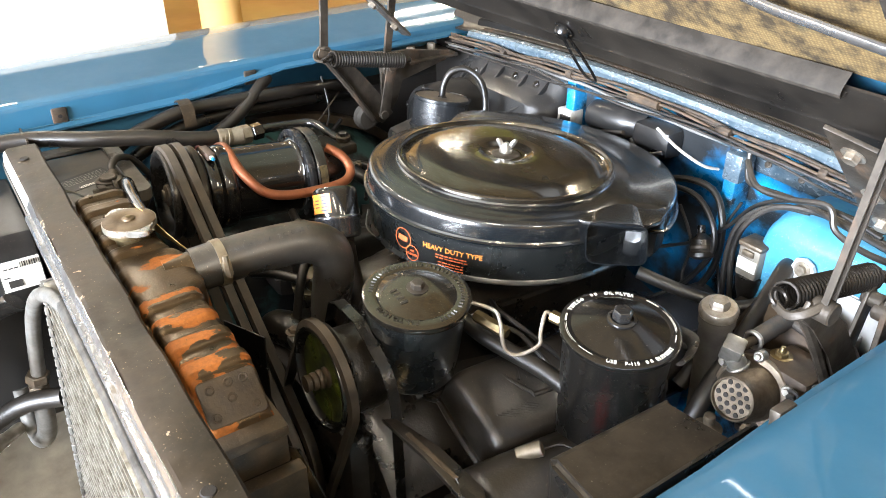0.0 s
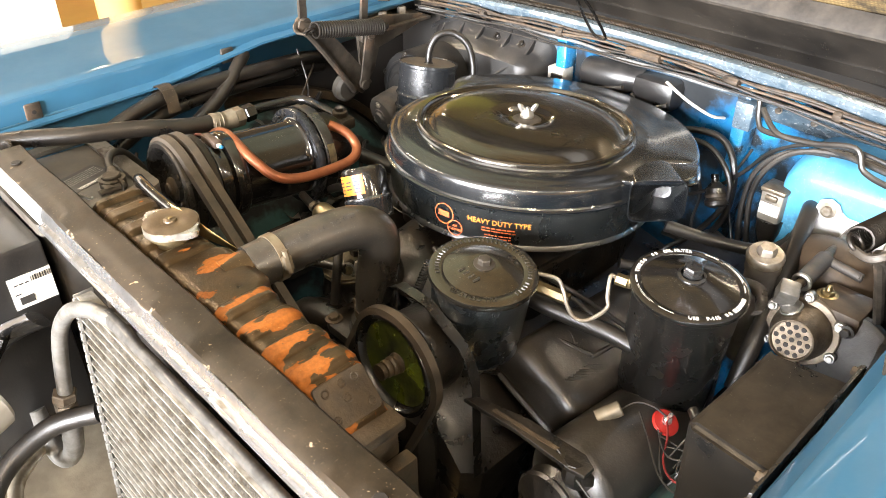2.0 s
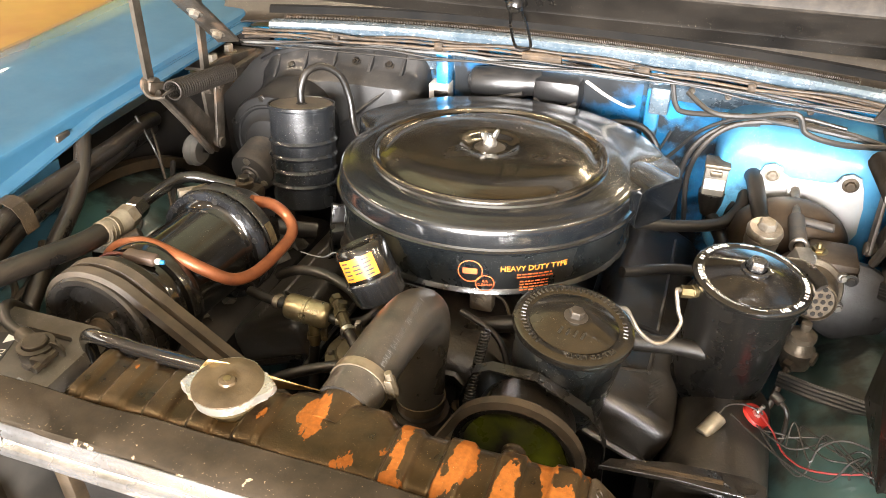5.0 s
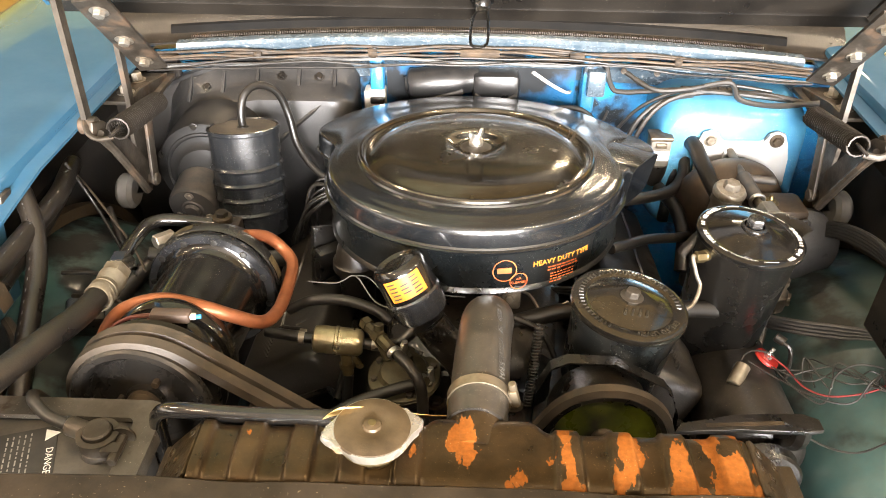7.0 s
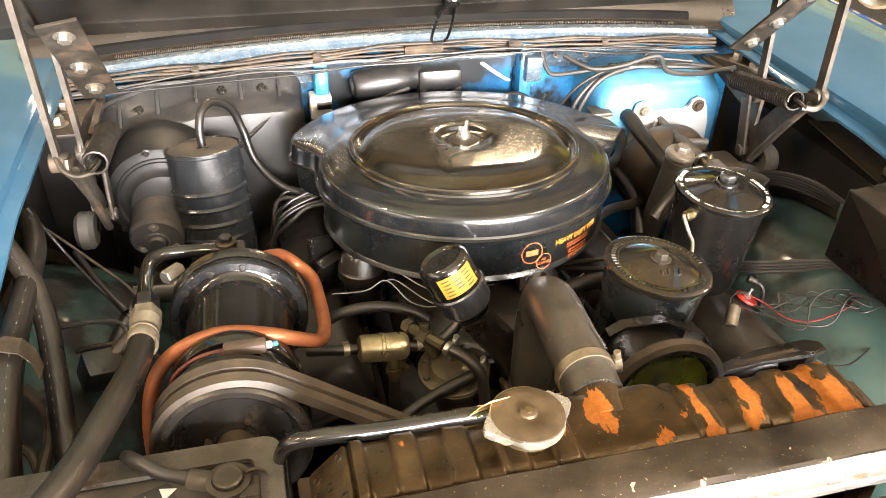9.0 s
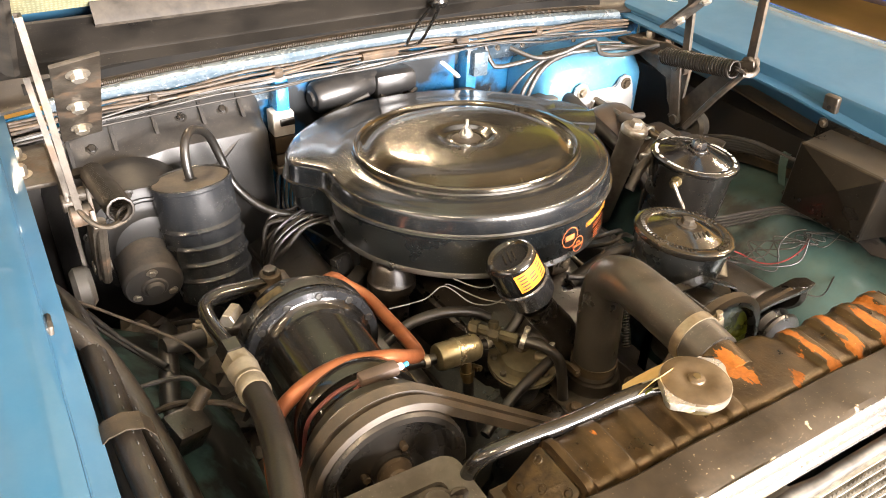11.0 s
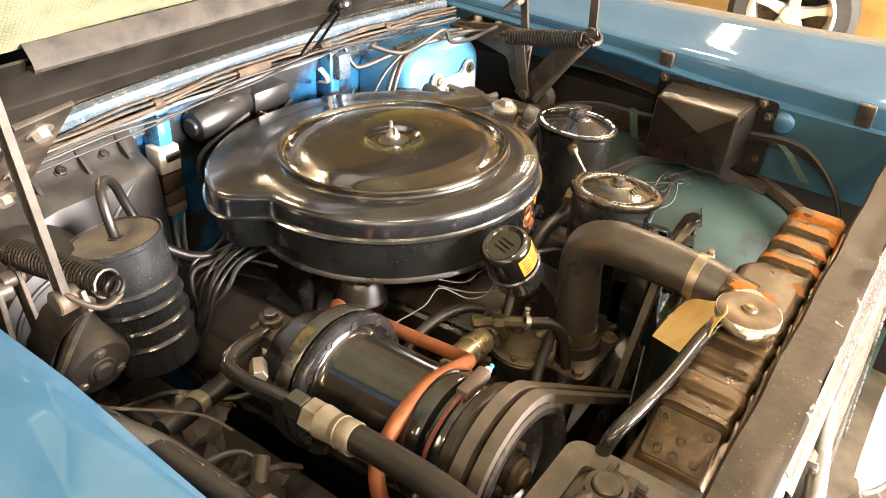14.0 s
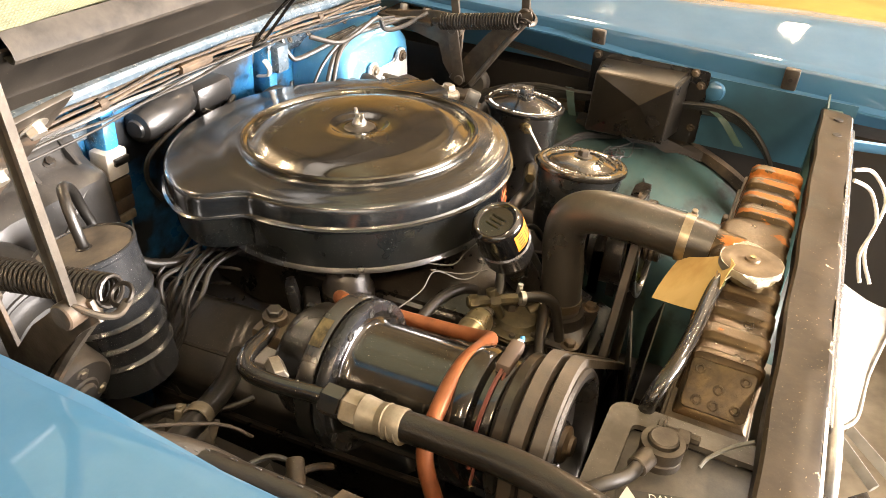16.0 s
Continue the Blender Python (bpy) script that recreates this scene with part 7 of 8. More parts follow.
tube(bm, [(0.430, -0.060, 0.772), (0.424, -0.075, 0.755), (0.415, -0.095, 0.72), (0.405, -0.105, 0.66)], 0.0045, 8, 5)
solo("brake_line", bm, grimy_brown, "thin brown brake line", "pipe")
rs = thing("fluid_reservoir", (0.355, 0.066, 0.72), "tall grey fluid reservoir tube with a hex cap", "reservoir")
RM = aim((0.356, 0.072, 0.722), (0.3715, 0.040, 0.911))
bm = B()
lathe(bm, [(0, 0), (0.018, 0), (0.0195, 0.006), (0.0205, 0.17), (0.0225, 0.173), (0.0225, 0.186), (0.0195, 0.189)], RM, 32)
part("tube", bm, material("grey_cast", (0.17, 0.15, 0.125), (0.11, 0.095, 0.08), 0.5, 0.4, 25, 300, 0.4, dust=DUST, dust_amount=0.3), rs)
bm = B()
lathe(bm, [(0.0195, 0.188), (0.0235, 0.188), (0.0240, 0.194), (0.021, 0.199), (0.012, 0.200)], RM, 28)
lathe(bm, [(0, 0.198), (0.0125, 0.199), (0.0125, 0.207), (0.010, 0.210), (0, 0.210)], RM, 6)
part("cap", bm, steel, rs)
rg = thing("relay", (0.302, 0.205, 0.82), "cream relay box with a dark base", "relay")
bm = B()
box(bm, (0.286, 0.190, 0.868), (0.320, 0.222, 0.917), 0.004)
part("cover", bm, material("relay_grey", (0.24, 0.22, 0.18), (0.13, 0.115, 0.095), 0.35, 0.3, 30, 300, 0.15), rg)
bm = B()
box(bm, (0.284, 0.188, 0.914), (0.322, 0.224, 0.922), 0.003)
box(bm, (0.294, 0.186, 0.903), (0.312, 0.191, 0.912), 0.002)
part("terminal_block", bm, cast_alu, rg, "dull metal terminal block")
bm = B()
box(bm, (0.288, 0.1885, 0.880), (0.318, 0.191, 0.898), 0.001)
part("label_bar", bm, label_white, rg)
bm = B()
lathe(bm, [(0, 0.83), (0.012, 0.83), (0.018, 0.85), (0.020, 0.869), (0, 0.869)], Matrix.Translation((0.303, 0.206, 0)), 20)
part("base", bm, grimy_black, rg)
for pts, r, lab in (([(0.353, 0.212, 0.905), (0.357, 0.196, 0.907), (0.366, 0.160, 0.890), (0.382, 0.095, 0.862), (0.392, 0.045, 0.835), (0.398, 0.0, 0.80), (0.40, -0.03, 0.75)], 0.0125, "dusty black hose into the brake unit"), ([(0.352, 0.215, 0.898), (0.340, 0.218, 0.88), (0.335, 0.21, 0.84), (0.33, 0.20, 0.76)], 0.0095, "dusty black hose below the relay"), ([(0.20, 0.09, 0.86), (0.26, 0.125, 0.845), (0.32, 0.16, 0.84), (0.345, 0.185, 0.855), (0.35, 0.21, 0.875)], 0.0095, "dusty black vacuum hose"), ([(0.20, -0.02, 0.845), (0.26, 0.03, 0.83), (0.31, 0.06, 0.815), (0.345, 0.09, 0.80)], 0.008, "black rubber hose behind the filter"), ([(0.33, 0.05, 0.76), (0.335, 0.09, 0.80), (0.33, 0.14, 0.82), (0.31, 0.19, 0.83)], 0.011, "thick black hose by the reservoir")):
    bm = B()
    tube(bm, pts, r, 12, 6)
    solo("hose", bm, rubber, lab, "hose", "hoses of the brake unit")
for pts in ([(0.215, 0.28, 1.005), (0.225, 0.27, 0.975), (0.245, 0.262, 0.968), (0.33, 0.235, 0.985), (0.42, 0.21, 0.99), (0.50, 0.20, 0.985)], [(0.27, 0.22, 0.80), (0.262, 0.215, 0.88), (0.275, 0.215, 0.935), (0.31, 0.222, 0.972), (0.37, 0.225, 0.986), (0.46, 0.21, 0.99), (0.53, 0.18, 0.985)], [(0.24, 0.24, 1.01), (0.28, 0.21, 0.995), (0.33, 0.205, 0.998), (0.39, 0.195, 1.015), (0.41, 0.19, 0.99), (0.46, 0.18, 0.985), (0.52, 0.16, 1.0)], [(0.255, 0.225, 0.78), (0.25, 0.22, 0.87), (0.262, 0.22, 0.93), (0.30, 0.228, 0.967), (0.35, 0.232, 0.978)]):
    bm = B()
    tube(bm, pts, 0.0042, 8, 6)
    solo("cable", bm, wire_black, "loose dusty black cable at the firewall", "cable", "cables at the firewall")
for pts, r, lab in (([(0.06, 0.235, 0.90), (0.115, 0.258, 0.931), (0.178, 0.262, 0.934), (0.214, 0.25, 0.892), (0.215, 0.245, 0.818), (0.179, 0.24, 0.755), (0.116, 0.24, 0.745)], 0.0055, "looped black rubber hose on the firewall"), ([(0.08, 0.22, 0.91), (0.13, 0.23, 0.930), (0.179, 0.232, 0.928), (0.219, 0.224, 0.895), (0.222, 0.22, 0.85), (0.186, 0.21, 0.785), (0.15, 0.19, 0.75)], 0.0045, "looped black rubber hose on the firewall"), ([(0.10, 0.22, 0.81), (0.126, 0.24, 0.819), (0.185, 0.24, 0.856), (0.23, 0.24, 0.902), (0.269, 0.235, 0.953), (0.323, 0.225, 0.987), (0.387, 0.21, 1.005), (0.46, 0.20, 1.0)], 0.0030, "thin black cable across the firewall"), ([(0.225, 0.27, 0.93), (0.205, 0.262, 0.86), (0.23, 0.25, 0.79), (0.26, 0.23, 0.74)], 0.0022, "thin black cable across the firewall"), ([(0.14, 0.24, 0.90), (0.165, 0.25, 0.84), (0.16, 0.25, 0.77), (0.20, 0.24, 0.72)], 0.0026, "thin black cable across the firewall")):
    bm = B()
    tube(bm, pts, r, 9, 6)
    solo("hose" if r > 0.004 else "cable", bm, rubber if r > 0.004 else wire_black, lab, "hose" if r > 0.004 else "cable", "hoses on the firewall" if r > 0.004 else "cables at the firewall")
vac = thing("vacuum_unit", (0.20, 0.22, 0.83), "small dark round vacuum unit on the firewall", "vacuum unit")
bm = B()
lathe(bm, [(0, 0), (0.010, 0), (0.018, 0.004), (0.019, 0.010), (0.0165, 0.014), (0.0165, 0.030), (0.010, 0.036), (0.006, 0.040), (0.006, 0.052), (0, 0.052)], aim((0.214, 0.215, 0.845), (0.195, 0.228, 0.885)), 28)
part("body", bm, grimy_black, vac)
bm = B()
lathe(bm, [(0.0166, 0.016), (0.0172, 0.017), (0.0172, 0.021), (0.0166, 0.022)], aim((0.214, 0.215, 0.845), (0.195, 0.228, 0.885)), 28)
part("band", bm, hinge_metal, vac, "dull metal band")
for x in (0.30, 0.42, 0.245):
    bm = B()
    hexbolt(bm, pose(x, 0.284, 1.000 + sag(x), 60), 0.0035, 0.003)
    solo("screw", bm, hinge_metal, "rusty screw in the blue flange", "screw", "screws of the firewall flange")

# ---- black cover box on the fender apron ----
bx = thing("regulator_box", (0.52, -0.265, 0.86), "glossy black metal box bolted to the apron", "box")
bm = B()
back_ = [(0.560, -0.184, 0.970), (0.560, -0.345, 0.974), (0.560, -0.343, 0.856), (0.560, -0.180, 0.852)]
frnt = [(0.489, -0.192, 0.968), (0.486, -0.336, 0.970), (0.486, -0.332, 0.861), (0.490, -0.188, 0.855)]
mid_f = Vector((0.488, -0.262, 0.913))


def toward(points, k, dx):
    return [tuple(mid_f + (Vector(p) - mid_f) * k + Vector((dx, 0, 0))) for p in points]


rings = [back_, toward(frnt, 1.0, 0.002), toward(frnt, 0.980, -0.0020), toward(frnt, 0.95, -0.0035)]
vr = [[bm.verts.new(p) for p in r] for r in rings]
va = bm.verts.new((0.4755, -0.280, 0.927))
for a, b in zip(vr, vr[1:]):
    for k in range(4):
        bm.faces.new((a[k], a[(k + 1) % 4], b[(k + 1) % 4], b[k]))
for k in range(4):
    bm.faces.new((vr[-1][k], vr[-1][(k + 1) % 4], va))
bmesh.ops.bevel(bm, geom=[e for e in bm.edges if e.verts[0] in vr[0] + vr[1] and e.verts[1] in vr[0] + vr[1] and abs(e.verts[0].co.x - e.verts[1].co.x) > 0.03], offset=0.006, segments=3, affect="EDGES")
part("cover", bm, material("box_black", (0.006, 0.006, 0.006), (0.014, 0.012, 0.010), 0.24, 0.0, 14, 260, 0.06, dust=(0.16, 0.125, 0.085), dust_amount=0.16, rough2=0.36, coat=0.15, coat_ior=1.5, coat_rough=0.16, spec=0.4, tint=(1.0, 0.80, 0.52), speck=(0.4, 0.36, 0.3), speck_at=0.72, dent=0.03, dent_scale=14), bx, "glossy black pressed cover", 7)
bm = B()
prism(bm, round_outline(-0.378, -0.165, 0.846, 0.982, 0.006, 2), 0.560, 0.563, Matrix(((0, 0, 1, 0), (1, 0, 0, 0), (0, 1, 0, 0), (0, 0, 0, 1))))
part("back_plate", bm, black_satin, bx)
for y, z in ((-0.175, 0.975), (-0.365, 0.955), (-0.365, 0.875), (-0.352, 0.976)):
    bm = B()
    hexbolt(bm, pose(0.560, y, z, 0, -90), 0.005, 0.006)
    part("bolt", bm, grimy_brown, bx)
bm = B()
lathe(bm, [(0.020, 0), (0.017, 0.006), (0.010, 0.009), (0, 0.009)], pose(0.568, -0.388, 0.948, 0, -90), 28)
solo("apron_plug", bm, blue_paint, "round blue-painted plug in the apron", "plug")
bm = B()
random.seed(31)
rows = [[(0.546 - 0.016 * v + random.uniform(-0.003, 0.003), y, 0.851 - 0.018 * v + random.uniform(-0.006, 0.004) - 0.012 * math.sin(9 * y)) for v in (0, 0.3, 0.65, 1.0)] for y in np.linspace(-0.40, -0.16, 12)]
sheet(bm, rows, 0.0016, (0, 0, -1))
solo("flap", bm, deep_dark, "crumpled grimy black flap below the box", "flap", angle=20)
for k in range(5):
    bm = B()
    o = 0.008 * k
    tube(bm, [(0.52, 0.10, 0.80 + 0.6 * o), (0.535, 0.02, 0.852 + 0.6 * o), (0.548, -0.06, 0.876 + 0.6 * o), (0.562 - 0.3 * o, -0.14, 0.882 + o * 0.5), (0.568 - 0.3 * o, -0.26, 0.890 + 0.5 * o), (0.568 - 0.4 * o, -0.40, 0.906 + o * 0.6), (0.568 - 0.4 * o, -0.46, 0.890 + o * 0.5), (0.562 - 0.5 * o, -0.51, 0.845 + 0.3 * o), (0.55 - 0.5 * o, -0.54, 0.78)], 0.0046, 8, 6)
    solo("cable", bm, wire_black, "dusty black cable along the apron", "cable", "cable bundle on the apron")
mint_paint = material("mint_paint", (0.06, 0.11, 0.095), (0.035, 0.065, 0.055), 0.4, 0, 20, 300, 0.1)
for y, z, lean_y in ((-0.128, 0.893, -0.004), (-0.385, 0.906, -0.014)):
    bm = B()
    sheet(bm, [[(x, y + w + lean_y * k, zz) for w in (-0.0075, 0.0075)] for k, (x, zz) in enumerate(((0.566, z + 0.006), (0.556, z + 0.009), (0.547, z + 0.005), (0.543, z - 0.006), (0.542, z - 0.022), (0.546, z - 0.040)))], 0.0015, (-1, 0, 0))
    solo("clip", bm, mint_paint, "pale green bent metal cable clip", "clip", "cable clips")
for k in range(4):
    bm = B()
    o = 0.006 * k
    tube(bm, [(0.415, -0.10, 0.775 + o), (0.45, -0.13, 0.79 + o), (0.49, -0.15, 0.80 + o), (0.53, -0.18, 0.82 + 0.5 * o), (0.55, -0.25, 0.83)], 0.003, 6, 5)
    solo("wire", bm, wire_black, "black wire behind the oil filter", "wire", "wires behind the oil filter")

bm = B()
sheet(bm, [[(0.60, y, 0.925 + 0.10 * (y + 0.17)), (0.66, y, 0.915 + 0.10 * (y + 0.17)), (0.72, y, 0.885 + 0.10 * (y + 0.17))] for y in (-0.17, -0.10, -0.02, 0.05)], 0.003, (0, 0, -1))
part("gusset", bm, grimy_brown, car, "dusty brown gusset under the fender")
bm = B()
tube(bm, [(-0.60, 0.045, 0.922), (-0.555, 0.0, 0.917), (-0.50, -0.06, 0.905), (-0.45, -0.117, 0.893), (-0.43, -0.14, 0.87)], 0.0017, 8, 5)
solo("rod", bm, harness_tape, "thin rusty brown rod beside the hinge", "rod")

# ---- generator ----
gen = thing("generator", (0.355, -0.19, 0.66), "grimy black generator with a red terminal", "generator")
GM = aim((0.348, -0.315, 0.738), (0.358, -0.06, 0.718))
bm = B()
lathe(bm, [(0, 0), (0.03, 0), (0.050, 0.008), (0.060, 0.016), (0.062, 0.022), (0.062, 0.20), (0.056, 0.215), (0.04, 0.225), (0, 0.226)], GM, 44)
part("frame", bm, dusty_cover, gen, "dusty brown generator frame")
bm = B()
lathe(bm, [(0, -0.035), (0.018, -0.035), (0.040, -0.030), (0.043, -0.026), (0.036, -0.018), (0.043, -0.010), (0.04, -0.006), (0, -0.004)], GM, 36)
part("pulley", bm, grimy_black, gen)
bm = B()
lathe(bm, [(0, 0.004), (0.016, 0.004), (0.017, 0.002), (0.017, 0.0), (0, 0)], pose(0.388, -0.178, 0.784, 0, 26), 28)
part("terminal_washer", bm, red_plastic, gen, "red insulating washer")
bm = B()
hexbolt(bm, pose(0.389, -0.178, 0.788, 0, 26), 0.006, 0.006, False)
rod(bm, (0.389, -0.178, 0.789), (0.394, -0.178, 0.803), 0.0028, 8)
part("terminal_stud", bm, bright_steel, gen)
bm = B()
rod(bm, (0.329, -0.233, 0.788), (0.346, -0.210, 0.801), 0.0095, 18, bev=0.0012)
part("condenser", bm, beige_plastic, gen, "beige capacitor cylinder")
bm = B()
box(bm, (0.337, -0.236, 0.783), (0.358, -0.222, 0.786), 0.001)
hexbolt(bm, pose(0.352, -0.229, 0.786), 0.005, 0.004)
part("strap", bm, steel, gen)
bm = B()
prism(bm, [(0.225, -0.352), (0.235, -0.338), (0.30, -0.322), (0.375, -0.318), (0.392, -0.326), (0.392, -0.342), (0.375, -0.346), (0.30, -0.345)], 0.822, 0.828, Matrix.Translation((0, 0, 0)) @ Matrix.Rotation(0, 4, "X"), 0.001)
part("adjuster_arm", bm, grimy_black, gen, "slotted black adjuster arm")
bm = B()
prism(bm, [(0.262, -0.338), (0.35, -0.331), (0.35, -0.3365), (0.262, -0.3435)], 0.8282, 0.8286)
part("slot", bm, grimy_brown, gen)
bm = B()
tube(bm, [(0.372, -0.332, 0.828), (0.372, -0.332, 0.80), (0.37, -0.30, 0.77)], 0.012, 8, 4)
part("arm_bolt", bm, grimy_black, gen)
for pts, mt, lab in (([(0.340, -0.212, 0.79), (0.352, -0.19, 0.80), (0.37, -0.18, 0.80), (0.388, -0.178, 0.795)], wire_black, "short black lead on the generator"), ([(0.389, -0.178, 0.793), (0.405, -0.20, 0.79), (0.42, -0.23, 0.785), (0.445, -0.25, 0.79), (0.49, -0.25, 0.80), (0.52, -0.24, 0.81)], wire_red, "red lead from the generator"), ([(0.385, -0.176, 0.79), (0.40, -0.205, 0.78), (0.425, -0.24, 0.775), (0.44, -0.25, 0.78), (0.45, -0.235, 0.81), (0.47, -0.235, 0.83), (0.50, -0.24, 0.83)], wire_black, "loose black wire by the generator"), ([(0.36, -0.19, 0.79), (0.39, -0.215, 0.785), (0.43, -0.255, 0.79), (0.46, -0.27, 0.80), (0.475, -0.265, 0.83), (0.49, -0.255, 0.83), (0.485, -0.25, 0.79), (0.52, -0.26, 0.80)], wire_black, "loose looped black wire by the generator"), ([(0.35, -0.335, 0.83), (0.40, -0.34, 0.80), (0.45, -0.33, 0.78), (0.50, -0.31, 0.785)], wire_black, "thin black wire over the apron")):
    bm = B()
    tube(bm, pts, 0.0013, 7, 6)
    solo("wire", bm, mt, lab, "wire")

random.seed(41)
for k in range(5):
    bm = B()
    pts = [(0.385 + 0.012 * k, -0.19 - 0.01 * k, 0.785)]
    for u in np.linspace(0.2, 1.0, 6):
        pts.append((0.40 + 0.135 * u + random.uniform(-0.014, 0.014), -0.20 - 0.07 * u + random.uniform(-0.026, 0.026), 0.792 + 0.030 * u + random.uniform(-0.008, 0.012)))
    tube(bm, pts, 0.0011, 6, 6)
    solo("wire", bm, wire_black, "thin tangled black wire over the apron", "wire", "tangled wires over the apron")

# ---- fuel pump and filter ----
ff = thing("fuel_filter", (-0.159, -0.25, 0.84), "gold-coloured inline fuel filter with clamps", "fuel filter")
bm = B()
FMx = aim((-0.191, -0.250, 0.860), (-0.131, -0.250, 0.855))
lathe(bm, [(0, 0), (0.012, 0), (0.0155, 0.002), (0.0168, 0.006), (0.0168, 0.026), (0.0178, 0.027), (0.0178, 0.030), (0.0168, 0.031), (0.0168, 0.052), (0.0155, 0.057), (0.012, 0.060), (0, 0.060)], FMx, 36)
part("body", bm, gold_steel, ff)
for h in (-0.014, 0.074):
    bm = B()
    lathe(bm, [(0.0068, -0.0035), (0.0082, -0.0035), (0.0082, 0.0035), (0.0068, 0.0035)], FMx @ Matrix.Translation((0, 0, h)), 20)
    box(bm, (0.004, -0.0035, -0.0045), (0.0125, 0.0035, 0.0045), 0.001, FMx @ Matrix.Translation((0, 0, h)))
    part("clamp", bm, steel, ff)
bm = B()
rod(bm, (-0.152, -0.256, 0.845), (-0.150, -0.262, 0.815), 0.007, 12)
clamp(bm, aim((-0.151, -0.260, 0.828), (-0.150, -0.262, 0.815)), 0.0075, 0.007)
part("return_stub", bm, brass, ff)
for pts in ([(-0.192, -0.250, 0.860), (-0.22, -0.248, 0.862), (-0.25, -0.24, 0.86)], [(-0.130, -0.250, 0.855), (-0.11, -0.252, 0.853), (-0.085, -0.252, 0.862), (-0.065, -0.245, 0.88), (-0.055, -0.235, 0.90)], [(-0.23, -0.20, 0.862), (-0.20, -0.20, 0.878), (-0.16, -0.205, 0.884), (-0.12, -0.215, 0.878), (-0.10, -0.225, 0.868)], [(-0.056, -0.304, 0.846), (-0.085, -0.312, 0.842), (-0.13, -0.325, 0.832), (-0.18, -0.345, 0.815)], [(-0.088, -0.286, 0.871), (-0.072, -0.303, 0.868), (-0.058, -0.318, 0.85), (-0.055, -0.33, 0.80)], [(-0.15, -0.262, 0.815), (-0.152, -0.27, 0.78), (-0.15, -0.28, 0.74)]):
    bm = B()
    tube(bm, pts, 0.0068, 12, 6)
    solo("fuel_hose", bm, rubber, "dusty black fuel hose", "hose", "fuel hoses")
fp = thing("fuel_pump", (-0.08, -0.275, 0.78), "flat greenish brass fuel pump with hose clamps", "fuel pump")
zinc_dirty = material("zinc_dirty", (0.105, 0.088, 0.050), (0.040, 0.033, 0.020), 0.32, 0.5, 34, 300, 0.35, dust=DUST, dust_amount=0.12, dent=0.08, dent_scale=60)
PM = pose(-0.080, -0.276, 0.828, 6, -4, 0)
bm = B()
lathe(bm, [(0, -0.06), (0.024, -0.06), (0.028, -0.030), (0.036, -0.008), (0.038, -0.005), (0, -0.005)], PM, 32)
part("base", bm, grimy_black, fp)
bm = B()
lathe(bm, [(0.030, -0.0055), (0.042, -0.005), (0.0435, -0.003), (0.0435, -0.0005), (0.042, 0.0008), (0.0435, 0.002), (0.0435, 0.0045), (0.0415, 0.0055), (0.031, 0.0055), (0.029, 0.008), (0.027, 0.0115), (0.018, 0.014), (0.011, 0.0145), (0, 0.0145)], PM, 44)
part("diaphragm_cover", bm, zinc_dirty, fp)
for k in range(8):
    a = 2 * math.pi * (k + 0.3) / 8
    bm = B()
    lathe(bm, [(0, 0.0035), (0.0032, 0.0035), (0.0042, 0.002), (0.0044, 0.0)], PM @ pose(0.0365 * math.cos(a), 0.0365 * math.sin(a), 0.0055), 10)
    part("screw", bm, hinge_metal, fp)
bm = B()
lathe(bm, [(0, 0.012), (0.0095, 0.012), (0.0095, 0.022), (0.0085, 0.024), (0, 0.024)], PM @ pose(0.002, 0.010, 0), 6)
part("inlet_boss", bm, hinge_metal, fp)
bm = B()
rod(bm, PM @ Vector((0.010, -0.010, 0.012)), PM @ Vector((0.028, -0.026, 0.016)), 0.0075, 10)
part("outlet", bm, zinc_dirty, fp)
bm = B()
clamp(bm, aim(PM @ Vector((0.024, -0.023, 0.0155)), PM @ Vector((0.034, -0.032, 0.017))), 0.0078, 0.006)
part("clamp", bm, bright_steel, fp, "bright hose clamp")
tee = thing("tee_fitting", (-0.112, -0.254, 0.86), "dull brass tee block with nipples and clamps", "fitting")
bm = B()
tm = aim((-0.136, -0.224, 0.871), (-0.088, -0.286, 0.871))
rod(bm, (-0.132, -0.229, 0.871), (-0.094, -0.279, 0.871), 0.0070, 8)
lathe(bm, [(0, -0.006), (0.0095, -0.006), (0.0095, 0.006), (0, 0.006)], tm @ Matrix.Translation((0, 0, 0.040)), 6)
lathe(bm, [(0, -0.005), (0.009, -0.005), (0.009, 0.005), (0, 0.005)], tm @ Matrix.Translation((0, 0, 0.014)), 6)
rod(bm, (-0.112, -0.254, 0.872), (-0.111, -0.250, 0.885), 0.0065, 10)
rod(bm, (-0.112, -0.256, 0.868), (-0.100, -0.262, 0.842), 0.0060, 10)
part("body", bm, zinc_dirty, tee)
bm = B()
clamp(bm, aim((-0.090, -0.284, 0.8705), (-0.082, -0.294, 0.869)), 0.0074, 0.006)
part("clamp", bm, bright_steel, tee, "bright hose clamp")

# distributor lump, coil bracket, loose thin leads between pump and cleaner
bm = B()
lathe(bm, [(0, 0.885), (0.020, 0.885), (0.026, 0.879), (0.029, 0.862), (0.033, 0.858), (0.033, 0.846), (0.026, 0.842), (0.024, 0.79), (0, 0.79)], Matrix.Translation((-0.160, -0.080, 0)), 24)
for k in range(6):
    a = 2 * math.pi * k / 6
    rod(bm, (-0.160 + 0.017 * math.cos(a), -0.080 + 0.017 * math.sin(a), 0.880), (-0.160 + 0.018 * math.cos(a), -0.080 + 0.018 * math.sin(a), 0.893), 0.005, 8)
solo("distributor", bm, dusty_rubber, "black distributor cap among dark wires", "distributor")
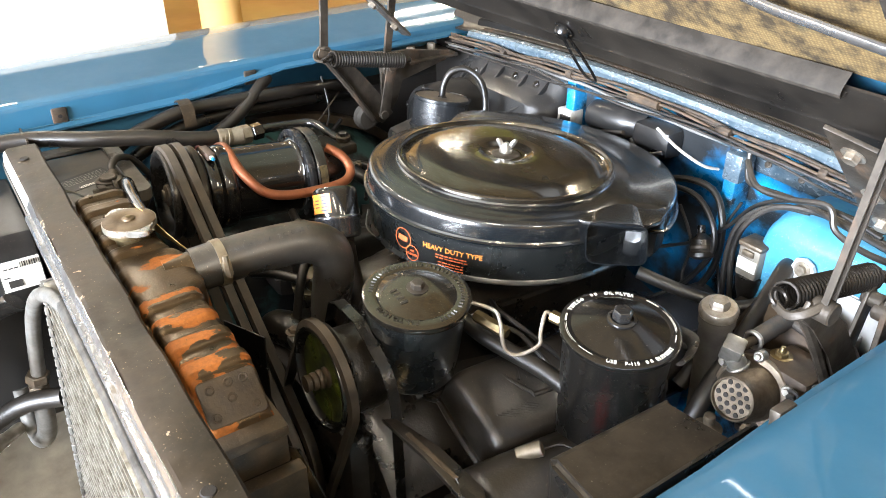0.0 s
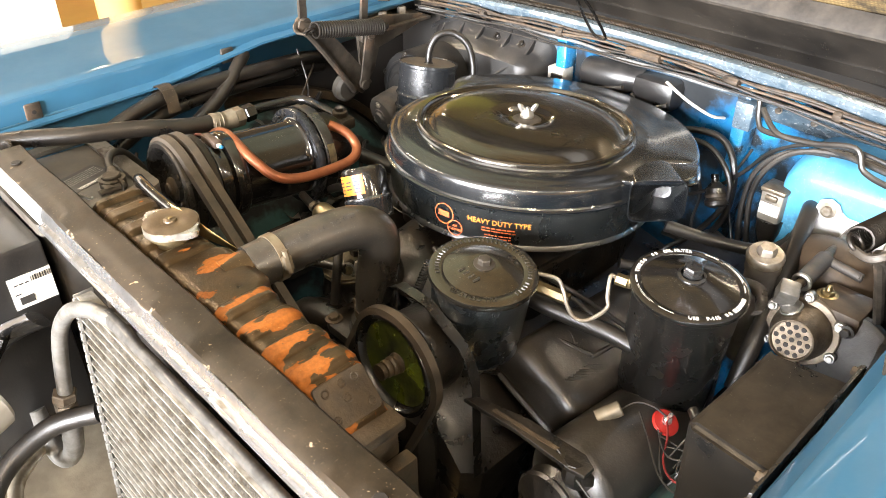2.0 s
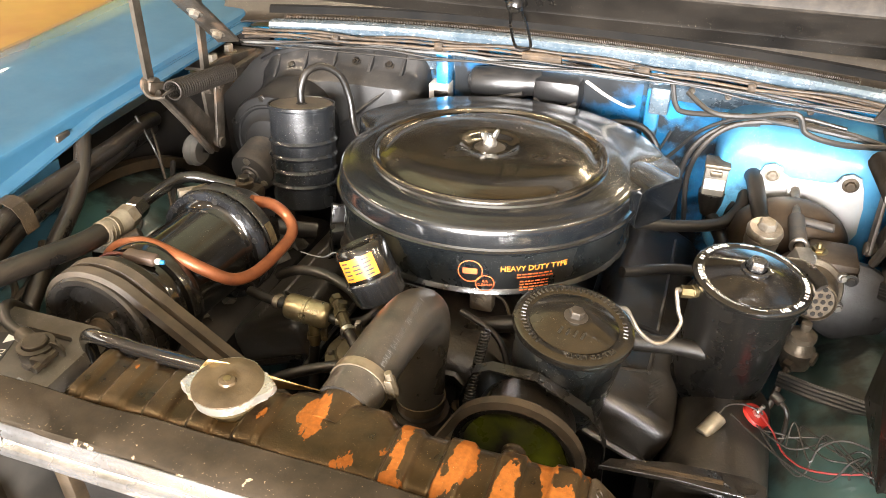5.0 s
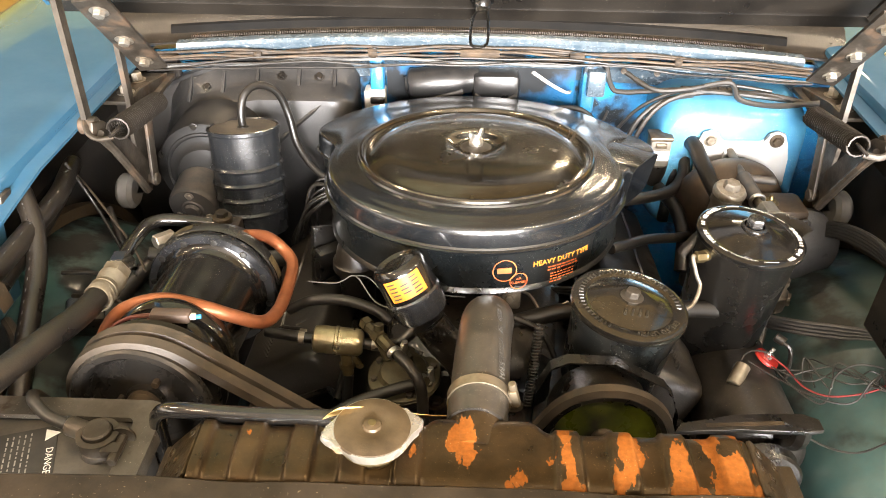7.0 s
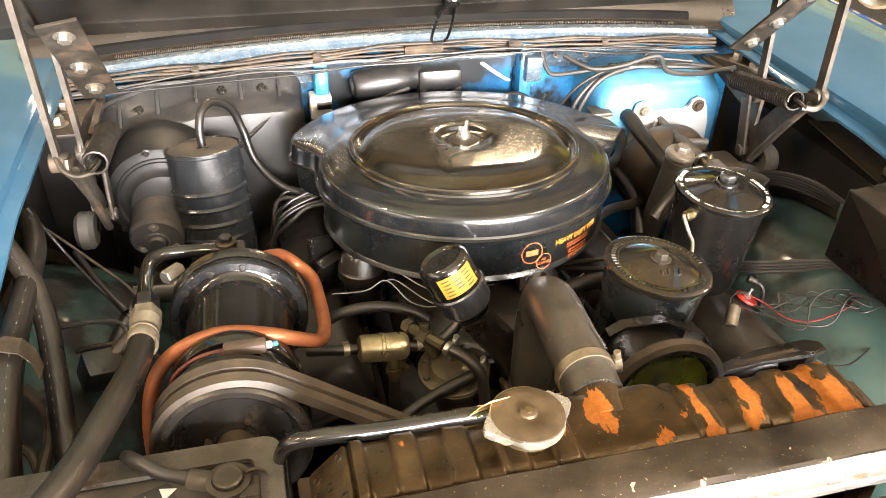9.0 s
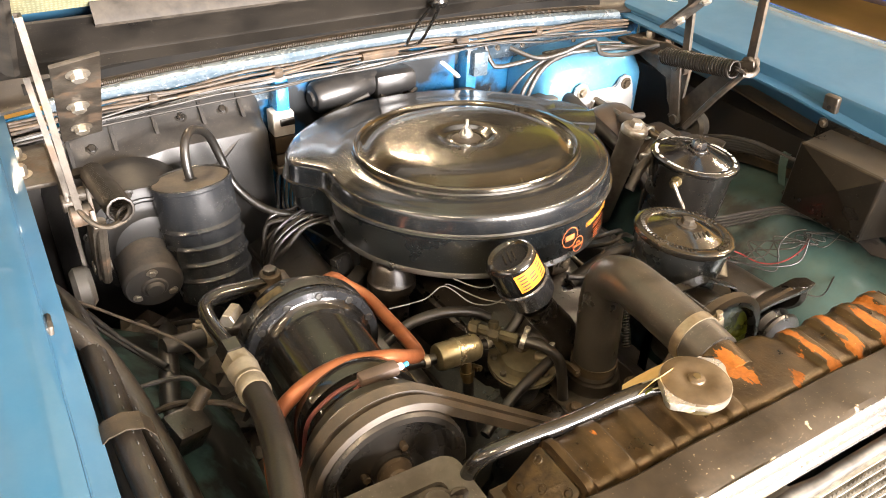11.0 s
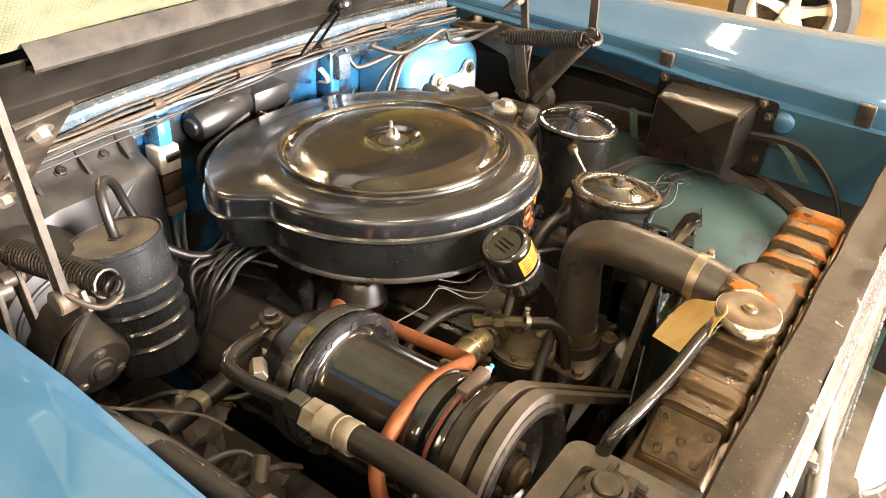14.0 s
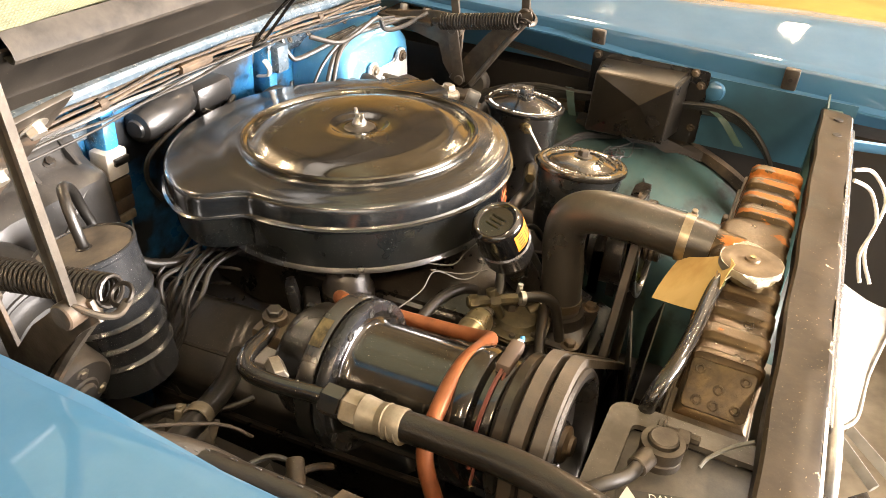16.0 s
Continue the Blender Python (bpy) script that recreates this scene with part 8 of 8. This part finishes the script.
# angled black bracket with scratches under the can
bm = B()
prism(bm, [(-0.030, 0), (0.030, 0), (0.022, 0.075), (-0.014, 0.085)], -0.006, 0.006, pose(-0.205, -0.045, 0.800, 78, 0, 38), 0.003)
box(bm, (-0.024, -0.010, 0.010), (0.020, 0.010, 0.060), 0.004, pose(-0.205, -0.045, 0.800, 10, 0, 38))
solo("coil_bracket", bm, black_satin, "scratched black bracket under the air cleaner", "bracket")
for k, pts in enumerate(([(-0.21, -0.17, 0.885), (-0.17, -0.185, 0.895), (-0.145, -0.19, 0.91), (-0.12, -0.215, 0.892), (-0.09, -0.225, 0.888), (-0.06, -0.22, 0.90)], [(-0.145, -0.19, 0.91), (-0.13, -0.18, 0.90), (-0.10, -0.205, 0.885), (-0.075, -0.23, 0.885)], [(-0.12, -0.17, 0.90), (-0.09, -0.19, 0.888), (-0.05, -0.19, 0.885), (-0.01, -0.20, 0.89)])):
    bm = B()
    tube(bm, pts, 0.0009, 5, 5)
    solo("thin_lead", bm, wire_grey, "thin bare grey lead under the air cleaner", "wire", "thin leads under the air cleaner")
cable_grey = material("cable_grey", (0.030, 0.028, 0.026), (0.012, 0.011, 0.010), 0.3, 0.0, 30, 300, 0.1, spec=0.8)
random.seed(11)
for k in range(8):
    a, b, c, d = (random.uniform(-0.012, 0.012) for _ in range(4))
    w = k / 7
    bm = B()
    tube(bm, [(-0.13 - 0.02 * w, 0.06 + 0.10 * w, 0.872), (-0.205 + a, 0.085 + 0.05 * w + b, 0.862 + 0.5 * a), (-0.252 + 0.5 * c, 0.080 + 0.06 * w, 0.838 + 0.014 * w + 0.5 * d), (-0.282 + 0.02 * w + 0.5 * b, 0.088 + 0.05 * w + c, 0.79 + 0.015 * w), (-0.295 + 0.045 * w, 0.105 + 0.03 * w + d, 0.735 + b), (-0.275 + 0.06 * w + a, 0.09 + 0.02 * w, 0.66)], 0.0023 if k % 3 else 0.0034, 8, 7)
    solo("ignition_cable", bm, cable_grey if k % 3 else wire_black, "dusty grey cable hanging behind the engine", "cable", "ignition cables")
for k in range(2):
    bm = B()
    tube(bm, [(0.10 + 0.01 * k, -0.10, 0.83), (0.16 + 0.01 * k, -0.13 - 0.01 * k, 0.855 - 0.01 * k), (0.21, -0.12 - 0.012 * k, 0.845), (0.26 + 0.01 * k, -0.08 - 0.03 * k, 0.80)], 0.0034, 8, 6)
    solo("ignition_cable", bm, wire_black, "dusty black ignition cable", "cable", "ignition cables")
for pts, r in (([(0.05, -0.20, 0.85), (0.12, -0.19, 0.865), (0.20, -0.185, 0.86), (0.28, -0.16, 0.85), (0.33, -0.15, 0.84)], 0.011), ([(0.03, -0.215, 0.88), (0.08, -0.235, 0.87), (0.10, -0.25, 0.84)], 0.004)):
    bm = B()
    tube(bm, pts, r, 10, 6)
    solo("hose", bm, rubber, "grimy black hose between the filters", "hose", "hoses between the filters")
bm = B()
rod(bm, (0.185, -0.19, 0.887), (0.232, -0.175, 0.880), 0.008, 6)
solo("brass_fitting", bm, brass, "brass pipe fitting under the air cleaner", "fitting")
bm = B()
box(bm, (0.03, -0.185, 0.86), (0.06, -0.165, 0.895), 0.004)
tube(bm, [(0.04, -0.18, 0.89), (0.07, -0.17, 0.875), (0.09, -0.19, 0.86), (0.12, -0.185, 0.875)], 0.004, 8, 4, flat=0.5)
hexbolt(bm, pose(0.045, -0.186, 0.88, 90), 0.006, 0.005)
solo("throttle_linkage", bm, cast_alu, "dusty throttle linkage levers", "linkage")

# ---- battery corner ----
bat = thing("battery", (-0.40, -0.51, 0.72), "dusty grey car battery with a hold-down frame", "battery")
bm = B()
box(bm, (-0.515, -0.60, 0.72), (-0.305, -0.455, 0.925), 0.006)
part("case", bm, battery_case, bat)
bm = B()
box(bm, (-0.512, -0.597, 0.925), (-0.308, -0.458, 0.934), 0.004)
part("lid", bm, battery_case, bat)
bm = B()
outer, inner = round_outline(-0.530, -0.288, -0.612, -0.440, 0.016, 5), round_outline(-0.508, -0.312, -0.594, -0.463, 0.007, 5)
loft(bm, [[(x, y, z) for x, y in ol] for ol, z in ((outer, 0.926), (outer, 0.9415), ([(x * 0.997 - 0.0012, y * 0.998 - 0.001) for x, y in outer], 0.943), (inner, 0.943), (inner, 0.9375), (outer, 0.9375 - 0.004))], caps=False)
part("hold_down", bm, material("frame_grey", (0.09, 0.08, 0.066), (0.045, 0.037, 0.028), 0.45, 0.1, 26, 260, 0.3, patch=(0.05, 0.032, 0.02), patch_at=0.62, patch_scale=30, patch_soft=0.06, speck=(0.4, 0.36, 0.3)), bat, "grey painted steel hold-down frame")
bm = B()
lathe(bm, [(0.019, 0.0), (0.018, 0.006), (0.0135, 0.010), (0.0125, 0.024), (0.011, 0.0255), (0, 0.0255)], pose(-0.333, -0.492, 0.934), 24)
part("post", bm, hinge_metal, bat, "dull lead post")
bm = B()
lathe(bm, [(0.0135, 0.008), (0.0185, 0.009), (0.0185, 0.020), (0.0135, 0.021)], pose(-0.333, -0.492, 0.934), 24)
box(bm, (-0.325, -0.512, 0.943), (-0.308, -0.500, 0.953), 0.002)
rod(bm, (-0.312, -0.520, 0.948), (-0.312, -0.490, 0.948), 0.0045, 8)
hexbolt(bm, pose(-0.312, -0.489, 0.948, -90), 0.007, 0.006)
rod(bm, (-0.345, -0.485, 0.946), (-0.366, -0.478, 0.947), 0.009, 12)
part("terminal_clamp", bm, hinge_metal, bat, "corroded terminal clamp")
bm = B()
tube(bm, [(-0.360, -0.480, 0.947), (-0.385, -0.474, 0.953), (-0.405, -0.458, 0.955), (-0.420, -0.435, 0.94), (-0.425, -0.41, 0.90), (-0.42, -0.39, 0.84)], 0.0058, 10, 6)
part("cable", bm, wire_black, bat, "black battery cable")
bm = B()
prism(bm, round_outline(-0.042, 0.042, -0.026, 0.026, 0.004, 2), 0.0, 0.0008, pose(-0.395, -0.515, 0.9342, 0, 0, -72))
dl = part("warning_label", bm, label_dark, bat, "dark warning label with white print")
bm = letters("DANGER", 0.0090, pose(-0.377, -0.512, 0.9353, 0, 0, -72), depth=0.0001)
prism(bm, [(-0.007, -0.006), (0.007, -0.006), (0, 0.007)], 0, 0.0003, pose(-0.384, -0.478, 0.9352, 0, 0, -72))
part("lettering", bm, label_white, dl)
bm = B()
m = pose(-0.395, -0.515, 0.9352, 0, 0, -72)
random.seed(3)
for k in range(5):
    x = -0.037
    while x < 0.032:
        w = random.uniform(0.002, 0.007)
        box(bm, (x, 0.003 - 0.005 * k, 0), (x + w, 0.0042 - 0.005 * k, 0.0002), 0, m)
        x += w + 0.0022
tagged(part("fine_print", bm, material("grey_print", (0.35, 0.34, 0.31), (0.2, 0.19, 0.17), 0.5, 0, 60, 300, 0.05), dl, "unreadable pale print"), kind="stuff")
bm = B()
tube(bm, [(-0.308, -0.56, 0.965), (-0.312, -0.545, 0.955), (-0.318, -0.53, 0.94), (-0.33, -0.525, 0.937)], 0.0018, 6, 5)
solo("wire", bm, wire_grey, "short pale wire over the battery", "wire")

# ---- hoses and clutter on the far apron ----
for pts, r, lab in (([(-0.564, -0.134, 0.984), (-0.553, -0.150, 0.977), (-0.535, -0.178, 0.962), (-0.519, -0.22, 0.936), (-0.507, -0.28, 0.908), (-0.498, -0.335, 0.880), (-0.492, -0.39, 0.83), (-0.49, -0.42, 0.75)], 0.0120, "dusty black heater hose, cut at its top"), ([(-0.50, -0.60, 0.78), (-0.512, -0.52, 0.87), (-0.524, -0.43, 0.928), (-0.530, -0.36, 0.952), (-0.534, -0.30, 0.962), (-0.536, -0.22, 0.962), (-0.545, -0.10, 0.955), (-0.575, 0.0, 0.94), (-0.60, 0.06, 0.92)], 0.0125, "long dusty black heater hose"), ([(-0.50, -0.58, 0.74), (-0.520, -0.48, 0.84), (-0.532, -0.40, 0.900), (-0.540, -0.32, 0.928), (-0.545, -0.24, 0.936), (-0.555, -0.14, 0.932), (-0.58, -0.03, 0.92), (-0.61, 0.06, 0.90)], 0.0125, "long dusty black heater hose")):
    bm = B()
    tube(bm, pts, r, 14, 7)
    hh = thing("heater_hose", pts[-1], lab, "hose", "heater hoses")
    run = part("hose", bm, dusty_rubber, hh)
    bm = B()
    line = [Vector(q) for q in smooth_path([Vector(q) for q in pts], 14)]
    for k in range(8, len(line) - 30, 3):
        a, b = line[k], line[k + 1]
        side = (b - a).cross(Vector((0, 0, 1))).normalized()
        up = side.cross(b - a).normalized()
        out = (up * 0.92 + side * 0.39) * (r + 0.0001)
        rod(bm, a + out, a.lerp(b, 0.8) + out, 0.0007, 5)
    tagged(part("printed_line", bm, material("hose_print", (0.07, 0.067, 0.062), (0.025, 0.024, 0.022), 0.6, 0, 90, 300, 0.05) if "hose_print" not in bpy.data.materials else bpy.data.materials["hose_print"], run, "faded pale dashes printed along the hose"), kind="stuff")
bm = B()
rows = [[(x, y, z) for y in (-0.318, -0.296)] for x, z in ((-0.566, 0.945), (-0.560, 0.966), (-0.548, 0.977), (-0.533, 0.980), (-0.519, 0.975), (-0.511, 0.962), (-0.508, 0.940))]
sheet(bm, rows, 0.0018, (0, 0, 1))
solo("hose_strap", bm, grimy_brown, "bent brown metal hose strap", "strap")
# taped wires beside the hose
for pts, r in (([(-0.545, -0.27, 0.89), (-0.520, -0.30, 0.882), (-0.515, -0.335, 0.872), (-0.522, -0.37, 0.85), (-0.518, -0.42, 0.80)], 0.0065), ([(-0.555, -0.33, 0.88), (-0.530, -0.345, 0.868), (-0.524, -0.375, 0.845), (-0.53, -0.42, 0.79)], 0.0045), ([(-0.518, -0.31, 0.885), (-0.512, -0.285, 0.905), (-0.515, -0.26, 0.915)], 0.0022), ([(-0.555, -0.37, 0.87), (-0.54, -0.39, 0.85), (-0.545, -0.43, 0.82)], 0.003), ([(-0.51, -0.185, 0.862), (-0.47, -0.19, 0.868), (-0.43, -0.205, 0.862), (-0.41, -0.215, 0.85)], 0.0035)):
    bm = B()
    tube(bm, pts, r, 9, 6, radii=[r, r * 1.15, r * 0.9, r * 1.1, r])
    solo("wire", bm, harness_tape, "brown taped wire on the apron", "wire", "taped wires on the apron")
bm = B()
box(bm, (-0.022, -0.018, -0.020), (0.022, 0.018, 0.020), 0.006, pose(-0.478, -0.225, 0.862, 20, 15, 25))
far_relay = thing("relay", (-0.478, -0.225, 0.84), "grimy dark relay with a brass prong on the apron", "relay")
part("case", bm, grimy_black, far_relay)
bm = B()
rod(bm, (-0.466, -0.215, 0.872), (-0.444, -0.198, 0.884), 0.0085, 12)
part("prong", bm, grimy_brown, far_relay, "round brown stub")
bm = B()
tube(bm, [(-0.448, -0.200, 0.883), (-0.455, -0.180, 0.888), (-0.48, -0.165, 0.885), (-0.53, -0.16, 0.88)], 0.0028, 8, 5)
part("lead", bm, wire_black, far_relay)
for pts, r in (([(-0.565, -0.02, 0.965), (-0.54, -0.02, 0.90), (-0.50, -0.06, 0.86), (-0.46, -0.11, 0.84)], 0.0022), ([(-0.53, 0.0, 0.88), (-0.50, -0.05, 0.86), (-0.465, -0.10, 0.845)], 0.0045), ([(-0.44, 0.02, 0.80), (-0.46, -0.08, 0.83), (-0.48, -0.18, 0.82), (-0.47, -0.28, 0.78), (-0.44, -0.36, 0.74)], 0.0125), ([(-0.28, 0.0, 0.80), (-0.34, -0.03, 0.815), (-0.41, -0.05, 0.83), (-0.46, -0.06, 0.84)], 0.013), ([(-0.43, 0.03, 0.80), (-0.40, 0.0, 0.815), (-0.36, -0.04, 0.80), (-0.33, -0.06, 0.80)], 0.004)):
    bm = B()
    tube(bm, pts, r, 10, 6)
    solo("hose" if r > 0.004 else "wire", bm, rubber, "dark dusty hose low beside the compressor" if r > 0.004 else "thin dusty wire on the apron", "hose" if r > 0.004 else "wire")
bm = B()
clamp(bm, aim((-0.405, -0.048, 0.829), (-0.38, -0.04, 0.823)), 0.0135, 0.016)
solo("hose_clamp", bm, beige_plastic, "pale crimp on the low hose", "clamp")
random.seed(23)
liner = material("liner", (0.085, 0.070, 0.054), (0.018, 0.014, 0.010), 0.34, 0, 35, 200, 0.4, dent=0.15, dent_scale=60)
for cx, cy, size, turn in ((-0.44, 0.10, 0.05, 20), (-0.385, 0.06, 0.045, -35), (-0.394, -0.02, 0.05, 50), (-0.405, -0.11, 0.045, 10), (-0.495, 0.05, 0.04, -10), (-0.461, -0.06, 0.05, 70), (-0.42, -0.17, 0.04, 35), (-0.47, -0.14, 0.035, -50)):
    bm = B()
    m = pose(cx, cy, 0.735, random.uniform(-25, 25), random.uniform(-25, 25), turn)
    rows = [[m @ Vector((size * (i / 3 - 1) + random.uniform(-0.006, 0.006), size * 0.7 * (j / 3 - 1) + random.uniform(-0.006, 0.006), random.uniform(-0.012, 0.012))) for j in range(7)] for i in range(7)]
    sheet(bm, rows, 0.0015)
    solo("liner_scrap", bm, liner, "crumpled dirty grey liner scrap beside the engine", "liner", "liner scraps beside the engine", angle=12)
# added near-black block fills the depth below the liner scraps
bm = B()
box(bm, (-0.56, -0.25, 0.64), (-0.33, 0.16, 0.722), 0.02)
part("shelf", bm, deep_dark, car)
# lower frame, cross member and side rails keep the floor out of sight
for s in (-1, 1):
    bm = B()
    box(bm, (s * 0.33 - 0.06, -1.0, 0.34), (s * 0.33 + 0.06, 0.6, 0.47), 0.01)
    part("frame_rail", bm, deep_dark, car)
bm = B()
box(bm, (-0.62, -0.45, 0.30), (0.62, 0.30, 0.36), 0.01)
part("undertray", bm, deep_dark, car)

# ---- in front of the radiator ----
bm = B()
rows = [[(x, y, z) for y, z in ((-0.56, 0.52), (-0.75, 0.50), (-0.95, 0.52), (-1.05, 0.60))] for x in np.linspace(-0.9, 0.9, 9)]
sheet(bm, rows, 0.003)
part("front_pan", bm, material("pan", (0.20, 0.165, 0.115), (0.09, 0.07, 0.045), 0.6, 0.1, 9, 200, 0.3), car, "dusty brown front pan")
lb = thing("label_case", (-0.38, -0.655, 0.60), "black case with a white printed label", "case")
bm = B()
box(bm, (-0.50, -0.86, 0.60), (-0.294, -0.612, 0.925), 0.006)
part("case", bm, black_plastic, lb)
bm = B()
box(bm, (-0.2942, -0.668, 0.836), (-0.2925, -0.6135, 0.884), 0.0)
ll = part("label", bm, label_white, lb, "white printed label")
bm = B()
box(bm, (-0.2926, -0.660, 0.842), (-0.2918, -0.642, 0.853), 0)
box(bm, (-0.2926, -0.664, 0.858), (-0.2918, -0.656, 0.8595), 0)
for k in range(12):
    y = -0.640 + 0.0021 * k + 0.0006 * (k % 3)
    box(bm, (-0.2926, y, 0.872), (-0.2918, y + 0.0009 + 0.0004 * (k % 2), 0.880), 0)
for k in range(3):
    box(bm, (-0.2926, -0.662 + 0.007 * k, 0.872), (-0.2918, -0.657 + 0.007 * k, 0.8735), 0)
part("label_print", bm, label_dark, ll)
for pts, r, mt, nm, lab in (([(-0.17, -0.64, 0.72), (-0.21, -0.70, 0.70), (-0.20, -0.78, 0.66), (-0.12, -0.84, 0.60), (0.0, -0.88, 0.55)], 0.014, rubber, "hose", "dusty black hose before the condenser"), ([(-0.22, -0.66, 0.86), (-0.26, -0.70, 0.83), (-0.28, -0.76, 0.78), (-0.26, -0.82, 0.70)], 0.02, black_satin, "brace", "black curved brace before the radiator"), ([(-0.30, -0.70, 0.60), (-0.22, -0.76, 0.62), (-0.12, -0.78, 0.60), (-0.05, -0.85, 0.56)], 0.010, beige_plastic, "hose", "pale dusty hose on the front pan")):
    bm = B()
    tube(bm, pts, r, 12, 6, flat=0.4 if nm == "brace" else 1.0)
    solo(nm, bm, mt, lab, nm)
bm = B()
rod(bm, (-0.22, -0.74, 0.78), (-0.20, -0.80, 0.77), 0.04, 28)
solo("horn", bm, rim_alloy, "silver horn before the radiator", "horn")
bm = B()
rows = [[Vector((x, y0, 0.715)).lerp(Vector((x, y1, 0.70)), u) + Vector((0, 0, 0.008 * math.sin(3 * u + 6 * x))) for u in np.linspace(0, 1, 5)] for x, y0, y1 in ((0.43, -0.680, -0.760), (0.36, -0.678, -0.755), (0.23, -0.675, -0.728), (0.12, -0.675, -0.714), (0.08, -0.676, -0.690))]
sheet(bm, rows, 0.002)
deflector = thing("air_deflector", (0.25, -0.71, 0.70), "white painted metal deflector before the radiator", "deflector")
part("panel", bm, dull_white, deflector)
bm = B()
tube(bm, [Vector(r[-1]) for r in rows], 0.003, 8, 4)
part("rolled_edge", bm, dull_white, deflector, "rolled outer edge")
for p, q in (((0.072, -0.684, 0.70), (-0.010, -0.735, 0.70)), ((0.085, -0.704, 0.70), (0.020, -0.755, 0.70))):
    bm = B()
    tube(bm, [p, q], 0.008, 6, 2, straight=True, flat=0.3)
    solo("brace", bm, dull_white, "thin white painted brace strap", "brace", "braces before the radiator")
# braces to the front of the car
for p, q, mt in (((0.47, -0.60, 0.94), (0.62, -0.80, 0.90), blue_paint), ((-0.24, -0.70, 0.84), (-0.20, -0.86, 0.66), black_satin), ((-0.45, -0.64, 0.66), (-0.30, -0.74, 0.58), white_paint)):
    bm = B()
    tube(bm, [p, q], 0.016, 6, 2, straight=True, flat=0.3)
    solo("brace", bm, mt, {"white_paint": "white painted brace strap", "black_satin": "black steel brace strap", "blue_paint": "light-blue painted brace strap"}[mt.name], "brace", "braces before the radiator")
for pts in ([(0.36, -0.63, 0.93), (0.38, -0.66, 0.91), (0.36, -0.68, 0.87), (0.33, -0.67, 0.83), (0.30, -0.68, 0.80)], [(0.40, -0.63, 0.93), (0.43, -0.66, 0.92), (0.42, -0.69, 0.88), (0.37, -0.68, 0.82), (0.34, -0.70, 0.78)]):
    bm = B()
    tube(bm, pts, 0.003, 7, 6)
    solo("wire", bm, white_plastic, "pale wire before the radiator", "wire", "wires before the radiator")
